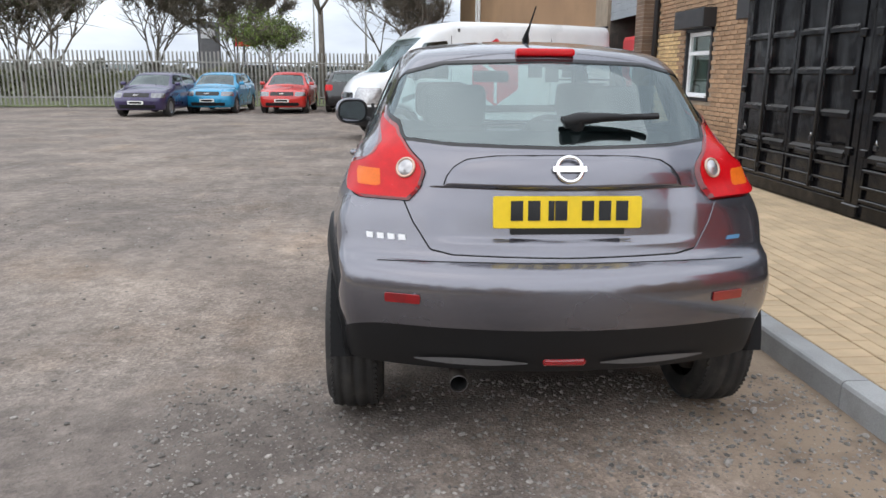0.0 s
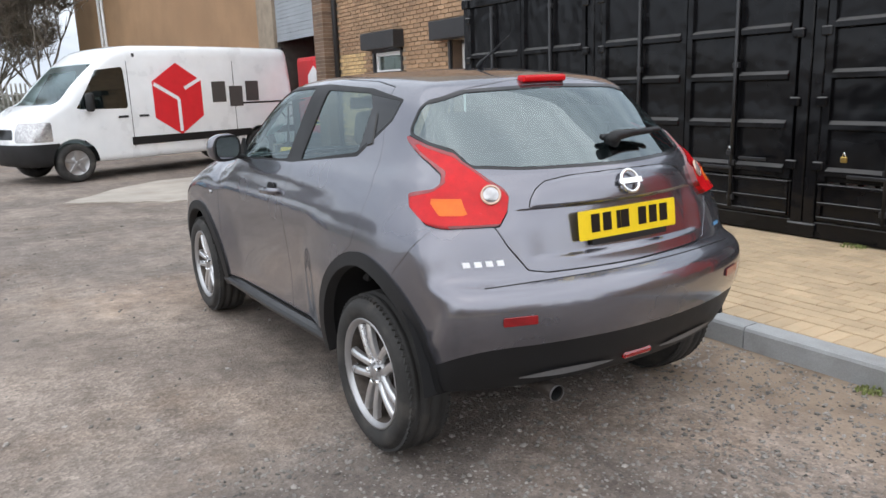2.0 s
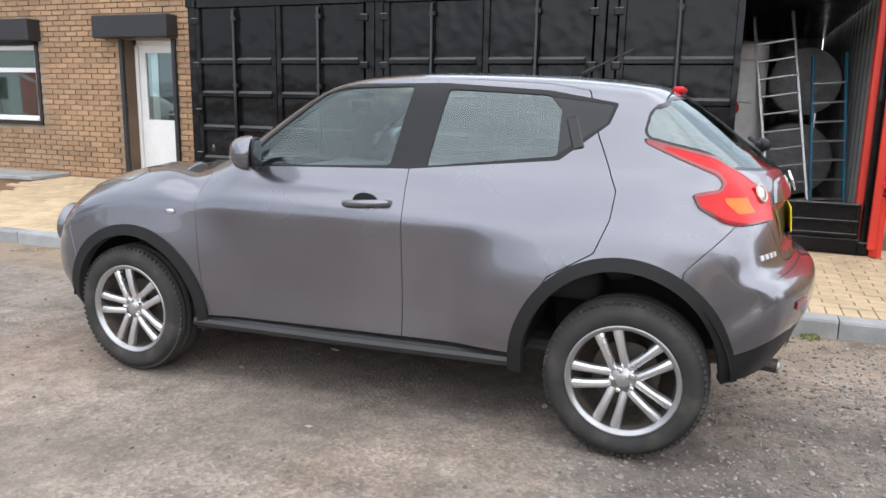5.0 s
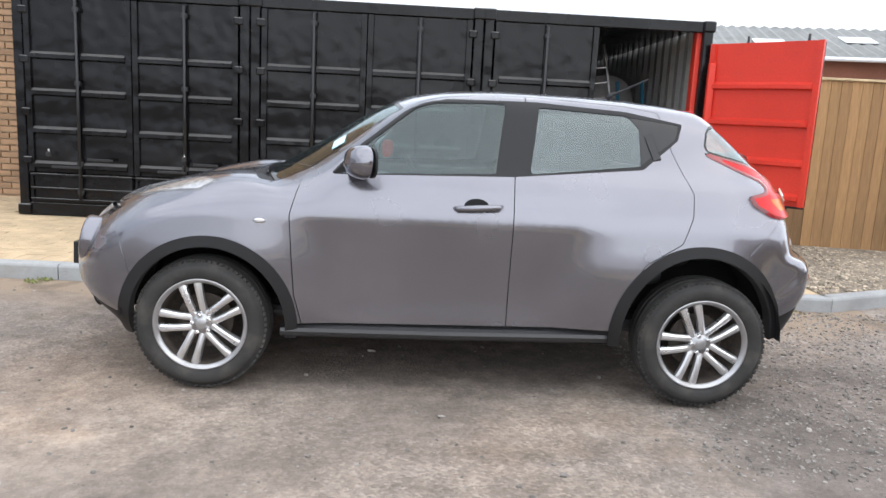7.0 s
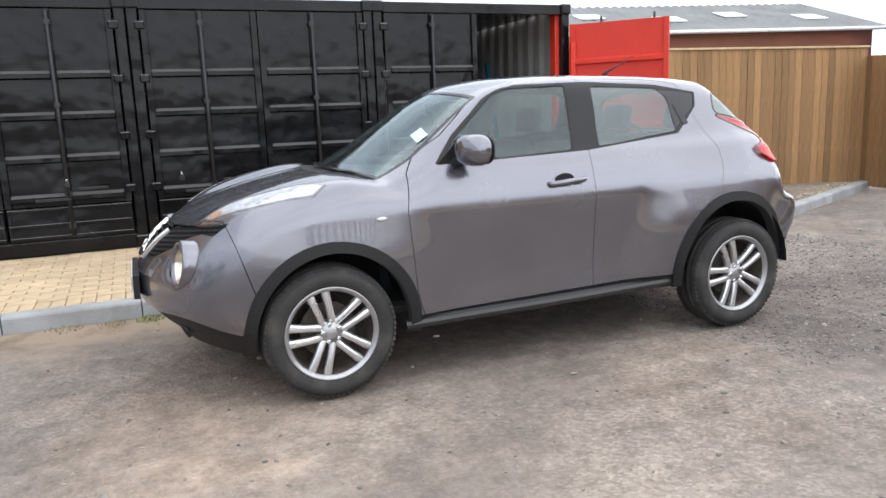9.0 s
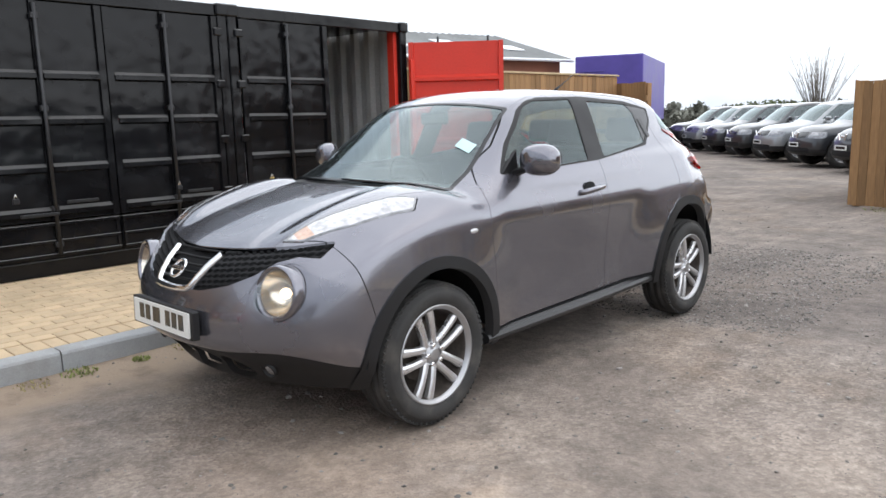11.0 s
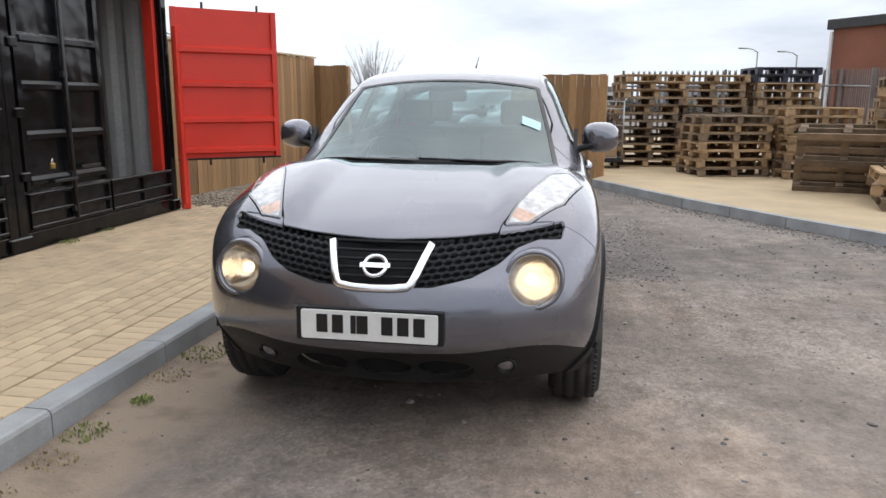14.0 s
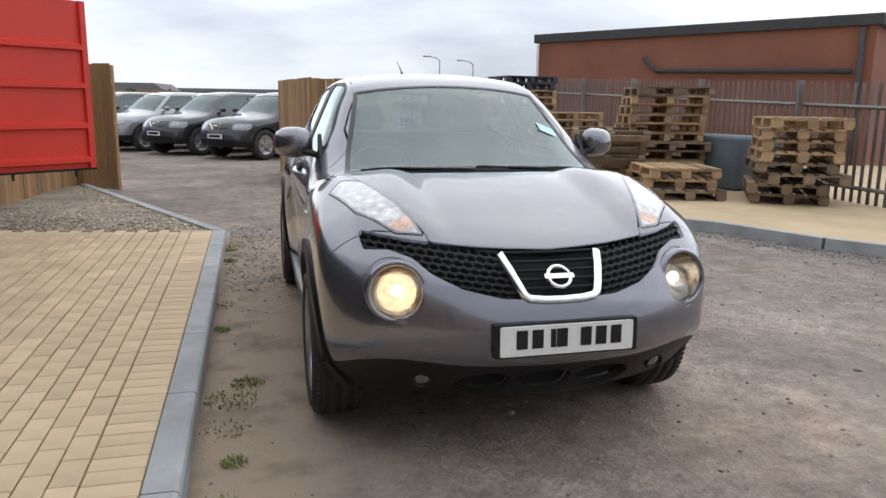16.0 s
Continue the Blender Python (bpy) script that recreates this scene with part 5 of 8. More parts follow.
def scatter(name, count, place, size, mat, label, seed, flat=0.6, category="gravel"):
    """Loose stones as one heap of small uneven solids."""
    rnd = random.Random(seed)
    base = bmesh.new()
    bmesh.ops.create_icosphere(base, subdivisions=1, radius=1.0)
    bv = [v.co.copy() for v in base.verts]
    bf = [[v.index for v in f.verts] for f in base.faces]
    base.free()
    ov = [(Vector((1, 0, 0)), Vector((-1, 0, 0)), Vector((0, 1, 0)), Vector((0, -1, 0)), Vector((0, 0, 1)), Vector((0, 0, -1)))][0]
    of = [(0, 2, 4), (2, 1, 4), (1, 3, 4), (3, 0, 4), (2, 0, 5), (1, 2, 5), (3, 1, 5), (0, 3, 5)]
    pts, faces = [], []
    for _ in range(count):
        got = place(rnd)
        if got is None:
            continue
        x, y, z = got
        s = size(rnd)
        cv, cf = (bv, bf) if s > 0.012 else (ov, of)
        turn = Euler((rnd.uniform(-0.4, 0.4), rnd.uniform(-0.4, 0.4), rnd.uniform(0, 6.3))).to_matrix()
        sx, sy, sz = s * rnd.uniform(0.7, 1.3), s * rnd.uniform(0.7, 1.3), s * flat * rnd.uniform(0.6, 1.2)
        k = len(pts)
        for c in cv:
            j = rnd.uniform(0.8, 1.2)
            q = turn @ Vector((c.x * sx * j, c.y * sy * j, c.z * sz * j))
            pts.append((x + q.x, y + q.y, z + q.z + sz * 0.25))
        faces += [[k + i for i in f] for f in cf]
    me = bpy.data.meshes.new(name)
    me.from_pydata(pts, [], faces)
    me.materials.append(mat)
    return tagged(new(name, me), label, category, kind="stuff")


def around_yard(rnd):
    x, y = rnd.uniform(-6.0, 1.33), rnd.uniform(-6.5, 7.5)
    d = noise.noise((x * 0.7 + 5, y * 0.7, 0)) * 0.5 + 0.5
    rear = max(0, 1 - abs(y + 1.3) / 2.6) * 0.5
    if rnd.random() > d * 0.75 + rear:
        return None
    return x, y, yard_height(x, y)


scatter("loose_stones", 24000, around_yard, lambda r: 0.0035 + 0.010 * r.random() ** 4 + (0.012 if r.random() < 0.02 else 0), STONE_M, "loose grey stones and grit on the yard", 4)


def rear_grit(rnd):
    x, y = rnd.uniform(-1.6, 1.33), rnd.uniform(-3.0, 0.2)
    if rnd.random() > 0.55 + 0.5 * noise.noise((x * 2, y * 2, 7)):
        return None
    return x, y, yard_height(x, y)


scatter("coarse_grit", 24000, rear_grit, lambda r: 0.0035 + 0.010 * r.random() ** 2, STONE_M, "coarse grey grit behind the parked car", 5)


def pave_z(x):
    return 0.118 + 0.030 * max(x - 1.485, 0)


KERB_X = 1.36
kerb = thing("kerb", "grey concrete kerb stones edging the block paving", "kerb", kind="structure")


def kerb_stone(a, b, parent, height=0.118, wide=0.125, drop=0.12):
    """A kerb stone from a to b along the kerb's face, standing wide to the right of that way."""
    a, b = Vector((*a, 0)), Vector((*b, 0))
    d = (b - a)
    length = d.length
    d.normalize()
    prof = [(0, -drop), (0, height - 0.022), (0.008, height - 0.006), (0.022, height), (wide, height), (wide, -drop)]
    own = bmesh.new()
    side = Vector((d.y, -d.x, 0))
    ends = []
    for t in (0.004, length - 0.004):
        ends.append([own.verts.new(a + d * t + side * w + Vector((0, 0, h))) for w, h in prof])
    for i in range(len(prof)):
        own.faces.new((ends[0][i], ends[0][(i + 1) % 6], ends[1][(i + 1) % 6], ends[1][i]))
    own.faces.new(ends[0][::-1])
    own.faces.new(ends[1])
    bmesh.ops.recalc_face_normals(own, faces=own.faces[:])
    return part("kerb_stone", own, CONCRETE, parent)


def kerb_run(points, parent, unit=0.915):
    for a, b in zip(points, points[1:]):
        a, b = Vector(a), Vector(b)
        n = max(1, round((b - a).length / unit))
        for k in range(n):
            kerb_stone(a.lerp(b, k / n), a.lerp(b, (k + 1) / n), parent)


kerb_run([(1.36, -1.95), (1.36, 7.85)], kerb)
kerb_run([(3.55, -6.75), (1.36, -1.95)], kerb)
kerb_run([(1.36, 7.85), (4.6, 9.05)], kerb)
far_kerb = thing("kerb", "grey concrete kerb along the paving with stacked pallets", "kerb", kind="structure")
kerb_run([(-9.5, 3.6), (-6.8, 1.9), (-5.3, 0.7), (-4.55, -0.4), (-4.1, -1.5), (-3.2, -2.75), (-2.3, -4.2), (-1.2, -6.35)][::-1], far_kerb)



def kerb_foot(rnd):
    line = ((-1.2, -6.35), (-2.3, -4.2), (-3.2, -2.75), (-4.1, -1.5), (-4.55, -0.4), (-5.3, 0.7))
    k = rnd.randrange(5)
    a, b, t = line[k], line[k + 1], rnd.random()
    off = 0.03 + 0.45 * rnd.random() ** 2.2
    x, y = a[0] + (b[0] - a[0]) * t + off * 0.83, a[1] + (b[1] - a[1]) * t + off * 0.55
    return x, y, yard_height(x, y) + 0.03 * max(0, 0.25 - off)


scatter("kerb_gravel", 7000, kerb_foot, lambda r: 0.004 + 0.014 * r.random() ** 2, STONE_M, "loose gravel washed against the far kerb", 21)

# block paving: a soldier course by the kerb, then stretcher rows
bed = bmesh.new()
vs = [bed.verts.new((x, y, pave_z(x) - 0.012)) for x, y in ((1.48, -1.95), (4.9, -1.95), (4.9, 9.1), (4.6, 9.05), (1.48, 7.85))]
bed.faces.new(vs)
tagged(link_mesh("paving_bed", bed, SAND), "sand bed in the joints of the block paving", "pavement", kind="structure")
far_bed = bmesh.new()
pts = [(-1.08, -6.40), (-2.18, -4.25), (-3.08, -2.80), (-3.98, -1.55), (-4.43, -0.42), (-5.2, 0.62), (-6.73, 1.79), (-9.4, 3.5), (-13, 3.5), (-13, -24), (-1.3, -24), (-1.3, -7.0)]
PALE_PAVE = material("pale_block_paving", (0.50, 0.38, 0.235), rough=0.85, vary=0.12, scale=2, grain=60, bump=0.2, dirt=(0.33, 0.26, 0.17), dirt_amount=0.3, dirt_scale=0.8)
far_bed.faces.new([far_bed.verts.new((x, y, 0.112)) for x, y in pts])
tagged(link_mesh("pavement", far_bed, PALE_PAVE), "pale sand-coloured paving under stacked pallets", "pavement", kind="structure")

# gravel corner by the timber fence
gb = bmesh.new()
gb.faces.new([gb.verts.new((x, y, z)) for x, y, z in ((1.50, -1.99, 0.095), (3.66, -6.80, 0.095), (4.6, -6.80, 0.15), (4.9, -1.99, 0.17))])
tagged(link_mesh("gravel_bed", gb, GRAVEL_BED), "bed of buff gravel beside the timber fence", "gravel", kind="structure")


def gravel_corner(rnd):
    x, y = rnd.uniform(1.5, 4.4), rnd.uniform(-6.7, -1.98)
    edge = 1.50 + (-1.99 - y) * 0.449
    if x < edge + 0.02 or x > 4.0 + 0.1 * y + 0.3:
        return None
    return x, y, 0.10 + 0.022 * (x - edge)


scatter("gravel", 9000, gravel_corner, lambda r: 0.010 + 0.014 * r.random() ** 2, material("buff_gravel_stone", (0.36, 0.30, 0.23), rough=0.85, vary=0.3, scale=20, bump=0.1, per_piece=0.5), "loose buff gravel stones beside the fence", 8)


def tufts(name, spots, mat, label, seed, count=60, tall=0.07):
    rnd = random.Random(seed)
    pts, faces = [], []
    for cx, cy, cz, r in spots:
        for _ in range(count):
            a, d = rnd.uniform(0, 6.3), r * math.sqrt(rnd.random())
            x, y = cx + d * math.cos(a), cy + d * math.sin(a)
            h, w, t = tall * rnd.uniform(0.4, 1.2), rnd.uniform(0.003, 0.007), rnd.uniform(0, 6.3)
            lx, ly = rnd.uniform(-0.5, 0.5) * h, rnd.uniform(-0.5, 0.5) * h
            dx, dy = w * math.cos(t), w * math.sin(t)
            k = len(pts)
            pts += [(x - dx, y - dy, cz), (x + dx, y + dy, cz), (x + lx * 0.4 + dx * 0.7, y + ly * 0.4 + dy * 0.7, cz + h * 0.6), (x + lx * 0.4 - dx * 0.7, y + ly * 0.4 - dy * 0.7, cz + h * 0.6), (x + lx, y + ly, cz + h)]
            faces += [(k, k + 1, k + 2, k + 3), (k + 3, k + 2, k + 4)]
    me = bpy.data.meshes.new(name)
    me.from_pydata(pts, [], faces)
    me.materials.append(mat)
    return tagged(new(name, me), label, "grass", kind="stuff")


tufts("grass", [(1.22, 2.35, 0, 0.13), (1.15, 2.15, 0, 0.08), (1.24, 3.35, 0, 0.10), (1.3, 1.2, 0, 0.05), (1.28, 4.4, 0, 0.1), (1.3, -0.9, 0, 0.06), (1.31, -1.4, 0, 0.07), (1.2, 3.0, 0, 0.05), (-0.95, -6.7, 0, 0.28), (-0.5, -6.85, 0, 0.3), (-1.25, -6.4, 0, 0.12), (3.45, 0.4, 0.175, 0.1), (3.5, -0.2, 0.175, 0.08), (3.6, 2.0, 0.18, 0.07)], GRASS_M, "small tufts of green grass along the kerb", 3, 110, 0.022)
tufts("dry_grass", [(1.27, 3.9, 0, 0.12), (1.25, 2.7, 0, 0.12), (1.2, 4.9, 0, 0.14), (1.28, 5.6, 0, 0.12), (1.3, 0.6, 0, 0.08), (1.3, -1.6, 0, 0.08), (1.22, 3.6, 0, 0.1)], DRY_GRASS, "tufts of dry yellow grass along the kerb", 6, 60, 0.016)


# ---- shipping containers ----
# pale tone painted on rib and rail tops as highlights on dusty ledges
CONT_BLACK = material("black_container_paint", (0.006, 0.006, 0.007), rough=0.2, vary=0.25, scale=1.8, grain=2.6, detail=2.0, bump=0.5, bump_dist=0.06, dirt=(0.025, 0.024, 0.023), dirt_amount=0.25, dirt_scale=2.5, spec=0.25, dusty_sheen=(0.12, 0.117, 0.114))
CONT_RED = material("red_container_paint", (0.62, 0.035, 0.018), rough=0.42, vary=0.1, scale=2, grain=50, bump=0.1, dirt=(0.35, 0.03, 0.02), dirt_amount=0.25)
CONT_GREY = material("pale_grey_container_lining", (0.42, 0.42, 0.41), rough=0.6, vary=0.15, scale=2, grain=40, bump=0.1, dirt=(0.2, 0.17, 0.14), dirt_amount=0.3)
PLY = material("container_floor_ply", (0.22, 0.15, 0.09), rough=0.8, vary=0.25, scale=4, grain=60, bump=0.2)
ZINC = material("zinc_bar", (0.022, 0.022, 0.024), rough=0.4, metal=0.3, vary=0.2, scale=12, bump=0.05)
BRASS = material("brass_padlock", (0.55, 0.38, 0.12), rough=0.35, metal=0.9, vary=0.1, bump=0)
CW, CH, CZ = 2.40, 2.36, 0.18      # width, height, underside
FRONT_X = 3.50                     # the row of container fronts


def front_pose(y0):
    """A pose at a container's near lower corner: x along its front, y into it, z up."""
    return Matrix(((0, 1, 0, FRONT_X), (1, 0, 0, y0), (0, 0, 1, CZ), (0, 0, 0, 1)))


def door_leaf(w, h, mat, ribs=(0.08, 0.44, 0.83, 1.20), middle=True):
    """Sheet of a container door with pressed level ribs; x across, y outwards (negative), z up."""
    bm = bmesh.new()
    rows = [(0.0, 0.0)]
    for z in [q for q in ribs if q < h - 0.1]:
        rows += [(z - 0.045, 0.0), (z - 0.030, -0.045), (z + 0.008, -0.045), (z + 0.035, 0.0)]
    rows.append((h, 0.0))
    cols = [0.0, 0.055, 0.062, w / 2 - 0.03, w / 2 - 0.023, w / 2 + 0.023, w / 2 + 0.03, w - 0.062, w - 0.055, w]
    frame_cols = {0, 1, 8, 9, 4, 5} if middle else {0, 1, 8, 9}
    grid = [[bm.verts.new((x, (-0.030 if i in frame_cols else y), min(max(z, 0), h))) for i, x in enumerate(cols)] for z, y in rows]
    for a, b in zip(grid, grid[1:]):
        for i in range(len(cols) - 1):
            bm.faces.new((a[i], a[i + 1], b[i + 1], b[i]))
    bmesh.ops.recalc_face_normals(bm, faces=bm.faces[:])
    geom = bmesh.ops.extrude_face_region(bm, geom=bm.faces[:])
    bmesh.ops.translate(bm, vec=(0, 0.04, 0), verts=[v for v in geom["geom"] if isinstance(v, bmesh.types.BMVert)])
    bmesh.ops.recalc_face_normals(bm, faces=bm.faces[:])
    return bm


def corrugated(length, height, pitch=0.28, deep=0.036):
    """A pressed wall sheet along x, its folds towards y."""
    bm = bmesh.new()
    xs, prev = [], None
    n = int(length / pitch)
    for k in range(n + 1):
        x = k * pitch
        xs += [(x, 0), (x + pitch * 0.28, 0), (x + pitch * 0.5, deep), (x + pitch * 0.78, deep)]
    for x, y in xs:
        x = min(x, length)
        row = (bm.verts.new((x, y, 0)), bm.verts.new((x, y, height)))
        if prev and x > prev[0].co.x + 1e-5:
            bm.faces.new((prev[0], row[0], row[1], prev[1]))
        prev = row
    return bm


def put(ob, m):
    ob.matrix_basis = m
    return ob


def container(y0, open_right=False, depth=6.0):
    label = "black steel shipping container with one red-lined door open" if open_right else "black steel shipping container with closed double doors"
    c = thing("shipping_container", label, "container", front_pose(y0), "row of shipping containers")
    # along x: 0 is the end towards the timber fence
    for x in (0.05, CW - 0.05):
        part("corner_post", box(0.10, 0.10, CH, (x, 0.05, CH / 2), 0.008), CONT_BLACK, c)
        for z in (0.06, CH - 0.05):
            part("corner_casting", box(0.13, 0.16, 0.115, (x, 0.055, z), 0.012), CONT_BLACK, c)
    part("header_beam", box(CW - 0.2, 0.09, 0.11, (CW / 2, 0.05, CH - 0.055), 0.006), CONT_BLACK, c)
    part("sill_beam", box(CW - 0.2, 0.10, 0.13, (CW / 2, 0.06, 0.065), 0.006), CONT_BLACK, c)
    for x, flip in ((0.03, 1), (CW - 0.03, -1)):
        side = corrugated(depth, CH)
        put(part("side_wall", side, CONT_GREY if open_right else CONT_BLACK, c), Matrix(((0, -flip, 0, x), (1, 0, 0, 0.1), (0, 0, 1, 0), (0, 0, 0, 1))))
        put(part("outer_wall", corrugated(depth, CH), CONT_BLACK, c), Matrix(((0, -flip, 0, x - 0.012 * flip), (1, 0, 0, 0.1), (0, 0, 1, 0), (0, 0, 0, 1))))
    put(part("rear_wall", corrugated(CW - 0.1, CH), CONT_GREY, c), Matrix.Translation((0.05, depth, 0)))
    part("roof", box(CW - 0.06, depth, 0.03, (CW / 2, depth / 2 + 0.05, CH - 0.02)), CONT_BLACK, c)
    part("floor", box(CW - 0.1, depth, 0.05, (CW / 2, depth / 2 + 0.1, 0.11)), PLY, c)
    half, low = (CW - 0.22) / 2, 0.46
    dh = CH - 0.12 - low
    for k in (0, 1):
        x0 = 0.11 + k * half
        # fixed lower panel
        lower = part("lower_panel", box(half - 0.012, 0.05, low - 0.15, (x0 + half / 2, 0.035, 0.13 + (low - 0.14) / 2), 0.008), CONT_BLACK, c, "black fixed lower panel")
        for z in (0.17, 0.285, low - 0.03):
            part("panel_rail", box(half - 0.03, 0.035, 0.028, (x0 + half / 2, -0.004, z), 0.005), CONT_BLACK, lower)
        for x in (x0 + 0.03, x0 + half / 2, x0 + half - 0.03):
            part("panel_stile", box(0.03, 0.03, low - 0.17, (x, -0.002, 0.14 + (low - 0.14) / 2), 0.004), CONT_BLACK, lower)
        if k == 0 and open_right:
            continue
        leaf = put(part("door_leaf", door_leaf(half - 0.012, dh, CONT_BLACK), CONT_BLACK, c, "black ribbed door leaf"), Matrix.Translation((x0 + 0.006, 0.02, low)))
        for bx in (half / 2,):
            bar = put(part("locking_bar", tube([(bx, -0.055, -0.28), (bx, -0.055, dh - 0.02)], 0.016, 8), ZINC, c, "", True), Matrix.Translation((x0, 0.02, low)))
            for bz in (-0.2, 0.10, dh * 0.52, dh - 0.12):
                part("bar_bracket", box(0.062, 0.04, 0.05, (bx, -0.045, bz), 0.006), ZINC, bar)
        for hz in (0.12, 0.62, 1.15, dh - 0.14):
            hx = 0.0 if k == 0 else half
            put(part("hinge", box(0.09, 0.035, 0.075, (hx, -0.03, hz), 0.01), CONT_BLACK, c), Matrix.Translation((x0, 0.02, low)))
        put(part("bar_handle", box(0.30, 0.018, 0.028, (half * 0.62, -0.075, 0.06), 0.005), ZINC, c), Matrix.Translation((x0, 0.02, low)))
        put(part("bar_handle", box(0.26, 0.018, 0.028, (half * 0.30, -0.075, 0.15), 0.005), ZINC, c), Matrix.Translation((x0, 0.02, low)))
        pad = put(part("padlock", box(0.05, 0.025, 0.045, (half * 0.78 if k else half * 0.5, -0.09, 0.19), 0.006), BRASS if open_right else ZINC, c, "brass padlock"), Matrix.Translation((x0, 0.02, low)))
        part("shackle", tube([(half * 0.78 - 0.014 if k else half * 0.5 - 0.014, -0.09, 0.21), (half * 0.78 if k else half * 0.5, -0.09, 0.248), (half * 0.78 + 0.014 if k else half * 0.5 + 0.014, -0.09, 0.21)], 0.005, 6), CHROME, pad, "", True)
    if open_right:
        part("red_post", box(0.10, 0.12, CH - 0.2, (0.10, 0.13, CH / 2), 0.006), CONT_RED, c, "red inner door post")
        part("door_jamb", box(0.07, 0.05, CH - 0.5, (0.02, -0.10, CH / 2 - 0.18), 0.006), CONT_RED, c, "red door edge")
        # the leaf swung outwards
        ang = radians(180 + 49)
        m = Matrix.Translation((0.02, -0.05, low + 0.09)) @ Matrix.Rotation(ang, 4, "Z")
        inner = door_leaf(half + 0.04, dh - 0.20, CONT_RED, (0.09, 0.42, 0.80, 1.16), False)
        bmesh.ops.scale(inner, vec=(1, -1, 1), verts=inner.verts)
        leaf = put(part("open_door_leaf", inner, CONT_RED, c, "bright red inner face of the open door"), m)
        part("leaf_back", box(half + 0.02, 0.012, dh - 0.22, (half / 2 + 0.02, -0.048, (dh - 0.2) / 2)), CONT_BLACK, leaf)
        part("door_gasket", box(half + 0.05, 0.02, 0.02, (half / 2 + 0.02, 0.02, -0.008)), GAP_BLACK, leaf)
        for bx in (0.35, 0.95):
            part("bar_end", tube([(bx, -0.07, dh - 0.26), (bx, -0.07, dh - 0.13)], 0.014, 8), ZINC, leaf, "", True)
            part("bar_end", tube([(bx, -0.03, 0.0), (bx, -0.03, -0.08)], 0.014, 8), ZINC, leaf, "", True)
        part("hinge_post", box(0.09, 0.06, 0.55, (0.05, 0.0, -0.27), 0.008), CONT_RED, leaf, "red hinge post, paint scraped")
    return c


container(-1.535, True)
container(0.875)
container(3.285)
# sunk joint strips between the boxes stay empty; things stored in the open one
front = front_pose(-1.535)


def stored(name, bm, mat, label, category, at=(0, 0, 0), smooth=False):
    ob = link_mesh(name, bm, mat, None, smooth)
    ob.matrix_world = front @ Matrix.Translation(at)
    return tagged(ob, label, category)


WRAP = material("white_plastic_wrap", (0.68, 0.66, 0.64), rough=0.35, vary=0.12, scale=5, grain=9, bump=0.35, bump_dist=0.03)
ROLL_FILM = material("dull_bubble_film", (0.36, 0.35, 0.35), rough=0.5, vary=0.2, scale=8, grain=30, bump=0.3, bump_dist=0.01)
ALU = material("aluminium_ladder", (0.42, 0.42, 0.42), rough=0.35, metal=0.8, vary=0.15, scale=9, bump=0.05)
TEAL = material("teal_ladder_stile", (0.02, 0.25, 0.42), rough=0.45, vary=0.1, bump=0)
bale = box(0.95, 1.0, 1.80, (1.42, 2.2, 1.06), 0.10, None, None, 4)
for v in bale.verts:
    v.co += Vector((noise.noise(v.co * 3), noise.noise(v.co * 3 + Vector((5, 0, 0))), noise.noise(v.co * 3 + Vector((0, 5, 0))))) * 0.05
bale_ob = stored("wrapped_pallet_load", bale, WRAP, "tall load wrapped in white plastic film", "wrapped load", smooth=True)
for k, z in enumerate((0.42, 0.86, 1.30, 1.70)):
    loop = [(1.42 + 0.487 * math.copysign(abs(math.cos(a)) ** 0.35, math.cos(a)), 2.2 + 0.512 * math.copysign(abs(math.sin(a)) ** 0.35, math.sin(a)), z + 0.05 * math.sin(a + k)) for a in (math.tau * i / 40 for i in range(40))]
    part("film_fold", tube(loop, 0.014, 6, None, True), WRAP, bale_ob, "", True)
stored("red_sticker", prism(rounded(0.16, 0.14, 0.06), 0.006, None, pose(1.26, 1.683, 1.24, 90)), LAMP_RED, "round red mark on the plastic wrap", "sticker")
roll = lathe([(0, 0.0), (0, 0.06), (0.0, 0.36), (0.02, 0.38), (1.0, 0.38), (1.02, 0.36), (1.02, 0.0)], 40)
bmesh.ops.rotate(roll, cent=(0, 0, 0), matrix=Matrix.Rotation(radians(90), 3, "Z"), verts=roll.verts)
stored("film_roll", roll, ROLL_FILM, "big roll of white bubble film", "film roll", (0.50, 2.35, 1.55), True)
roll2 = lathe([(0, 0.0), (0, 0.06), (0.0, 0.40), (0.02, 0.42), (1.0, 0.42), (1.02, 0.0)], 40)
bmesh.ops.rotate(roll2, cent=(0, 0, 0), matrix=Matrix.Rotation(radians(90), 3, "Z"), verts=roll2.verts)
stored("film_roll", roll2, ROLL_FILM, "lower roll of white bubble film", "film roll", (0.54, 2.4, 0.66), True)


def ladder(m, rungs, wide, long, stile_mat, label):
    lad = thing("ladder", label, "ladder", front @ m)
    for x in (0, wide):
        part("stile", box(0.030, 0.085, long, (x, 0, long / 2), 0.004), stile_mat, lad)
    for k in range(rungs):
        part("tread", box(wide, 0.085, 0.022, (wide / 2, -0.006, 0.15 + k * (long - 0.25) / rungs), 0.004, None, Matrix.Rotation(radians(10), 4, "X")), ALU, lad)
    return lad


ladder(pose(0.40, 1.45, 0.16, -9, 9, 0), 10, 0.38, 2.15, ALU, "aluminium ladder leaning inside the open container")
ladder(pose(0.04, 1.7, 0.16, -8, 4, 0), 7, 0.32, 1.7, TEAL, "blue-edged step ladder leaning inside the container")


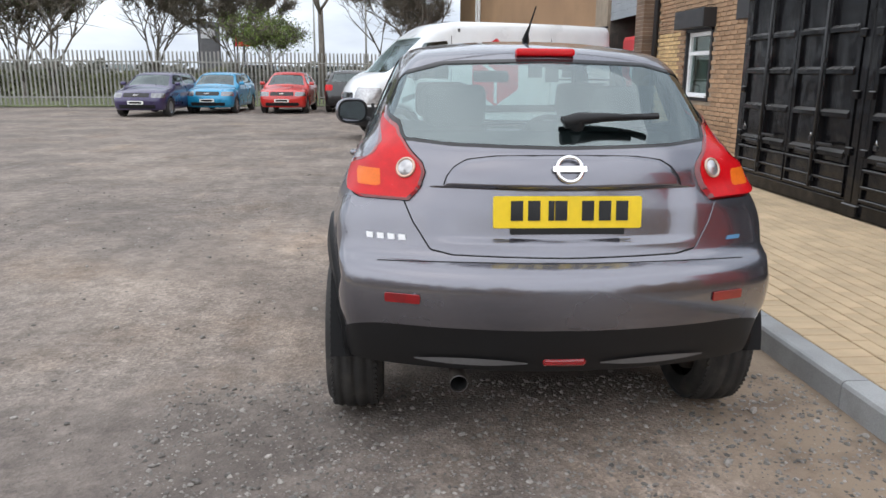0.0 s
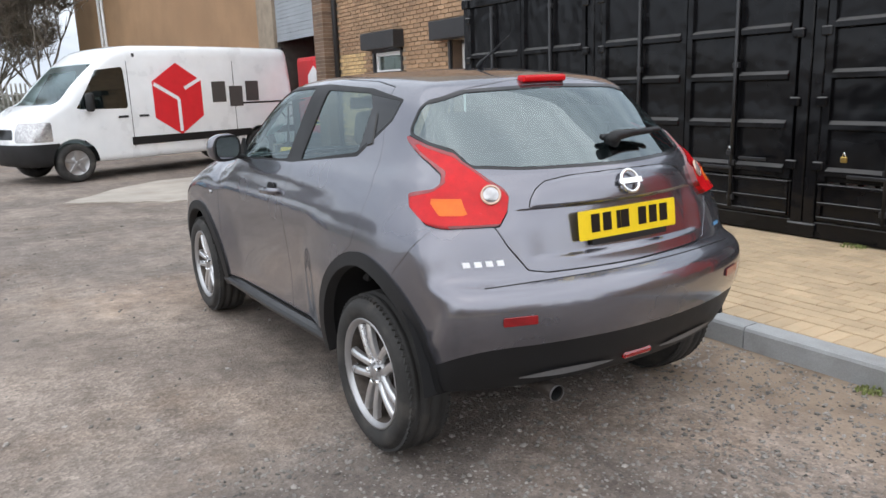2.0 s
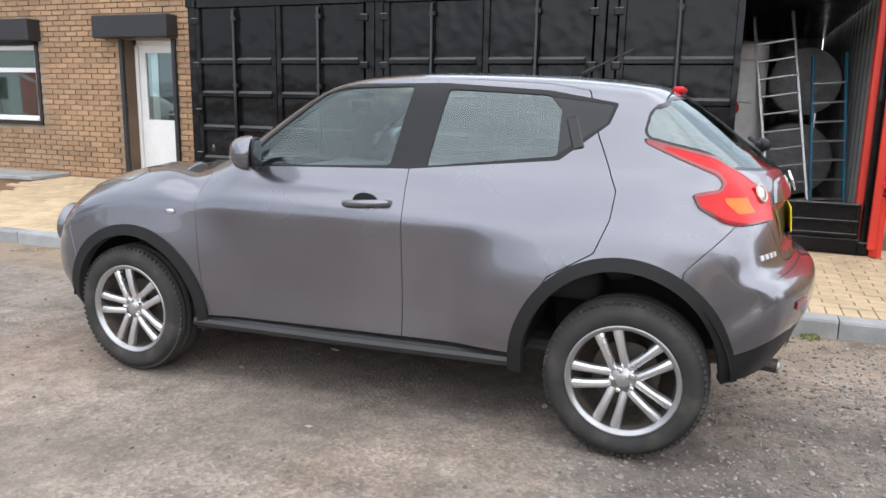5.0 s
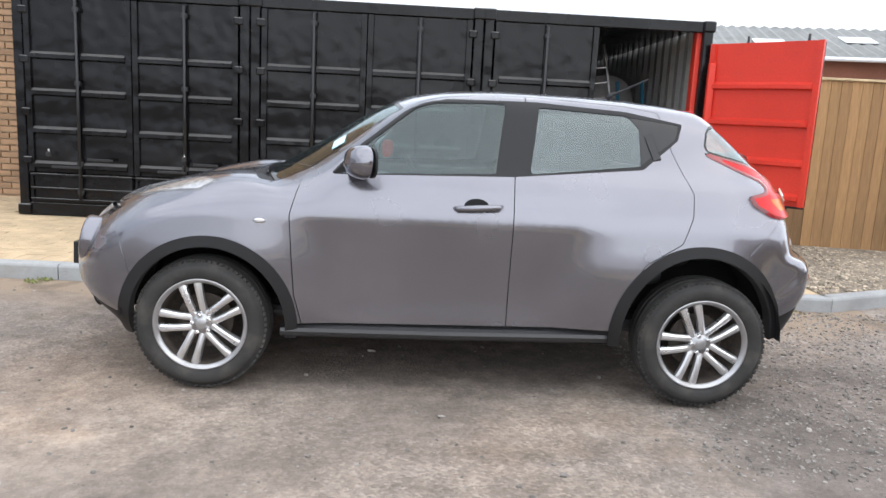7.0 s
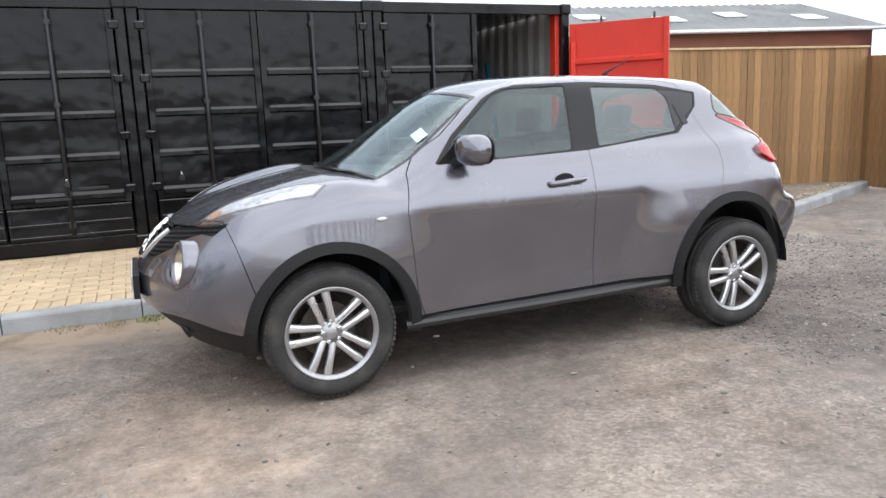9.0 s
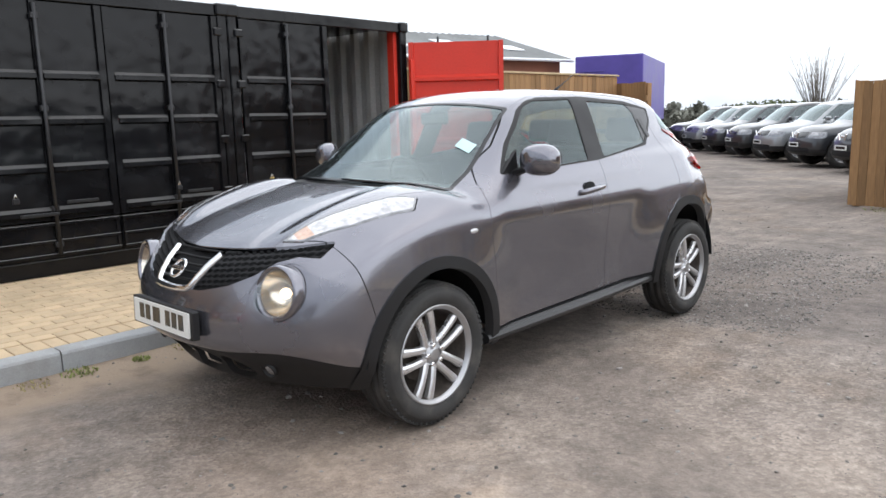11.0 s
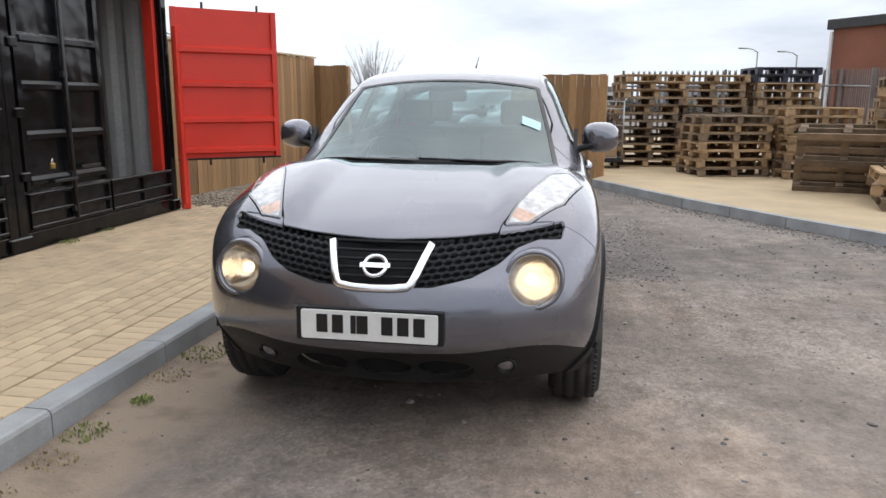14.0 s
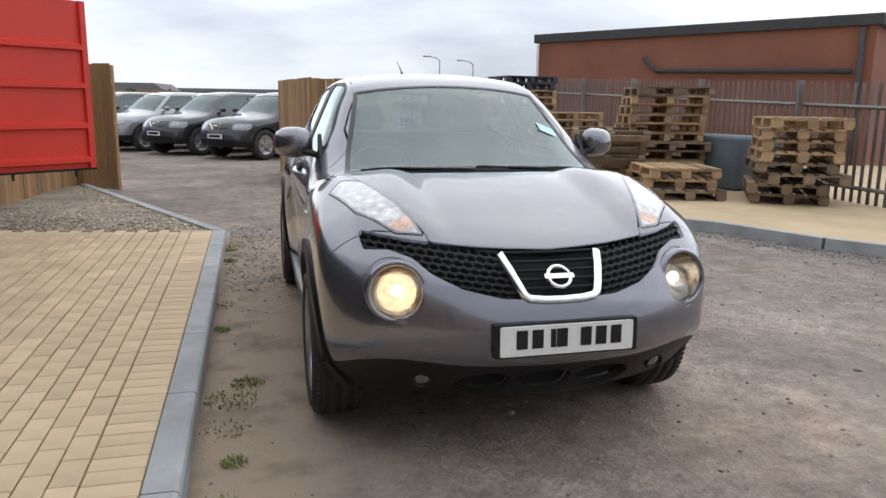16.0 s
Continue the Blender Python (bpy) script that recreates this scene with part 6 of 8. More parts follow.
# ---- brick building ----
BRICK = material("brown_brick", (0.36, 0.228, 0.135), rough=0.88, vary=0.2, scale=1.6, grain=90, bump=0.3, bump_dist=0.004, per_piece=0.17, dirt=(0.20, 0.115, 0.07), dirt_amount=0.4, dirt_scale=0.9)
BRICK_PALE = material("buff_brick", (0.52, 0.36, 0.18), rough=0.88, vary=0.15, scale=2, grain=90, bump=0.3, bump_dist=0.004, per_piece=0.15)
BRICK_FAR = material("far_brown_brickwork", (0.34, 0.21, 0.118), rough=0.9, vary=0.15, scale=0.8, grain=30, bump=0.2, dirt=(0.2, 0.11, 0.06), dirt_amount=0.3, dirt_scale=0.4)
MORTAR = material("grey_mortar", (0.30, 0.245, 0.185), rough=0.95, vary=0.2, scale=3, grain=120, bump=0.2)
UPVC = material("white_upvc", (0.78, 0.79, 0.80), rough=0.35, vary=0.04, bump=0)
SHUTTER_BLACK = material("black_shutter_box", (0.02, 0.02, 0.022), rough=0.5, vary=0.15, scale=4, bump=0.05)
ROLLER_GREY = material("grey_roller_shutter", (0.36, 0.39, 0.42), rough=0.45, metal=0.2, vary=0.1, scale=2, bump=0.05)
PANE_DARK = glass("building_glass", (0.55, 0.62, 0.60))
# unlit interiors: their dimness is put into this dark colour
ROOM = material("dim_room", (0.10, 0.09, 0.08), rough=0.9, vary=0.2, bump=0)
PALE_BLIND = material("pale_office_blind", (0.55, 0.58, 0.55), rough=0.8, vary=0.15, scale=3, bump=0)
WX = 4.70                          # face of the brick front
WIN = (9.45, 10.61, 0.97, 2.20)    # y0, y1, z0, z1
DOOR = (6.93, 7.81, 0.16, 2.20)
BAY = (12.75, 16.0, 0.0, 3.9)
HOLES = (WIN, DOOR, BAY)


def clear_of(y, z, grow=0.0):
    return all(not (a - grow < y < b + grow and c - grow < z < d + grow) for a, b, c, d in HOLES)


wall_parts = bmesh.new()
TOP = 7.0
for y0, y1, z0, z1 in ((5.72, DOOR[0], 0, TOP), (DOOR[0], DOOR[1], DOOR[3], TOP), (DOOR[0], DOOR[1], 0, DOOR[2]), (DOOR[1], WIN[0], 0, TOP), (WIN[0], WIN[1], 0, WIN[2]), (WIN[0], WIN[1], WIN[3], TOP), (WIN[1], BAY[0], 0, TOP), (BAY[0], BAY[1], BAY[3], TOP), (BAY[1], 17.5, 0, TOP)):
    box(0.30, y1 - y0, z1 - z0, (WX + 0.163, (y0 + y1) / 2, (z0 + z1) / 2), 0, wall_parts)
brick_wall = tagged(link_mesh("wall_brick_front", wall_parts, MORTAR), "brown brick front wall with window, door and loading bay", "wall", kind="structure")
# the same front runs on at a slight angle beyond the bay
far_front = box(0.4, 18.6, TOP, (0, 0, TOP / 2))
fw = tagged(link_mesh("wall_far_front", far_front, BRICK_FAR), "long brown brick wall beyond the loading bay", "wall", kind="structure")
fw.matrix_world = pose(3.90, 26.2, 0, 0, 0, 6.4)
part("end_return", box(6.0, 0.4, TOP, (3.2, 9.3, TOP / 2)), BRICK_FAR, fw)
part("downpipe", tube([(-0.27, 5.2, 0.0), (-0.27, 5.2, TOP)], 0.06, 8), UPVC, fw, "white downpipe", True)
part("downpipe", tube([(-0.27, 4.7, 0.0), (-0.27, 4.7, TOP)], 0.06, 8), UPVC, fw, "white downpipe", True)
part("long_shutter_box", box(0.25, 6.0, 0.35, (-0.3, -1.0, 2.55), 0.01), SHUTTER_BLACK, fw, "long black shutter box")
tagged(link_mesh("wall_north", box(6.0, 0.3, TOP, (7.9, 6.2, TOP / 2)), BRICK_FAR), "brown brick side wall behind the containers", "wall", kind="structure")
# plinth step along the front
step_ = thing("brick_step", "low brick step with a worn concrete top along the wall", "step")
part("riser", box(0.62, 3.7, 0.20, (WX - 0.31, 10.9, 0.10), 0.006), BRICK, step_)
part("tread", box(0.68, 3.76, 0.06, (WX - 0.335, 10.9, 0.232), 0.01), CONCRETE, step_, "worn concrete tread")
# loading bay
bay = thing("loading_bay", "open loading bay with a raised grey roller shutter", "loading bay", kind="structure")
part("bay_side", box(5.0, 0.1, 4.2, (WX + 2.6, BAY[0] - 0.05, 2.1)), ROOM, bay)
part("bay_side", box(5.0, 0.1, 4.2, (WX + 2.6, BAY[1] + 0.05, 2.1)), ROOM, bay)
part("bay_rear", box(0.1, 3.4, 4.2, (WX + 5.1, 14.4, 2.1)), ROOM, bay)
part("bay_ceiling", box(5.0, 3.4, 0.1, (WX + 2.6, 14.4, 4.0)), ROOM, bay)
for k in range(14):
    part("shutter_slat", box(0.022, BAY[1] - BAY[0] - 0.02, 0.088, (WX + 0.10 + 0.004 * (k % 2), (BAY[0] + BAY[1]) / 2, 2.74 + 0.09 * k), 0.008), ROLLER_GREY, bay)
# brick pier and its pipe
pier = thing("brick_pier", "dark brick pier beside the loading bay", "pier", kind="structure")
PIER_B = material("dark_pier_brick", (0.17, 0.11, 0.075), rough=0.9, vary=0.2, scale=3, grain=80, bump=0.3, per_piece=0.25)
for k in range(60):
    part("pier_course", box(0.30 - 0.0 * k, 0.50, 0.065, (WX - 0.15, 12.48, 0.04 + 0.075 * k), 0.006), PIER_B, pier)
part("pier_core", box(0.284, 0.484, TOP, (WX - 0.15, 12.48, TOP / 2)), MORTAR, pier)
part("pier_pipe", tube([(WX - 0.06, 12.15, 0.0), (WX - 0.06, 12.15, TOP)], 0.055, 10), SHUTTER_BLACK, pier, "black downpipe", True)

# window with its shutter box
w1 = thing("window_1", "white framed window with black surround under a shutter box", "window", kind="structure")
y0, y1, z0, z1 = WIN
cy, cz = (y0 + y1) / 2, (z0 + z1) / 2
for at, size in (((WX + 0.05, y0 + 0.03, cz), (0.14, 0.06, z1 - z0)), ((WX + 0.05, y1 - 0.03, cz), (0.14, 0.06, z1 - z0)), ((WX + 0.05, cy, z0 + 0.03), (0.16, y1 - y0, 0.06)), ((WX + 0.05, cy, z1 - 0.03), (0.14, y1 - y0, 0.06))):
    part("reveal_trim", box(*size, at, 0.004), SHUTTER_BLACK, w1, "black painted trim")
fy0, fy1, fz0, fz1 = y0 + 0.06, y1 - 0.06, z0 + 0.06, z1 - 0.06
zm = fz1 - 0.36
for at, size in (((WX + 0.07, fy0 + 0.035, (fz0 + fz1) / 2), (0.07, 0.07, fz1 - fz0)), ((WX + 0.07, fy1 - 0.035, (fz0 + fz1) / 2), (0.07, 0.07, fz1 - fz0)), ((WX + 0.07, cy, fz0 + 0.035), (0.075, fy1 - fy0, 0.07)), ((WX + 0.07, cy, fz1 - 0.035), (0.075, fy1 - fy0, 0.07)), ((WX + 0.068, cy, zm), (0.072, fy1 - fy0, 0.07))):
    part("window_frame", box(*size, at, 0.006), UPVC, w1)
for za, zb in ((fz0 + 0.07, zm - 0.035), (zm + 0.035, fz1 - 0.07)):
    pane = part("pane", box(0.006, fy1 - fy0 - 0.14, zb - za, (WX + 0.085, cy, (za + zb) / 2)), PANE_DARK, w1)
part("blind", box(0.02, fy1 - fy0, fz1 - fz0, (WX + 0.22, cy, (fz0 + fz1) / 2)), PALE_BLIND, w1, "pale blind behind the glass")
part("window_sill", box(0.10, y1 - y0 - 0.1, 0.035, (WX + 0.0, cy, z0 + 0.075), 0.006), UPVC, w1)
part("shutter_box", box(0.24, y1 - y0 + 0.14, 0.31, (WX - 0.12, cy - 0.02, z1 + 0.145), 0.012), SHUTTER_BLACK, w1, "black roller shutter box")
# door
d1 = thing("door_1", "white half-glazed door under a black shutter box", "door", kind="structure")
y0, y1, z0, z1 = DOOR
cy = (y0 + y1) / 2
DX = WX + 0.22
part("door_frame", box(0.08, 0.07, z1 - z0, (DX, y0 + 0.035, (z0 + z1) / 2), 0.006), UPVC, d1)
part("door_frame", box(0.08, 0.07, z1 - z0, (DX, y1 - 0.035, (z0 + z1) / 2), 0.006), UPVC, d1)
part("door_frame", box(0.08, y1 - y0, 0.07, (DX, cy, z1 - 0.035), 0.006), UPVC, d1)
leaf = part("door_leaf", box(0.05, y1 - y0 - 0.15, 0.92, (DX + 0.01, cy, z0 + 0.47), 0.004), UPVC, d1)
for a in (y0 + 0.13, y1 - 0.13):
    part("stile", box(0.05, 0.11, 1.06, (DX + 0.011, a, z0 + 1.46), 0.004), UPVC, leaf)
part("top_rail", box(0.05, y1 - y0 - 0.15, 0.10, (DX + 0.009, cy, z1 - 0.12), 0.004), UPVC, leaf)
part("pane", box(0.006, y1 - y0 - 0.34, 1.02, (DX + 0.012, cy, z0 + 1.45)), PANE_DARK, leaf)
# dark sheet added behind the glass in place of the unlit room
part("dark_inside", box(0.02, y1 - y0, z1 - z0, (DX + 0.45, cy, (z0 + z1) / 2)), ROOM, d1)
part("lever_handle", tube([(DX - 0.02, y0 + 0.15, z0 + 1.02), (DX - 0.06, y0 + 0.15, z0 + 1.02), (DX - 0.06, y0 + 0.27, z0 + 1.02)], 0.010, 8), CHROME, leaf, "chrome lever handle", True)
part("reveal", box(0.24, 0.04, z1 - z0, (WX + 0.12, y1 - 0.0, (z0 + z1) / 2)), PIER_B, d1)
part("door_step", box(0.30, y1 - y0, 0.05, (WX + 0.1, cy, z0 + 0.0), 0.006), CONCRETE, d1)
part("shutter_box", box(0.24, y1 - y0 + 0.42, 0.30, (WX - 0.12, cy + 0.12, z1 + 0.16), 0.012), SHUTTER_BLACK, d1, "black roller shutter box")
part("guide_rail", box(0.05, 0.06, z1 - z0, (WX - 0.03, y0 - 0.02, (z0 + z1) / 2), 0.006), SHUTTER_BLACK, d1)
part("guide_rail", box(0.05, 0.06, z1 - z0, (WX - 0.03, y1 + 0.02, (z0 + z1) / 2), 0.006), SHUTTER_BLACK, d1)


# ---- other vehicles ----
WHITE_PAINT = paint("white_van_paint", (0.82, 0.84, 0.86), 0.0, 0.3)
RED_PAINT = paint("red_car_paint", (0.55, 0.02, 0.015), 0.0, 0.3)
BLUE_PAINT = paint("bright_blue_car_paint", (0.01, 0.27, 0.50), 0.2, 0.3)
PURPLE_PAINT = paint("dark_violet_car_paint", (0.035, 0.025, 0.09), 0.3, 0.3)
BLACK_PAINT = paint("black_car_paint", (0.012, 0.012, 0.014), 0.2, 0.3)
SILVER_PAINT = paint("silver_car_paint", (0.30, 0.31, 0.32), 0.6, 0.35)
SLATE_PAINT = paint("slate_car_paint", (0.035, 0.037, 0.042), 0.5, 0.35)
GLASS_DARK = glass("dark_car_glass", (0.16, 0.19, 0.19))


def plain_wheel(parent, m, outward, r, width=0.2):
    hub = new("wheel")
    hub.parent, hub.matrix_basis = parent, m
    w, o = width / 2, outward
    part("tyre", lathe([(o * x, q) for x, q in ((-w, r * 0.62), (-w, r * 0.93), (-w + 0.03, r), (w - 0.03, r), (w, r * 0.93), (w, r * 0.66), (w - 0.02, r * 0.64))], 28), RUBBER, hub, "", True)
    part("rim", lathe([(o * x, q) for x, q in ((w - 0.012, r * 0.66), (w - 0.03, r * 0.60), (w - 0.05, r * 0.2), (w - 0.02, r * 0.16), (w - 0.018, 0.0))], 28), ALLOY, hub, "", True)
    for k in range(5):
        a = k * math.tau / 5
        own = box(0.02, 0.07, r * 0.5, (o * (w - 0.025), 0, r * 0.36), 0.006)
        bmesh.ops.rotate(own, cent=(0, 0, 0), matrix=Matrix.Rotation(a, 3, "X"), verts=own.verts)
        part("spoke", own, ALLOY, hub)
    return hub


def plain_car(name, label, body, m, L=4.1, W=1.78, H=1.47, hood=0.98, cowl=1.05, roof0=0.35, deck=None, ride=0.0, group=""):
    """A parked car, nose towards its +y, its rear bumper at y = 0; cowl: how far the windscreen's foot lies behind the nose."""
    car = thing(name, label, "car", m, group)
    H2 = H
    wy = L - cowl
    tl = curve_through([-0.3, 0.05, roof0, roof0 + 0.5, L * 0.5, wy - 0.75, wy - 0.55, wy, wy + 0.10, L - 0.35, L - 0.05, L + 0.3],
                       [0.6 * H2, 0.78 * H2 if deck is None else deck, 0.95 * H2, 0.99 * H2, H2, 0.97 * H2, 0.92 * H2, hood + 0.05, hood + 0.01, hood - 0.10, hood - 0.25, 0.3])
    nl = curve_through([0.1, 0.3, 0.5, 0.7, 0.9, 1.3], [L - 0.18, L - 0.05, L, L - 0.03, L - 0.15, L - 0.6])
    rl = curve_through([0.1, 0.3, 0.5, 0.7, 0.95, 1.1, H2], [0.15, 0.04, 0.0, 0.02, 0.08, 0.16, roof0 + 0.1])
    pl = curve_through([0, 0.4, L * 0.5, L - 0.8, L], [W / 2 - 0.08, W / 2 - 0.01, W / 2, W / 2 - 0.01, W / 2 - 0.12])
    fl = curve_through([0.1, 0.3, 0.5, 0.8, 0.95, 1.1, 1.3], [-0.10, -0.02, 0.0, -0.005, -0.03, -0.14, -0.5])
    belt = hood + 0.02

    def solid(x, y, z):
        a = np.abs(x)
        lower = pl(y) + fl(z - ride)
        upper = W / 2 - 0.10 - 0.42 * (z - belt) - 9 * np.maximum(belt - z, 0) ** 2
        f = smax(a - smax(lower, upper, 0.04), (z - tl(y + 0.15 * a ** 2 * step(y, 1.6, 2.4)) + 0.10 * a ** 2) * 0.8, 0.08)
        f = smax(f, y - nl(z) + 0.28 * a ** 2, 0.12)
        f = smax(f, rl(z) - y + 0.15 * a ** 2, 0.10)
        return smax(f, 0.22 + ride - z, 0.05)

    skin = skin_of(solid, (-W / 2 - 0.1, -0.15, 0.12), (W / 2 + 0.1, L + 0.15, H2 + 0.12), 0.055)
    wheels = (0.72, L - 0.82)
    r = 0.31 + ride * 0.6
    for y in wheels:
        _, skin = skin.cut(lambda v, n: np.maximum(np.hypot(v[:, 1] - y, v[:, 2] - r) - r - 0.05, 0.4 - np.abs(v[:, 0])))
    zt = H2 - 0.10
    mid = (roof0 + wy) / 2 + 0.05
    for c0, c1 in (((wy - 0.25, wy - 0.78), mid + 0.04), ((mid - 0.04, mid - 0.04), roof0 + 0.22)):
        outline = [(c0[0], belt + 0.04), (c0[1], zt), (c1 + (0.12 if c1 < mid - 0.1 else 0), zt), (c1, belt + 0.06)]
        pane, skin = skin.cut(lambda v, n: np.maximum(outline_field(v[:, 1], v[:, 2], outline), (0.5 - np.abs(n[:, 0])) * 0.2))
        for half in pane.moved(-0.01).halves():
            half.mesh("side_window", GLASS_DARK, car)
    pane, skin = skin.cut(lambda v, n: np.maximum.reduce([v[:, 1] - wy + 0.02 + 0.12 * v[:, 0] ** 2, wy - 0.62 - 0.12 * v[:, 0] ** 2 - v[:, 1], np.abs(v[:, 0]) - W / 2 + 0.20 + 0.35 * (v[:, 2] - belt), 0.3 - n[:, 2]]))
    pane.moved(-0.01).mesh("windscreen", GLASS_DARK, car)
    pane, skin = skin.cut(lambda v, n: np.maximum.reduce([v[:, 1] - roof0 - 0.12, belt + 0.06 - v[:, 2], v[:, 2] - zt + 0.02, np.abs(v[:, 0]) - W / 2 + 0.24 + 0.3 * (v[:, 2] - belt), n[:, 1] + 0.3]))
    pane.moved(-0.01).mesh("rear_window", GLASS_DARK, car)
    hz = 0.70 + ride * 1.0
    lamps, skin = skin.cut(lambda v, n: np.maximum.reduce([np.abs(v[:, 2] - hz) - 0.075, 0.47 * W / 1.78 - np.abs(v[:, 0]) , L - 0.42 - v[:, 1], np.abs(v[:, 0]) - W / 2 + 0.05]))
    for half in lamps.moved(0.004).halves():
        half.mesh("headlamp", LAMP_INNER, car, 0.01)
    grille_, skin = skin.cut(lambda v, n: np.maximum.reduce([np.abs(v[:, 2] - hz - 0.01) - 0.07, np.abs(v[:, 0]) - 0.42, L - 0.45 - v[:, 1]]))
    grille_.mesh("grille", GLOSS_BLACK, car, 0.01, "black grille")
    air, skin = skin.cut(lambda v, n: np.maximum.reduce([np.abs(v[:, 2] - 0.34 - ride) - 0.06, np.abs(v[:, 0]) - 0.60, L - 0.45 - v[:, 1]]))
    air.mesh("lower_intake", GAP_BLACK, car, 0.01)
    tails, skin = skin.cut(lambda v, n: np.maximum.reduce([np.abs(v[:, 2] - 0.86 - ride) - 0.10, W / 2 - 0.30 - np.abs(v[:, 0]), v[:, 1] - 0.30]))
    for half in tails.moved(0.004).halves():
        half.mesh("tail_lamp", LAMP_RED, car, 0.01)
    if ride:
        low, skin = skin.cut(lambda v, n: v[:, 2] - 0.36 - ride)
        low.moved(0.012).mesh("lower_cladding", BLACK_TRIM, car, 0.02, "black plastic lower cladding")
        for s in (-1, 1):
            own = box(0.035, 0.03, 0.17, (0, 0, 0), 0.008)
            bmesh.ops.rotate(own, cent=(0, 0, 0), matrix=Matrix.Rotation(radians(28) * s, 3, "Y"), verts=own.verts)
            bmesh.ops.translate(own, vec=(s * 0.15, L - 0.02, hz), verts=own.verts)
            part("grille_trim", own, CHROME, car, "bright V-shaped grille trim")
    skin.mesh("body", body, car, 0.02)
    for y in wheels:
        for s in (-1, 1):
            plain_wheel(car, pose(s * (W / 2 - 0.12), y, r), s, r)
    part("underside", box(W - 0.3, L - 0.8, 0.12, (0, L / 2, 0.28 + ride)), GAP_BLACK, car)
    part("cabin", box(W - 0.42, L * 0.42, 0.45, (0, L * 0.45, belt - 0.22)), CABIN_GREY, car)
    for x in (-0.36, 0.36):
        part("front_seat", box(0.46, 0.14, 0.62, (x, L * 0.48, belt + 0.05), 0.05), SEAT_CLOTH, car)
    bar = part("emblem_bar", box(0.16, 0.02, 0.04, (0, L - 0.03, hz + 0.01), 0.008), CHROME, car)
    plate_m = frame_at(Vector((0, L + 0.005, 0.47 + ride)), Vector((0, 1, 0)))
    pl_ = part("number_plate", prism(rounded(0.52, 0.111, 0.008), 0.01, None, plate_m), PLATE_WHITE, car)
    part("plate_bar", prism(rounded(0.40, 0.06, 0.006), 0.004, None, plate_m @ Matrix.Translation((0, 0, 0.0102))), GLOSS_BLACK, pl_)
    plate_m = frame_at(Vector((0, -0.008, 0.66 + ride)), Vector((0, -1, 0)))
    pl_ = part("number_plate", prism(rounded(0.52, 0.111, 0.008), 0.01, None, plate_m), PLATE_YELLOW, car)
    part("plate_bar", prism(rounded(0.40, 0.06, 0.006), 0.004, None, plate_m @ Matrix.Translation((0, 0, 0.0102))), GLOSS_BLACK, pl_)
    for s in (-1, 1):
        part("door_mirror", box(0.18, 0.10, 0.12, (s * (W / 2 + 0.04), wy - 0.35, belt + 0.06), 0.035, None, None, 2), body, car, "", True)
    return car


plain_car("parked_car", "dark violet hatchback parked by the yard fence", PURPLE_PAINT, pose(-8.15, 24.3, 0, 0, 0, 176) @ Matrix.Scale(0.93, 4), 4.3, 1.78, 1.45)
plain_car("parked_car", "bright blue hatchback parked by the yard fence", BLUE_PAINT, pose(-6.65, 26.2, 0, 0, 0, 178) @ Matrix.Scale(0.93, 4), 4.2, 1.80, 1.46)
plain_car("parked_car", "bright red small hatchback parked by the yard fence", RED_PAINT, pose(-4.33, 26.3, 0, 0, 0, 179) @ Matrix.Scale(0.93, 4), 4.0, 1.75, 1.48)
plain_car("parked_car", "black estate car parked nose to the fence", BLACK_PAINT, pose(-2.15, 23.4, 0, 0, 0, 2), 4.5, 1.80, 1.46)
suv = plain_car("parked_suv", "dark slate crossover in a row of parked cars", SLATE_PAINT, pose(0, 0, 0), 4.6, 1.82, 1.66, 1.10, 1.15, 0.30, None, 0.10, "row of crossovers beyond the gate")
suv2 = plain_car("parked_suv", "silver crossover in a row of parked cars", SILVER_PAINT, pose(0, 0, 0), 4.6, 1.82, 1.66, 1.10, 1.15, 0.30, None, 0.10, "row of crossovers beyond the gate")
nose = radians(-48)


def parked_at(nx, ny, turn=-48):
    """The pose of a crossover whose nose stands at nx, ny."""
    a = radians(turn)
    return pose(nx + 4.6 * math.sin(a), ny - 4.6 * math.cos(a), 0, 0, 0, turn)


spots = [(1.9, -13.2), (3.5, -15.0), (5.1, -16.8), (6.7, -18.6), (8.3, -20.4), (9.9, -22.2), (11.5, -24.0)]
for k, (nx, ny) in enumerate(spots):
    src = suv2 if k in (2, 5) else suv
    if k in (0, 2):
        src.matrix_basis = parked_at(nx, ny)
    else:
        copy_thing(src, parked_at(nx, ny))
copy_thing(suv, parked_at(15.2, -18.2, 160))
copy_thing(suv2, parked_at(7.2, -24.5, -150))


# ---- delivery vans ----
def van_solid(x, y, z):
    a = np.abs(x)
    tl = van_top(y)
    side = a - 1.0 - 0.012 * step(z, 0.5, 0.9) + 0.10 * np.maximum(z - 1.35, 0) ** 1.6 + 0.05 * step(y, 4.6, 6.0)
    f = smax(side, (z - tl + 0.05 * a ** 2 + 0.0 * y) * 0.8, 0.14)
    f = smax(f, y - van_nose(z) + 0.22 * a ** 2, 0.14)
    f = smax(f, -y + 0.03 * a ** 2 + 0.03 * np.maximum(z - 1.2, 0), 0.06)
    return smax(f, 0.33 - z, 0.04)


van_top = curve_through([-0.5, 0.0, 2.0, 3.6, 4.1, 4.45, 4.95, 5.25, 5.55, 5.85, 6.05, 6.4], [2.44, 2.46, 2.49, 2.48, 2.42, 2.22, 1.78, 1.48, 1.37, 1.20, 0.95, 0.3])
van_nose = curve_through([0.2, 0.45, 0.65, 0.9, 1.15, 1.5, 2.5], [5.86, 5.95, 5.98, 5.96, 5.86, 5.55, 4.4])


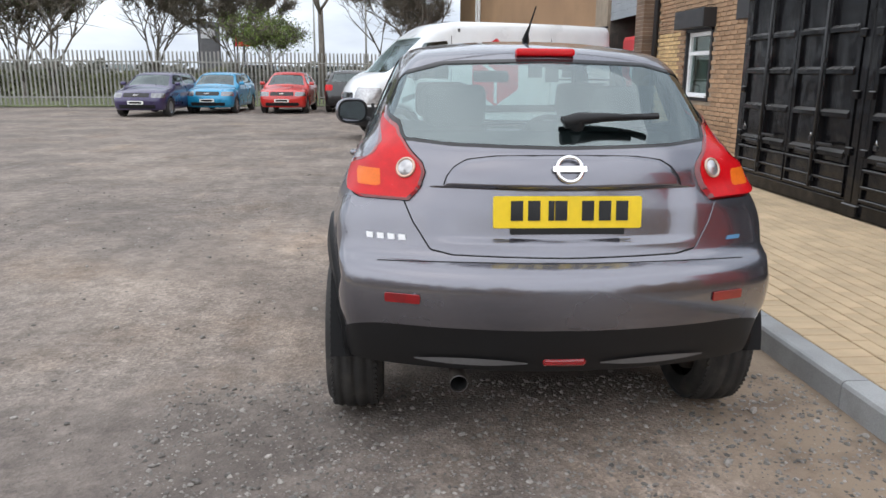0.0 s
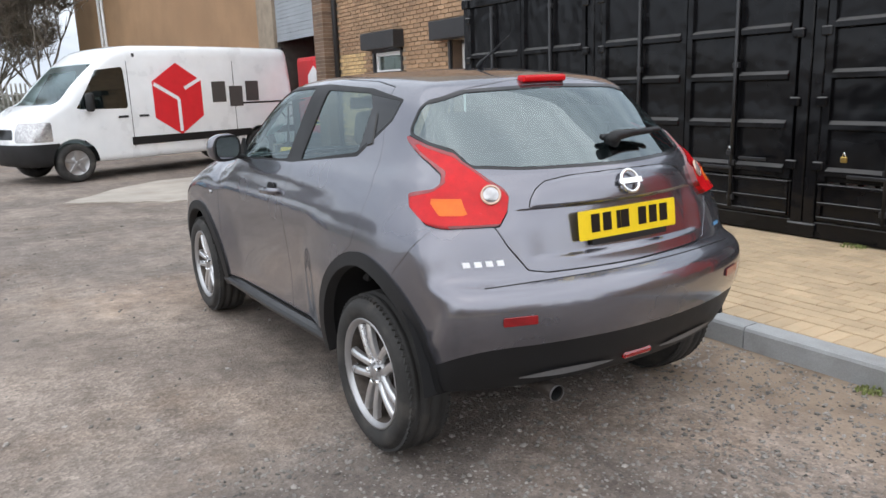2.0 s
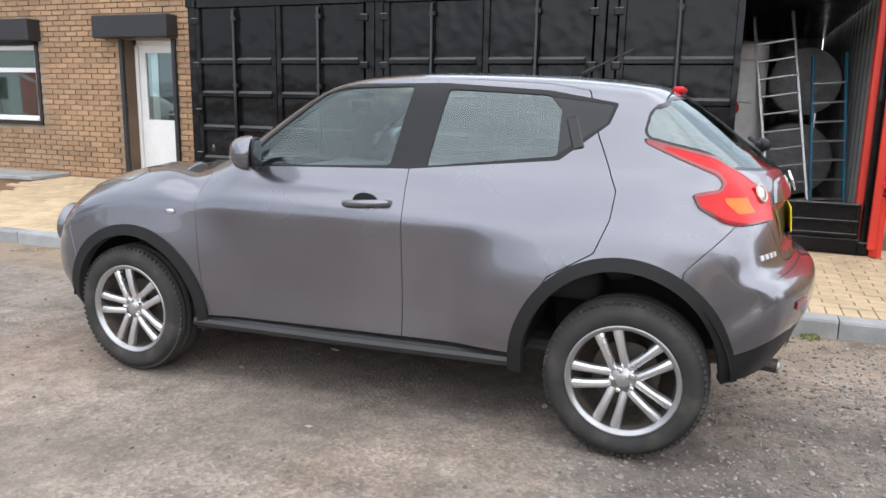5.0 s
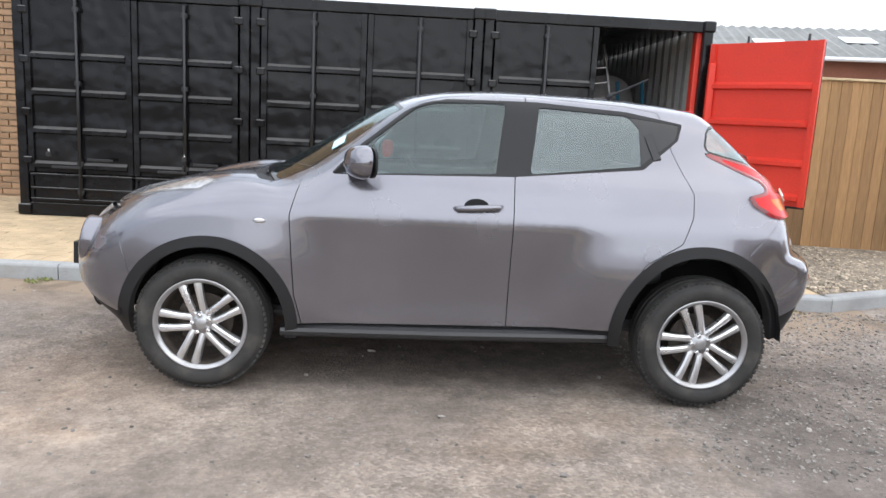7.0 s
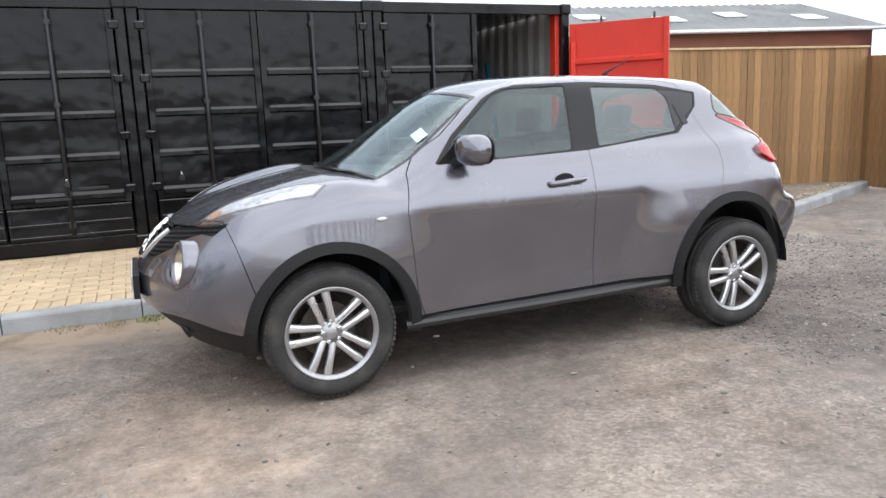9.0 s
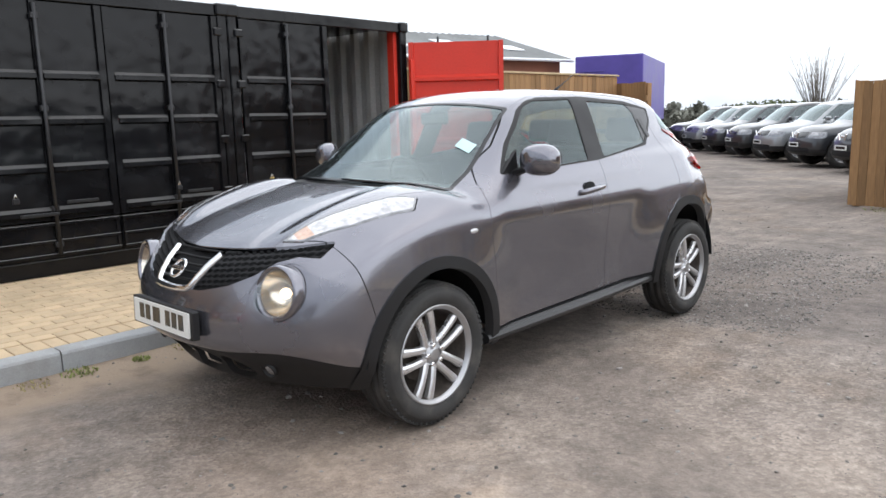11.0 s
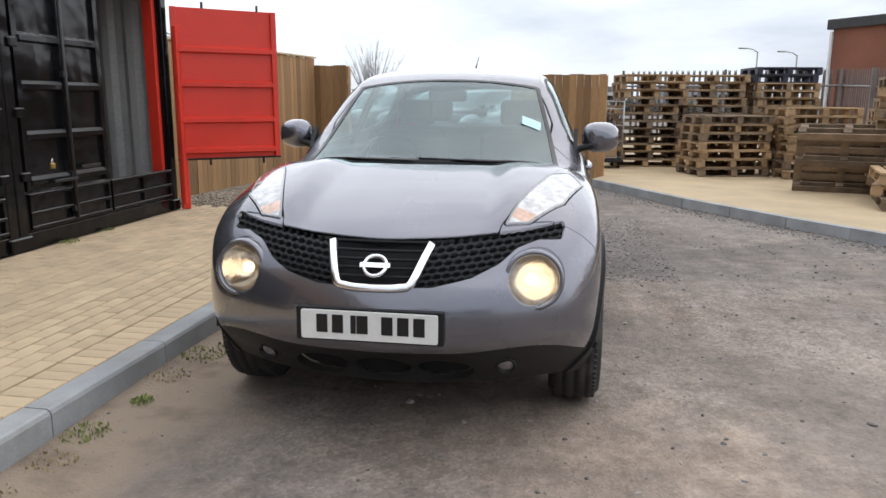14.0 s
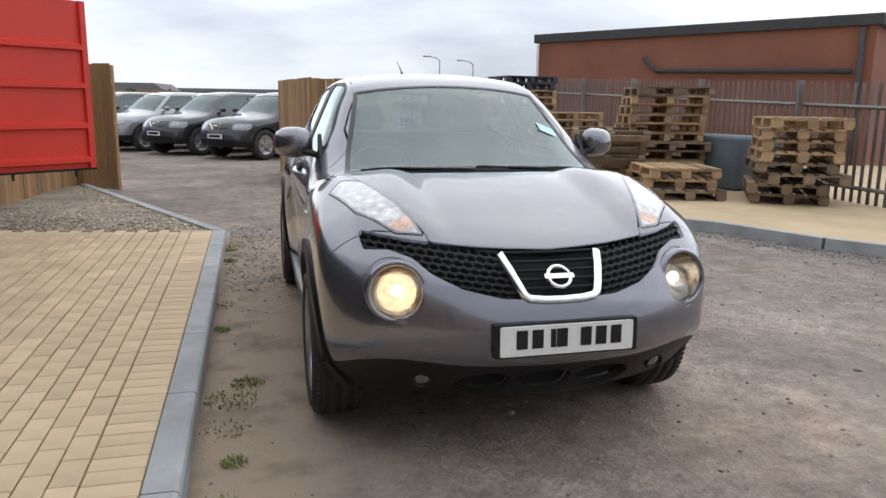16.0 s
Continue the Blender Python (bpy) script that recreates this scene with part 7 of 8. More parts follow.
def build_van(m):
    van = thing("delivery_van", "white high-roof delivery van with a red cube sign", "van", m)
    skin = skin_of(van_solid, (-1.15, -0.12, 0.25), (1.15, 6.12, 2.62), 0.055)
    for y in (1.0, 5.08):
        _, skin = skin.cut(lambda v, n: np.maximum(np.hypot(v[:, 1] - y, v[:, 2] - 0.36) - 0.42, 0.5 - np.abs(v[:, 0])))
    side_glass = [(4.95, 1.32), (4.52, 1.98), (4.02, 2.03), (4.02, 1.30)]
    pane, skin = skin.cut(lambda v, n: np.maximum(outline_field(v[:, 1], v[:, 2], side_glass, 0.02), (0.5 - np.abs(n[:, 0])) * 0.2))
    for half in pane.moved(-0.01).halves():
        half.mesh("cab_window", GLASS_DARK, van)
    pane, skin = skin.cut(lambda v, n: np.maximum.reduce([1.40 - v[:, 2], v[:, 2] - 2.12, 4.3 - v[:, 1], np.abs(v[:, 0]) - 0.86, 0.2 - n[:, 1]]))
    pane.moved(-0.01).mesh("windscreen", GLASS_CLEAR, van)
    low, skin = skin.cut(lambda v, n: np.maximum(v[:, 2] - 0.72, 5.35 - v[:, 1]))
    low.moved(0.015).mesh("front_bumper", BLACK_TRIM, van, 0.03, "black plastic bumper")
    head, skin = skin.cut(lambda v, n: np.maximum.reduce([np.abs(v[:, 2] - 0.93) - 0.17, 0.52 - np.abs(v[:, 0]), 5.45 - v[:, 1]]))
    for half in head.moved(0.005).halves():
        half.mesh("headlamp", LAMP_WHITE, van, 0.01)
    gr, skin = skin.cut(lambda v, n: np.maximum.reduce([np.abs(v[:, 2] - 0.90) - 0.09, np.abs(v[:, 0]) - 0.45, 5.45 - v[:, 1]]))
    gr.mesh("grille", GLOSS_BLACK, van, 0.01)
    skin.mesh("body", WHITE_PAINT, van, 0.02)
    for y in (1.0, 5.08):
        for s in (-1, 1):
            plain_wheel(van, pose(s * 0.88, y, 0.35), s, 0.35, 0.22)
    part("underside", box(1.6, 5.2, 0.2, (0, 2.9, 0.42)), GAP_BLACK, van)
    part("cab_seats", box(1.5, 0.16, 0.8, (0, 3.95, 1.25), 0.06), SEAT_CLOTH, van)
    part("bulkhead", box(1.86, 0.05, 1.7, (0, 3.75, 1.45)), CABIN_GREY, van)
    part("dashboard", box(1.6, 0.5, 0.25, (0, 4.95, 1.15), 0.06), CABIN_GREY, van)
    for s in (-1, 1):
        part("side_rub_strip", box(0.03, 2.75, 0.15, (s * 1.015, 2.62, 0.66), 0.01), BLACK_TRIM, van, "black plastic rub strip")
        part("side_rub_strip", box(0.03, 0.55, 0.15, (s * 1.015, 0.30, 0.66), 0.01), BLACK_TRIM, van)
        for y in (3.95, 1.6):
            part("door_joint", box(0.004, 0.010, 1.6, (s * 1.013, y, 1.35)), GAP_BLACK, van)
        part("slide_rail", box(0.012, 1.9, 0.035, (s * 1.012, 0.62, 1.28)), GAP_BLACK, van)
        for y in (4.12, 3.70):
            part("door_handle", box(0.03, 0.20, 0.04, (s * 1.02, y, 1.13), 0.01), BLACK_TRIM, van)
        part("door_mirror", box(0.20, 0.12, 0.34, (s * 1.13, 4.78, 1.42), 0.05, None, None, 2), BLACK_TRIM, van, "tall black door mirror", True)
        # plain cube sign and bars in place of letters
        face = Matrix(((0, 0, s, s * 1.014), (1, 0, 0, 0), (0, 1, 0, 0), (0, 0, 0, 1)))
        hexa = [(2.93 + 0.62 * math.cos(radians(a)), 1.42 + 0.70 * math.sin(radians(a))) for a in range(30, 390, 60)]
        sign = part("cube_sign", prism(hexa if s > 0 else hexa[::-1], 0.008 * 1, None, face), SIGN_RED, van, "red cube-shaped sign")
        for pa, pb in (((2.93, 1.42), (2.93, 0.78)), ((2.93, 1.42), (3.44, 1.72)), ((2.78, 1.62), (2.42, 1.80))):
            d = Vector((pb[0] - pa[0], pb[1] - pa[1]))
            nrm = Vector((-d.y, d.x)).normalized() * 0.035
            q = [(pa[0] + nrm.x, pa[1] + nrm.y), (pa[0] - nrm.x, pa[1] - nrm.y), (pb[0] - nrm.x, pb[1] - nrm.y), (pb[0] + nrm.x, pb[1] + nrm.y)]
            part("sign_edge", prism(q, 0.004, None, face @ Matrix.Translation((0, 0, 0.0083 if s > 0 else 0.0083))), WHITE_PAINT, sign)
        for yy, zz, high in ((1.98, 1.53, 0.42), (1.56, 1.43, 0.42), (1.14, 1.53, 0.42)):
            own = box(0.008, 0.33, high, (s * 1.017, yy, zz))
            part("sign_bar", own, SIGN_GREY, sign, "plain dark grey bar")
    part("roof_trim", box(1.5, 0.06, 0.05, (0, 0.02, 2.44), 0.01), BLACK_TRIM, van)
    return van


SIGN_RED = material("red_sign_film", (0.68, 0.02, 0.03), rough=0.4, vary=0.05, bump=0)
SIGN_GREY = material("dark_grey_sign_film", (0.07, 0.065, 0.065), rough=0.4, vary=0.05, bump=0)
build_van(pose(4.02, 14.95, 0, 0, 0, 108))

rv = thing("red_delivery_van", "red rear end of a delivery van standing in the loading bay", "van", pose(4.78, 13.85, 0, 0, 0, -90))
part("body", box(1.96, 4.5, 1.95, (0, 2.27, 1.28), 0.06, None, None, 3), SIGN_RED, rv, "", True)
for s in (-1, 1):
    part("rear_door", box(0.88, 0.03, 1.72, (s * 0.455, 0.008, 1.32), 0.012), SIGN_RED, rv)
    part("tail_lamp", box(0.10, 0.05, 0.5, (s * 0.92, 0.02, 0.95), 0.015), LAMP_RED, rv)
    plain_wheel(rv, pose(s * 0.86, 0.9, 0.33), s, 0.33)
    plain_wheel(rv, pose(s * 0.86, 3.9, 0.33), s, 0.33)
part("rear_bumper", box(1.9, 0.12, 0.2, (0, 0.0, 0.42), 0.03), BLACK_TRIM, rv, "black rear bumper")
hexa = [(0.40 * math.cos(radians(a)), 0.42 * math.sin(radians(a))) for a in range(30, 390, 60)]
part("cube_sign", prism(hexa, 0.006, None, frame_at(Vector((0.1, -0.009, 1.62)), Vector((0, -1, 0)))), WHITE_PAINT, rv, "white cube-shaped sign")
pm = frame_at(Vector((0.12, -0.010, 0.75)), Vector((0, -1, 0)))
yp = part("number_plate", prism(rounded(0.52, 0.111, 0.008), 0.008, None, pm), PLATE_YELLOW, rv)
part("plate_bar", prism(rounded(0.40, 0.06, 0.006), 0.004, None, pm @ Matrix.Translation((0, 0, 0.0082))), GLOSS_BLACK, yp)

# yellow folding parking barrier and a hand trolley
YELLOW = material("yellow_barrier_paint", (0.72, 0.45, 0.01), rough=0.45, vary=0.12, scale=6, bump=0.05, dirt=(0.4, 0.26, 0.05), dirt_amount=0.3)
yb = thing("parking_barrier", "yellow steel parking barrier folded on the ground", "barrier", pose(3.30, 11.30, 0, 0, 0, 20))
part("wedge", prism([(-0.46, 0.0), (0.14, 0.0), (-0.20, 0.41), (-0.29, 0.44)], 0.34, None, pose(0, 0.17, 0, 90), 0.012), YELLOW, yb)
for s in (-1, 1):
    part("foot", box(0.75, 0.07, 0.06, (0.25, s * 0.15, 0.03), 0.01), YELLOW, yb)
part("hinge_bar", tube([(0.10, -0.2, 0.08), (0.10, 0.2, 0.08)], 0.03, 10), ZINC, yb, "", True)
tr = thing("pallet_truck", "black hand pallet truck standing behind the van", "pallet truck", pose(3.78, 13.0, 0, 0, 0, 15))
part("handle", tube([(0.0, -0.02, 0.92), (-0.10, -0.03, 0.98), (-0.19, -0.035, 1.08), (-0.17, -0.04, 1.19), (0.0, -0.045, 1.21), (0.17, -0.04, 1.19), (0.19, -0.035, 1.08), (0.10, -0.03, 0.98)], 0.014, 8, None, True), BLACK_TRIM, tr, "looped steering handle", True)
part("draw_bar", tube([(0.0, 0.06, 0.32), (0.0, -0.03, 1.0), (0.0, -0.045, 1.19)], [0.028, 0.022, 0.012], 8), GLOSS_BLACK, tr, "", True)
part("pump", tube([(0.0, 0.06, 0.10), (0.0, 0.06, 0.40)], [0.075, 0.055], 12), ZINC, tr, "hydraulic pump", True)
for s in (-1, 1):
    part("fork", box(0.16, 1.10, 0.055, (s * 0.19, 0.72, 0.11), 0.012), GLOSS_BLACK, tr)
    plain_wheel(tr, pose(s * 0.07, 0.04, 0.09), s, 0.09, 0.05)
part("yoke", box(0.52, 0.10, 0.26, (0, 0.16, 0.22), 0.02), GLOSS_BLACK, tr)


# ---- fences, gates, pallets ----
GALV = material("weathered_galvanised_steel", (0.36, 0.36, 0.335), rough=0.55, metal=0.4, vary=0.2, scale=3, grain=60, bump=0.1, per_piece=0.15)
RUSTY = material("dull_weathered_steel", (0.20, 0.185, 0.18), rough=0.6, metal=0.3, vary=0.25, scale=3, grain=60, bump=0.1, per_piece=0.2, dirt=(0.20, 0.11, 0.07), dirt_amount=0.4, dirt_scale=1.5)
TIMBER = material("amber_fence_board", (0.335, 0.192, 0.086), rough=0.8, vary=0.26, scale=4, grain=40, bump=0.3, bump_dist=0.004, per_piece=0.32, dirt=(0.15, 0.072, 0.027), dirt_amount=0.62, dirt_scale=4, stretch=(1, 1, 0.22))
TIMBER_CAP = material("pale_timber_rail", (0.52, 0.40, 0.24), rough=0.8, vary=0.2, scale=5, bump=0.2)
PALLET_WOOD = material("pallet_wood", (0.40, 0.27, 0.15), rough=0.85, vary=0.3, scale=5, grain=60, bump=0.3, bump_dist=0.004, per_piece=0.35, dirt=(0.20, 0.13, 0.075), dirt_amount=0.5, dirt_scale=2.5)
PALLET_OLD = material("old_pallet_wood", (0.21, 0.15, 0.10), rough=0.9, vary=0.3, scale=5, grain=60, bump=0.3, bump_dist=0.004, per_piece=0.3)
PALLET_DARK = material("dark_plastic_pallet", (0.035, 0.035, 0.055), rough=0.55, vary=0.2, scale=4, bump=0.1)


def shared(name, mesh, parent, m):
    ob = new(name, mesh)
    ob.parent, ob.matrix_basis = parent, m
    return ob


def mesh_of(bm, mat, name="piece"):
    me = bpy.data.meshes.new(name)
    bm.to_mesh(me)
    bm.free()
    me.materials.append(mat)
    return me


def pale_mesh(h):
    """A W-shaped palisade pale with a split pointed top."""
    bm = bmesh.new()
    prof = [(-0.034, 0.010), (-0.016, -0.008), (0.0, 0.006), (0.016, -0.008), (0.034, 0.010)]
    lo = [bm.verts.new((x, y, 0.05)) for x, y in prof]
    hi = [bm.verts.new((x, y, h - 0.10)) for x, y in prof]
    tips = [bm.verts.new((-0.030, 0.0, h)), bm.verts.new((0.0, 0.004, h - 0.03)), bm.verts.new((0.030, 0.0, h))]
    for i in range(4):
        bm.faces.new((lo[i], lo[i + 1], hi[i + 1], hi[i]))
    bm.faces.new((hi[0], hi[1], tips[0]))
    bm.faces.new((hi[1], hi[2], tips[1]))
    bm.faces.new((hi[2], hi[3], tips[1]))
    bm.faces.new((hi[3], hi[4], tips[2]))
    bm.faces.new((hi[1], tips[1], tips[0]))
    bm.faces.new((hi[3], tips[2], tips[1]))
    return bm


def palisade(a, b, h, label, pitch=0.152, h2=None, GALV=GALV):
    a, b = Vector((*a, 0)), Vector((*b, 0))
    d = b - a
    length = d.length
    turn = math.degrees(math.atan2(d.y, d.x))
    fence = thing("palisade_fence", label, "fence", Matrix.Translation(a) @ Matrix.Rotation(radians(turn), 4, "Z"))
    h2 = h if h2 is None else h2
    mesh = mesh_of(pale_mesh(1.0), GALV, "pale")
    for k in range(int(length / pitch)):
        x = k * pitch
        hh = h + (h2 - h) * x / length
        shared("pale", mesh, fence, Matrix.Translation((x, 0, 0)) @ Matrix.Diagonal((1, 1, hh, 1)))
    for f in (0.18, 0.80):
        part("rail", tube([(0, 0.03, h * f), (length, 0.03, h2 * f)], 0.028, 4), GALV, fence)
    for k in range(int(length / 2.75) + 1):
        x = k * 2.75
        hh = h + (h2 - h) * x / length
        part("post", box(0.055, 0.10, hh - 0.02, (x + 0.07, 0.09, hh / 2), 0.004), GALV, fence)
    return fence


palisade((-21.0, 24.6), (2.6, 28.6), 2.13, "grey steel palisade fence round the yard")
palisade((-6.9, 1.6), (-7.45, -14.6), 1.62, "weathered steel palisade fence behind the pallets", 0.152, 2.2, RUSTY)
palisade((-7.45, -14.6), (-2.2, -16.4), 2.2, "blue-grey steel palisade fence beyond the pallets", 0.152, 2.2, RUSTY)


def board_fence(a, b, h, z0, label, flip=1, cap=True, name="timber_fence"):
    """Upright overlapping boards on rails and posts."""
    a, b = Vector((*a, z0)), Vector((*b, z0))
    d = b - a
    length = d.length
    f = thing(name, label, "fence", Matrix.Translation(a) @ Matrix.Rotation(math.atan2(d.y, d.x), 4, "Z"))
    rnd = random.Random(int(length * 100))
    n = int(length / 0.115)
    mesh = mesh_of(box(length / n - 0.005, 0.016, 1.0, (0, 0, 0.5)), TIMBER, "board")
    for k in range(n):
        shared("board", mesh, f, Matrix.Translation(((k + 0.5) * length / n, flip * rnd.uniform(-0.004, 0.004), 0.02)) @ Matrix.Rotation(radians(rnd.uniform(-0.05, 0.05)), 4, "Y") @ Matrix.Diagonal((1, 1, h * rnd.uniform(0.992, 1.0), 1)))
    for z in (0.3, h * 0.55, h - 0.25):
        part("rail", box(length, 0.045, 0.09, (length / 2, -flip * 0.045, z), 0.004), TIMBER, f)
    for k in range(int(length / 1.8) + 1):
        part("post", box(0.10, 0.10, h, (min(k * 1.8 + 0.05, length - 0.05), -flip * 0.11, h / 2), 0.006), TIMBER, f)
    if cap:
        part("capping_rail", box(length + 0.05, 0.075, 0.028, (length / 2, 0, h + 0.03), 0.004), TIMBER_CAP, f, "pale capping rail")
    return f


board_fence((3.72, -6.75), (4.16, -1.75), 1.98, 0.06, "tall close-boarded amber timber fence")
board_fence((3.10, -6.62), (3.72, -6.75), 1.90, 0.02, "short end panel of the amber timber fence", 1, False, "fence_end_panel")
board_fence((-1.27, -6.85), (0.06, -7.12), 1.78, 0.0, "amber timber gate leaf folded open", 1, False, "timber_gate")
board_fence((0.06, -7.12), (0.50, -9.60), 1.80, 0.0, "second amber timber gate leaf folded open", 1, False, "timber_gate")


def pallet_thing(mat, label, group):
    """A four-way pallet: deck boards, stringers, blocks and runners."""
    p = thing("pallet", label, "pallet", None, group)
    for k in range(7):
        part("deck_board", box(1.2, 0.105 if k % 3 == 0 else 0.095, 0.02, (0, -0.44 + k * 0.1467, 0.134)), mat, p)
    for x in (-0.55, 0.0, 0.55):
        part("stringer", box(0.10, 0.98, 0.02, (x, 0, 0.113)), mat, p)
        for y in (-0.43, 0, 0.43):
            part("block", box(0.098, 0.135, 0.082, (x, y, 0.062)), mat, p)
    for y in (-0.43, 0.0, 0.43):
        part("runner", box(1.2, 0.10, 0.020, (0, y, 0.010)), mat, p)
    return p


GROUP = "stacked pallets"
proto = {"new": pallet_thing(PALLET_WOOD, "weathered wooden pallet in a rough stack", GROUP), "old": pallet_thing(PALLET_OLD, "grey-brown old wooden pallet in a rough stack", GROUP), "dark": pallet_thing(PALLET_DARK, "dark plastic pallet on top of a stack", GROUP)}
used = set()
prnd = random.Random(12)


def lay(kind, m):
    if kind in used:
        return copy_thing(proto[kind], m)
    used.add(kind)
    proto[kind].matrix_basis = m
    return proto[kind]


def stack(x, y, n, turn, z=0.114, loose=0.075, old=0.35, lean=0.0, top_dark=0):
    for k in range(n):
        kind = "dark" if k >= n - top_dark else ("old" if prnd.random() < old else "new")
        lay(kind, pose(x + prnd.uniform(-loose, loose) + lean * k, y + prnd.uniform(-loose, loose), z + 0.1455 * k, 0, 0, turn + prnd.uniform(-3, 3) * loose * 20))


stack(-2.15, -9.4, 12, 8)
stack(-3.42, -9.7, 12, 4)
stack(-4.70, -9.9, 13, 6, 0.114, 0.06, 0.3, 0, 2)
stack(-3.35, -7.75, 7, 14, 0.114, 0.04, 0.15)
stack(-4.75, -7.6, 8, 8, 0.114, 0.05, 0.2)
stack(-5.45, -5.35, 11, -14, 0.114, 0.12, 0.3)
stack(-5.05, -3.95, 3, 70, 0.114, 0.12, 0.2)
stack(-6.2, -3.05, 8, 62, 0.114, 0.14, 0.25)
lay("old", pose(-4.42, -5.05, 0.52, 62, 0, -14))
lay("old", pose(-4.52, -5.32, 0.56, 66, 0, -12))
# covered crate between the stacks, mesh trolley by the gate
TARP = material("grey_blue_tarpaulin", (0.12, 0.15, 0.17), rough=0.6, vary=0.2, scale=3, bump=0.3, bump_dist=0.02)
crate = box(1.0, 1.2, 0.85, (0, 0, 0.425), 0.08, None, None, 3)
for v in crate.verts:
    v.co += Vector((noise.noise(v.co * 2.5), noise.noise(v.co * 2.5 + Vector((4, 0, 0))), 0.6 * noise.noise(v.co * 2.5 + Vector((0, 4, 0))))) * 0.08
crate_ob = tagged(link_mesh("covered_crate", crate, TARP, None, True), "crate under a grey-blue tarpaulin between pallet stacks", "crate")
crate_ob.matrix_world = pose(-6.55, -4.85, 0.115, 0, 0, 10)
tr2 = thing("mesh_trolley", "galvanised mesh roll cage beside the timber gate", "roll cage", pose(-1.30, -8.7, 0.114, 0, 0, 10))
for x in (-0.33, 0.33):
    for y in (-0.33, 0.33):
        part("upright", tube([(x, y, 0.12), (x, y, 1.25)], 0.013, 6), ALU, tr2, "", True)
for z in (0.2, 0.5, 0.8, 1.1, 1.24):
    part("hoop", tube([(-0.33, -0.33, z), (0.33, -0.33, z), (0.33, 0.33, z), (-0.33, 0.33, z)], 0.008, 5, None, True), ALU, tr2, "", True)
for k in range(5):
    x = -0.22 + 0.11 * k
    part("mesh_wire", tube([(x, -0.33, 0.2), (x, -0.33, 1.24)], 0.004, 4), ALU, tr2)
part("base", box(0.72, 0.72, 0.05, (0, 0, 0.14), 0.01), BLACK_TRIM, tr2)
for s in (-1, 1):
    plain_wheel(tr2, pose(s * 0.28, -0.28, 0.06), s, 0.06, 0.04)
    plain_wheel(tr2, pose(s * 0.28, 0.28, 0.06), s, 0.06, 0.04)
part("carton", box(0.5, 0.5, 0.55, (0, 0, 0.45), 0.01), material("cardboard", (0.42, 0.28, 0.16), rough=0.85, vary=0.1, bump=0.05), tr2)

# red brick shed beyond the pallets
RED_BRICK = material("red_brown_brickwork", (0.25, 0.10, 0.062), rough=0.9, vary=0.18, scale=0.7, grain=26, bump=0.2, dirt=(0.15, 0.055, 0.035), dirt_amount=0.35, dirt_scale=0.5)
ROOF_DARK = material("dark_felt_fascia", (0.05, 0.05, 0.052), rough=0.7, vary=0.2, bump=0.1)
SHEET_ROOF = material("grey_corrugated_roof", (0.20, 0.205, 0.20), rough=0.8, vary=0.2, scale=1, grain=20, bump=0.2)


def shed(a, b, deep, h, label, roof=None):
    """A brick building whose front runs from a to b, lying to the left of that way."""
    a, b = Vector((*a, 0)), Vector((*b, 0))
    d = b - a
    L = d.length
    s = thing("brick_building", label, "building", Matrix.Translation(a) @ Matrix.Rotation(math.atan2(d.y, d.x), 4, "Z"))
    part("wall", box(L, deep, h, (L / 2, deep / 2, h / 2)), RED_BRICK, s)
    return s, L


s1, L1 = shed((-12.6, -8.5), (-7.55, -16.1), -9.0, 3.28, "red-brown brick building with a dark flat roof edge")
part("fascia", box(L1 + 0.3, 9.2, 0.26, (L1 / 2, -4.5 - 0.0, 3.38), 0.02), ROOF_DARK, s1, "dark roof edge")
part("corner_trim", box(0.08, 0.08, 3.2, (L1 + 0.03, 0.02, 1.6), 0.01), UPVC, s1, "white corner downpipe")
part("wall_pipe", tube([(0.4, 0.10, 2.25), (5.2, 0.10, 2.35), (5.6, 0.10, 2.7)], 0.06, 8), ROOF_DARK, s1, "dark pipe along the wall", True)
part("downpipe", tube([(0.25, 0.10, 0.0), (0.25, 0.10, 3.2)], 0.06, 8), ROOF_DARK, s1, "", True)
# pitched-roof workshop beyond the timber fence
s2, L2 = shed((13.95, -19.8), (17.2, -5.4), -9.0, 3.6, "brick workshop under a grey corrugated roof with skylights")
rf = bmesh.new()
n = 90
prev = None
for k in range(n + 1):
    x = -0.3 + (L2 + 0.6) * k / n
    dz = 0.03 * math.cos(k * math.pi)
    row = [rf.verts.new((x, yy, zz + dz)) for yy, zz in ((0.35, 3.57), (-4.5, 4.95), (-9.35, 3.57))]
    if prev:
        rf.faces.new((prev[0], row[0], row[1], prev[1]))
        rf.faces.new((prev[1], row[1], row[2], prev[2]))
    prev = row
part("roof", rf, SHEET_ROOF, s2, "grey corrugated sheet roof")
SKYLIGHT = material("white_skylight", (0.72, 0.74, 0.75), rough=0.4, vary=0.05, bump=0)
for k in range(5):
    sk = box(0.9, 0.9, 0.04, (0, 0, 0), 0.01)
    put(part("skylight", sk, SKYLIGHT, s2), Matrix.Translation((1.3 + 2.6 * k, -1.5 - 0.7 * (k % 2), 4.13 + 0.20 * (k % 2))) @ Matrix.Rotation(radians(-15.9), 4, "X"))
gable = bmesh.new()
for x in (0.02, L2 - 0.02):
    gable.faces.new([gable.verts.new(q) for q in ((x, 0, 3.58), (x, -4.5, 4.90), (x, -9.0, 3.58))])
part("gable", gable, RED_BRICK, s2)
part("gutter", tube([(-0.3, 0.42, 3.52), (L2 + 0.3, 0.42, 3.52)], 0.06, 8), UPVC, s2, "pale gutter", True)
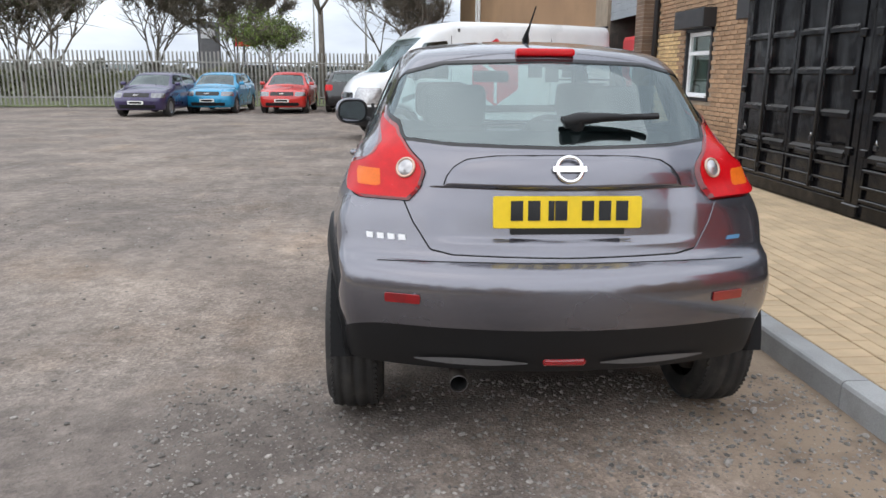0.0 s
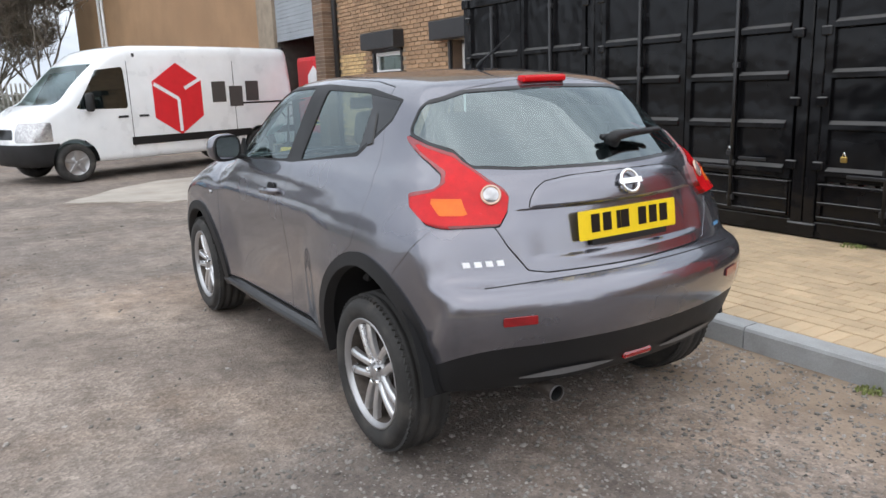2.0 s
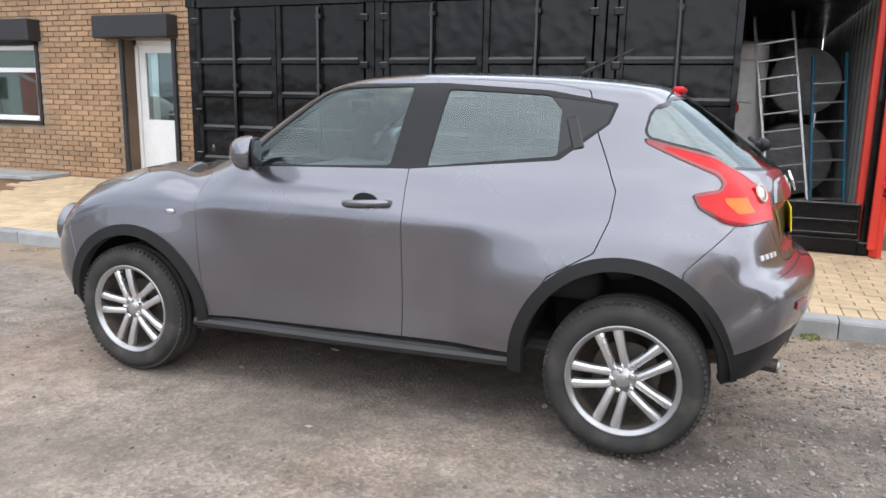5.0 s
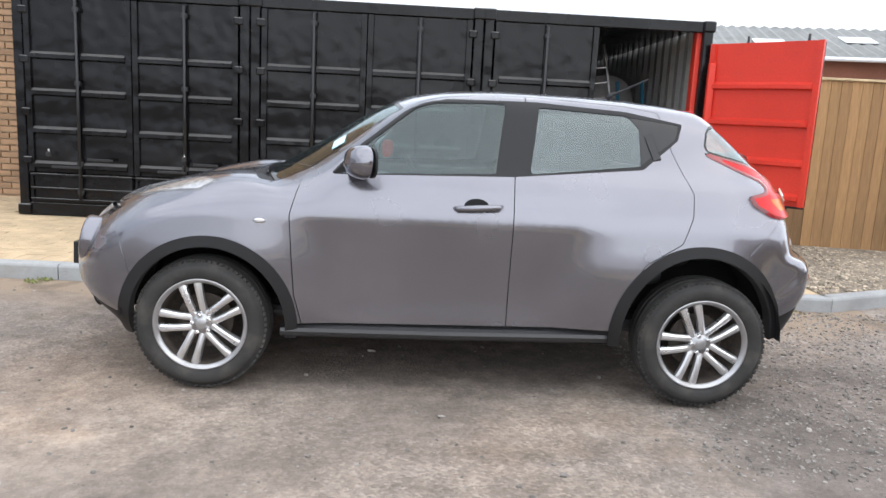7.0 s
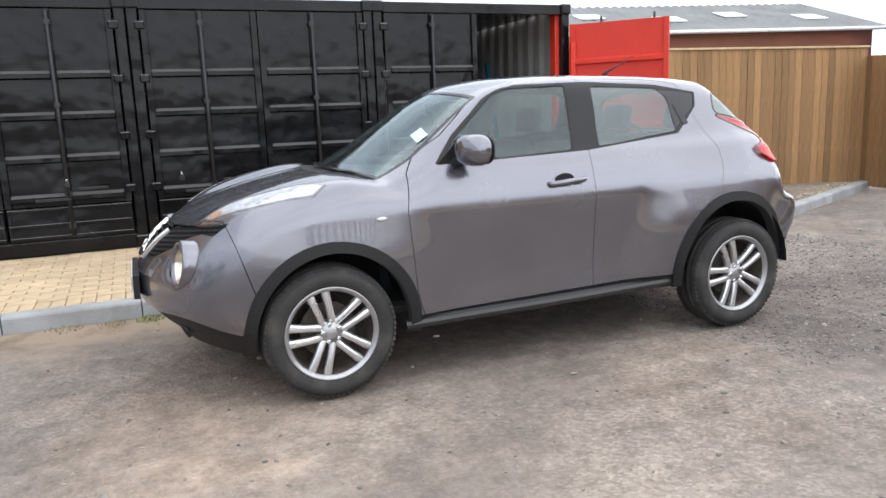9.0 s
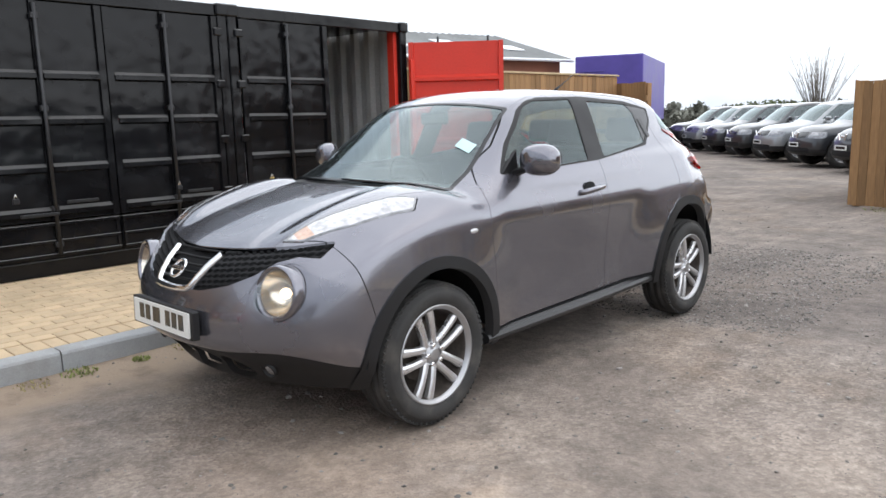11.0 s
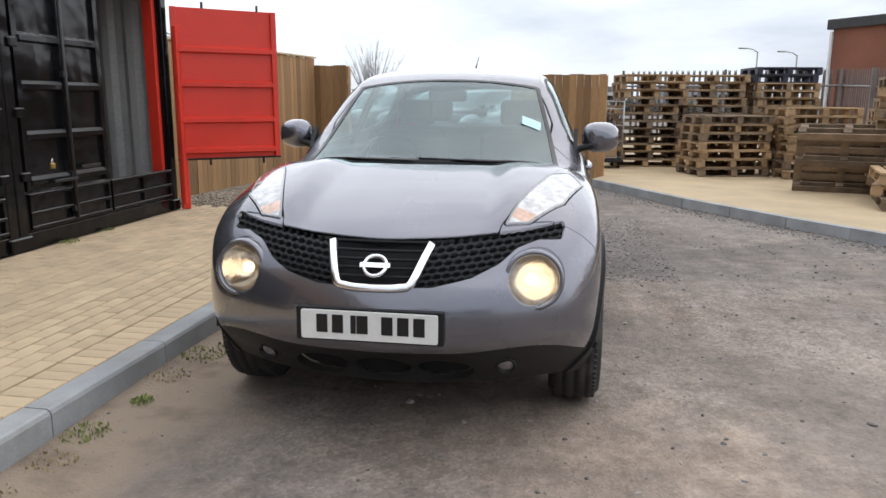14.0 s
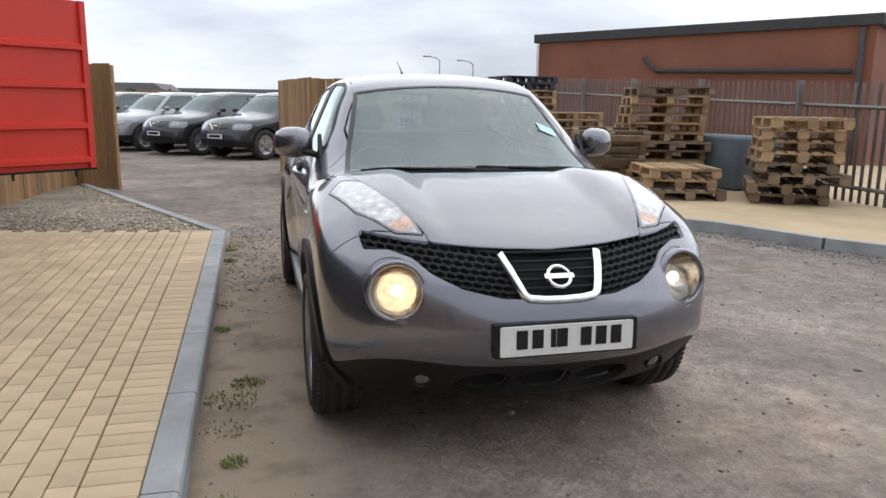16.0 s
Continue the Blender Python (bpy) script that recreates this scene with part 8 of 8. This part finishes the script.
# violet container far off
VIOLET = material("violet_container_paint", (0.085, 0.06, 0.30), rough=0.5, vary=0.15, scale=2, bump=0.1)
vc = thing("stacked_container", "violet shipping container standing high beyond the fence", "container", pose(12.8, -22.6, 1.2, 0, 0, 20))
part("shell", box(2.5, 6.0, 2.4, (0, 0, 1.2), 0.03), VIOLET, vc)
for k in range(8):
    part("vent_louvre", box(0.9, 0.04, 0.05, (0.6, 3.02, 1.0 + 0.12 * k), 0.006), VIOLET, vc)
part("under_container", box(2.5, 6.0, 1.18, (0, 0, -0.60)), CONT_BLACK, vc)


# ---- trees and distance ----
BARK = material("grey_bark", (0.16, 0.14, 0.12), rough=0.9, vary=0.3, scale=6, grain=50, bump=0.4)
TWIG = material("fine_brown_twigs", (0.17, 0.145, 0.12), rough=0.9, vary=0.3, scale=4, bump=0)
LEAF = material("fresh_spring_leaves", (0.17, 0.23, 0.06), rough=0.7, vary=0.3, scale=3, bump=0, per_piece=0.4)
IVY = material("dark_green_leaves", (0.06, 0.09, 0.025), rough=0.7, vary=0.3, scale=3, bump=0, per_piece=0.4)


def tree(label, m, height, seed, leaves=0.0, leaf_mat=None, spread=0.52, low=0.16, fine=0.011):
    """A tapered trunk with forking limbs, fine twigs and, if any, small leaves."""
    rnd = random.Random(seed)
    t = thing("tree", label, "tree", m, "trees beyond the fence")
    limbs, ends = bmesh.new(), []
    twigs_v, twigs_f = [], []

    def twig(a, b, w):
        d = (b - a).normalized()
        s = d.cross(Vector((rnd.uniform(-1, 1), rnd.uniform(-1, 1), 0.3))).normalized() * w
        u = d.cross(s).normalized() * w
        k = len(twigs_v)
        twigs_v.extend([tuple(a + s), tuple(a - s * 0.5 + u), tuple(a - s * 0.5 - u), tuple(b)])
        twigs_f.extend([(k, k + 1, k + 3), (k + 1, k + 2, k + 3), (k + 2, k, k + 3)])

    def grow(p, d, length, r, depth):
        pts, rad = [p], [r]
        n = 4
        for i in range(n):
            d = (d + Vector((rnd.uniform(-1, 1), rnd.uniform(-1, 1), rnd.uniform(-0.3, 0.6))) * 0.13).normalized()
            p = p + d * length / n
            pts.append(p)
            rad.append(r * (1 - 0.45 * (i + 1) / n))
        if depth < 3:
            tube(pts, rad, 7 if depth < 2 else 5, limbs)
        else:
            for a, b in zip(pts, pts[1:]):
                twig(a, b + (b - a) * 0.2, r)
        if depth >= 2:
            for _ in range(3):
                q = pts[rnd.choice((1, 2, 3))]
                out = (d * 0.5 + Vector((rnd.gauss(0, 0.6), rnd.gauss(0, 0.6), rnd.gauss(0.35, 0.4)))).normalized() * length * rnd.uniform(0.6, 1.1)
                twig(q, q + out, fine * 1.2)
        if depth >= 6:
            ends.append(p)
            for _ in range(8):
                out = Vector((rnd.gauss(0, 1), rnd.gauss(0, 1), rnd.gauss(0.3, 0.8))).normalized() * length * rnd.uniform(0.5, 1.1)
                twig(pts[rnd.choice((1, 2, 3, 4))], p + out, fine)
            return
        kids = 3 if depth < 5 else 2
        for k in range(kids):
            turn = rnd.uniform(0, 6.28)
            side = Vector((math.cos(turn), math.sin(turn), rnd.uniform(-0.1, 0.35)))
            nd = (d * (1 - spread * 0.6) + side * spread * rnd.uniform(0.7, 1.2)).normalized()
            grow(pts[rnd.choice((2, 3, 4)) if depth else rnd.choice((3, 4))], nd, length * rnd.uniform(0.6, 0.8), max(r * 0.55, 0.006), depth + 1)

    trunk_pts = [Vector((0, 0, -0.1)), Vector((0.03, 0, height * low * 0.5)), Vector((0.0, 0.05, height * low))]
    tube(trunk_pts, [height * 0.018, height * 0.014, height * 0.012], 9, limbs)
    for k in range(4):
        a = k * 1.57 + rnd.uniform(-0.5, 0.5)
        grow(trunk_pts[-1] + Vector((0, 0, -0.3 * k * 0.3)), Vector((math.cos(a) * spread, math.sin(a) * spread, 1)).normalized(), height * 0.27, height * 0.007, 1)
    part("trunk", limbs, BARK, t, "", True)
    me = bpy.data.meshes.new("twigs")
    me.from_pydata(twigs_v, [], twigs_f)
    me.materials.append(TWIG)
    ob = tagged(new("crown", me), kind="stuff")
    ob.parent = t
    if leaves:
        lv, lf = [], []
        for e in ends:
            for _ in range(int(leaves)):
                c = e + Vector((rnd.gauss(0, 0.28), rnd.gauss(0, 0.28), rnd.gauss(0, 0.22)))
                a, b = Vector((rnd.uniform(-1, 1), rnd.uniform(-1, 1), rnd.uniform(-1, 1))).normalized() * 0.06, Vector((rnd.uniform(-1, 1), rnd.uniform(-1, 1), rnd.uniform(-1, 1))).normalized() * 0.035
                k = len(lv)
                lv.extend([tuple(c - a), tuple(c + b), tuple(c + a), tuple(c - b)])
                lf.append((k, k + 1, k + 2, k + 3))
        me = bpy.data.meshes.new("leaves")
        me.from_pydata(lv, [], lf)
        me.materials.append(leaf_mat)
        ob = tagged(new("foliage", me), kind="stuff")
        ob.parent = t
    return t


tree("bare tree with fresh buds behind the yard fence", pose(-17.6, 33, 0), 9.0, 1, 3, LEAF, 0.46, 0.12, 0.02)
tree("ivy-clad tree behind the yard fence", pose(-15.2, 30.5, 0), 8.5, 2, 5, IVY, 0.46, 0.14, 0.02)
tree("budding tree with ivy at its foot behind the fence", pose(-20.4, 35, 0), 9.5, 31, 4, IVY, 0.46, 0.10, 0.022)
tree("bare grey tree behind the yard fence", pose(-12.8, 37, 0), 9.5, 3, 0, None, 0.42, 0.12, 0.022)
tree("bare grey tree behind the yard fence", pose(-9.6, 42, 0), 9.0, 4, 0, None, 0.42, 0.12, 0.02)
tree("small round tree in fresh leaf behind the fence", pose(-6.9, 36, 0), 4.9, 5, 9, LEAF, 0.62, 0.30)
tree("tall tree in first leaf behind the yard fence", pose(-4.1, 34, 0), 10.5, 6, 4, LEAF, 0.6, 0.4)
tree("dark bare tree close to the brick building", pose(0.7, 33, 0), 9.5, 7, 0, None, 0.52, 0.16, 0.02)
tree("dark bare tree close to the brick building", pose(-0.8, 38, 0), 9.0, 17)


def stem_fan(label, m, height, seed, stems=46):
    """Many thin stems rising from one foot, each with side shoots, as a bare coppiced tree has."""
    rnd = random.Random(seed)
    t = thing("tree", label, "tree", m, "trees beyond the fence")
    wood, v, f = bmesh.new(), [], []
    for _ in range(stems):
        a, lean, top = rnd.uniform(0, math.tau), rnd.uniform(0.02, 0.52), height * rnd.uniform(0.62, 1.0)
        side = Vector((math.cos(a), math.sin(a), 0))
        pts = [side * (0.15 + lean * top * (k / 5) ** 1.25) + Vector((rnd.gauss(0, 0.05), rnd.gauss(0, 0.05), top * k / 5 * (1 - 0.2 * lean))) for k in range(6)]
        tube(pts, [0.045, 0.036, 0.028, 0.021, 0.014, 0.006], 5, wood)
        for k in range(26):
            u = rnd.uniform(1.2, 4.9)
            p = pts[int(u)].lerp(pts[int(u) + 1], u % 1)
            q = p + (side * rnd.uniform(-0.2, 0.7) + Vector((rnd.gauss(0, 0.35), rnd.gauss(0, 0.35), rnd.uniform(0.5, 1.2)))).normalized() * rnd.uniform(0.4, 1.1)
            w, n = Vector((rnd.uniform(-1, 1), rnd.uniform(-1, 1), 0)).normalized() * 0.009, len(v)
            v.extend([tuple(p + w), tuple(p - w), tuple(p + Vector((w.y, -w.x, 0))), tuple(q)])
            f.extend([(n, n + 1, n + 3), (n + 1, n + 2, n + 3), (n + 2, n, n + 3)])
    part("stems", wood, BARK, t, "", True)
    me = bpy.data.meshes.new("twigs")
    me.from_pydata(v, [], f)
    me.materials.append(TWIG)
    ob = tagged(new("crown", me), kind="stuff")
    ob.parent = t
    return t


stem_fan("pale bare tree far beyond the parked cars", pose(16.9, -60, 0), 6.6, 8)

# hedge and low skyline beyond the parked cars
rnd = random.Random(9)


def hedge(name, label, x0, x1, y, h, seed, mat=IVY, size=1.0):
    r = random.Random(seed)
    lv, lf = [], []
    for _ in range(5200):
        x = r.uniform(x0, x1)
        top = h * (0.65 + 0.35 * noise.noise((x * 0.5, seed, 0)) + 0.2 * noise.noise((x * 1.7, seed, 1)))
        c = Vector((x, y + r.gauss(0, 0.8), r.uniform(0, max(top, 0.3))))
        a = Vector((r.uniform(-1, 1), r.uniform(-1, 1), r.uniform(-1, 1))).normalized() * 0.16 * size
        b = Vector((r.uniform(-1, 1), r.uniform(-1, 1), r.uniform(-1, 1))).normalized() * 0.10 * size
        k = len(lv)
        lv += [tuple(c - a), tuple(c + b), tuple(c + a), tuple(c - b)]
        lf.append((k, k + 1, k + 2, k + 3))
    me = bpy.data.meshes.new(name)
    me.from_pydata(lv, [], lf)
    me.materials.append(mat)
    return tagged(new(name, me), label, "hedge", kind="stuff")


GREEN_BUSH = material("green_bush_leaves", (0.10, 0.125, 0.05), rough=0.9, vary=0.3, scale=0.8, bump=0)
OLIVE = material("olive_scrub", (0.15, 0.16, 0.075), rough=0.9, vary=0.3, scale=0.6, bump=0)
# far scrub: haze painted in as a paler, greyer leaf colour
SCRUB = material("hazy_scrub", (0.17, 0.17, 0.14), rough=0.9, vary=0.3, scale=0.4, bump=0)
hedge("hedge", "dark green hedge far beyond the parked cars", 4, 12, -52, 2.6, 2)
hedge("bush", "green bush below the pale bare tree", 14.6, 22.5, -57, 3.0, 35, GREEN_BUSH, 0.9)
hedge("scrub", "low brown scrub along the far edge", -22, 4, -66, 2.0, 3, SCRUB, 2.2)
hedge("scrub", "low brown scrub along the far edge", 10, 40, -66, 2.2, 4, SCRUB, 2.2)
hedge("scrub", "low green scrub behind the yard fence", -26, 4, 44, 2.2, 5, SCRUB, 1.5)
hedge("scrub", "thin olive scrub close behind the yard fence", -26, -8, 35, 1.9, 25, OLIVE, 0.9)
# skyline colours paled by haze mixed into them
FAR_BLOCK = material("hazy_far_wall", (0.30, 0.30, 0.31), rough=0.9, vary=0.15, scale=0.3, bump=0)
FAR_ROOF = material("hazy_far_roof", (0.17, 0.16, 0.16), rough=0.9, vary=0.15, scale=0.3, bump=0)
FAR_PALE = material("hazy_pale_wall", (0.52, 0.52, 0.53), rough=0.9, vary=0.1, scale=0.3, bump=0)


def far_building(x, y, w, d, h, mat, turn=0):
    b = thing("distant_building", "low hazy building on the skyline", "building", pose(x, y, 0, 0, 0, turn))
    part("wall", box(w, d, h, (0, 0, h / 2)), mat, b)
    part("roof", prism([(-w / 2 - 0.3, h), (w / 2 + 0.3, h), (w / 2 - 1.0, h + 0.9), (-w / 2 + 1.0, h + 0.9)], d, None, pose(0, d / 2, 0, 90)), FAR_ROOF, b)
    for k in range(max(2, int(w / 4))):
        part("window", box(1.2, 0.05, 1.0, (-w / 2 + 2 + k * 4, d / 2 + 0.03, h * 0.6)), GLOSS_BLACK, b)
    return b


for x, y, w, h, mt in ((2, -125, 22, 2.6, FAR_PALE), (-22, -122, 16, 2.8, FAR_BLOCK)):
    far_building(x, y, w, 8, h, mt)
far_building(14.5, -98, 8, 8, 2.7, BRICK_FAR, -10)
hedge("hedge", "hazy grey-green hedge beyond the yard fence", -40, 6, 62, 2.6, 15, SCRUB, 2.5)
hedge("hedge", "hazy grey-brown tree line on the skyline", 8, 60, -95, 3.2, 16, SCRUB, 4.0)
DARK_SIGN = material("dark_sign_board", (0.11, 0.11, 0.115), rough=0.5, vary=0.1, bump=0)
tot = thing("roadside_sign", "tall dark roadside sign board beyond the fence", "sign", pose(-13.6, 52, 0))
part("board", box(1.5, 0.4, 4.7, (0, 0, 2.35), 0.3, None, None, 3), DARK_SIGN, tot)
part("panel", box(1.0, 0.05, 0.7, (0, -0.23, 3.9), 0.02), FAR_PALE, tot)
rs = thing("roadside_sign", "small red roadside sign beyond the fence", "sign", pose(-11.6, 54, 0))
part("board", box(1.3, 0.15, 1.0, (0, 0, 3.6), 0.03), SIGN_RED, rs)
part("post", box(0.15, 0.12, 3.2, (0, 0, 1.6), 0.02), DARK_SIGN, rs)


def street_lamp(x, y, h, turn, label):
    s = thing("street_lamp", label, "street lamp", pose(x, y, 0, 0, 0, turn))
    part("pole", tube([(0, 0, 0), (0, 0, h)], [0.10, 0.06], 8), GALV, s, "", True)
    part("arm", tube([(0, 0, h - 0.05), (0.4, 0, h + 0.18), (1.1, 0, h + 0.28)], 0.04, 6), GALV, s, "", True)
    part("lamp_head", box(0.7, 0.22, 0.12, (1.35, 0, h + 0.27), 0.04), GALV, s)
    return s


street_lamp(-16.0, -62, 5.4, 15, "slim grey street lamp on the skyline")
street_lamp(-18.6, -60, 5.0, 15, "slim grey street lamp on the skyline")
street_lamp(-10.4, 58, 9.5, 180, "slim grey street lamp beyond the fence")
street_lamp(-3.0, 62, 10.0, 180, "slim grey street lamp beyond the fence")
street_lamp(-7.5, 64, 9.0, 0, "slim grey street lamp beyond the fence")
# verge and traffic parked beyond the yard fence
VERGE = material("rough_grass_verge", (0.13, 0.15, 0.06), rough=0.9, vary=0.3, scale=1.2, grain=30, bump=0.4)
vg = bmesh.new()
vg.faces.new([vg.verts.new(q) for q in ((-40, 22.0, 0.02), (-21, 25.2, 0.02), (2.4, 29.2, 0.02), (2.4, 46, 0.25), (-40, 46, 0.25))])
tagged(link_mesh("grass_verge", vg, VERGE), "rough green verge beyond the yard fence", "grass", kind="structure")
copy_thing(suv2, pose(-16.5, 47, 0.15, 0, 0, 90))
copy_thing(suv, pose(-8.0, 48, 0.15, 0, 0, 90))
copy_thing(suv2, pose(-3.0, 46, 0.15, 0, 0, 80))
copy_thing(suv2, pose(-20.5, 34, 0.1, 0, 0, 100))


# ---- bricks of the front wall and blocks of the paving ----
def brick_layers():
    """Stretcher courses over the front wall, clear of its openings: those round the window and door singly, the rest joined."""
    bw, bh, gap = 0.215, 0.065, 0.010
    single = mesh_of(box(0.03, bw, bh, (0, 0, 0), 0.004), BRICK, "brick")
    pale = mesh_of(box(0.03, bw, bh, (0, 0, 0), 0.004), BRICK_PALE, "brick")
    rows = int(4.4 / (bh + gap))
    pts, faces, count = [], [], 0
    rnd = random.Random(21)
    for r in range(rows):
        z = 0.04 + r * (bh + gap)
        for c in range(31):
            y = 5.84 + c * (bw + gap) + (0.1125 if r % 2 else 0)
            if y > 12.12 or not clear_of(y, z, 0.06):
                continue
            proud = rnd.uniform(-0.0015, 0.0015)
            buff = 10.95 < y < 12.1 and 0.55 < z < 2.15
            if buff or (8.15 < y < 9.6 and 1.0 < z < 2.6 and count < 190):
                ob = shared("brick", pale if buff else single, brick_wall, Matrix.Translation((WX + 0.003 + proud - (0.001 if buff else 0), y, z)))
                count += 1
                continue
            k = len(pts)
            x0, x1 = WX - 0.012 + proud, WX + 0.02
            for x, s in ((x0, 0.003), (x1, 0.0)):
                pts += [(x, y - bw / 2 + s, z - bh / 2 + s), (x, y + bw / 2 - s, z - bh / 2 + s), (x, y + bw / 2 - s, z + bh / 2 - s), (x, y - bw / 2 + s, z + bh / 2 - s)]
            faces += [(k, k + 3, k + 2, k + 1), (k, k + 1, k + 5, k + 4), (k + 1, k + 2, k + 6, k + 5), (k + 2, k + 3, k + 7, k + 6), (k + 3, k, k + 4, k + 7)]
    me = bpy.data.meshes.new("bricks")
    me.from_pydata(pts, [], faces)
    me.materials.append(BRICK)
    ob = tagged(new("brickwork", me), kind="stuff")
    ob.parent = brick_wall


brick_layers()
paving = thing("block_paving", "sand-coloured concrete block paving beside the kerb", "pavement", kind="structure")


def paving_layers():
    long_, wide, joint, thick = 0.200, 0.100, 0.005, 0.05
    def blk(sx, sy):
        return mesh_of(box(sx - joint, sy - joint, thick, (0, 0, -thick / 2), 0.004), PAVER, "paver")
    header, stretcher = blk(long_, wide), blk(wide, long_)
    rnd = random.Random(33)
    pts, faces, singles = [], [], 0

    def add(x, y, sx, sy, mesh):
        nonlocal singles
        z = pave_z(x) + rnd.uniform(-0.0018, 0.0018)
        if singles < 300 and 0.2 < y < 4.6 and x < 2.2:
            shared("paver", mesh, paving, Matrix.Translation((x, y, z)))
            singles += 1
            return
        k = len(pts)
        hx, hy, b = (sx - joint) / 2, (sy - joint) / 2, 0.004
        for dx, dy, dz in ((hx, hy, -0.03), (hx, hy, -b), (hx - b, hy - b, 0)):
            pts.extend([(x - dx, y - dy, z + dz), (x + dx, y - dy, z + dz), (x + dx, y + dy, z + dz), (x - dx, y + dy, z + dz)])
        for o in (0, 4):
            for i in range(4):
                j = (i + 1) % 4
                faces.append((k + o + i, k + o + j, k + o + 4 + j, k + o + 4 + i))
        faces.append((k + 8, k + 9, k + 10, k + 11))

    x0 = KERB_X + 0.125 + 0.004
    for c in range(98):
        add(x0 + long_ / 2, -1.90 + wide * (c + 0.5), long_, wide, header)
    for r in range(21):
        x = x0 + long_ + wide * (r + 0.5)
        top = 7.85 + (x - 1.36) * 0.37 - 0.1
        if x > 3.67:
            top = 9.0
        y = -1.90 + (0.1 if r % 2 else 0.0)
        while y < top:
            if not (x > FRONT_X - 0.02 and -1.6 < y < 5.7):
                add(x, y + long_ / 2, wide, long_, stretcher)
            y += long_
    for r in range(21, 31):
        x = x0 + long_ + wide * (r + 0.5)
        y = 5.7 + (0.1 if r % 2 else 0.0)
        while y < 8.95 and x < WX - 0.05:
            add(x, y + long_ / 2, wide, long_, stretcher)
            y += long_
    me = bpy.data.meshes.new("pavers")
    me.from_pydata(pts, [], faces)
    me.materials.append(PAVER)
    ob = tagged(new("laid_blocks", me), kind="stuff")
    ob.parent = paving


paving_layers()
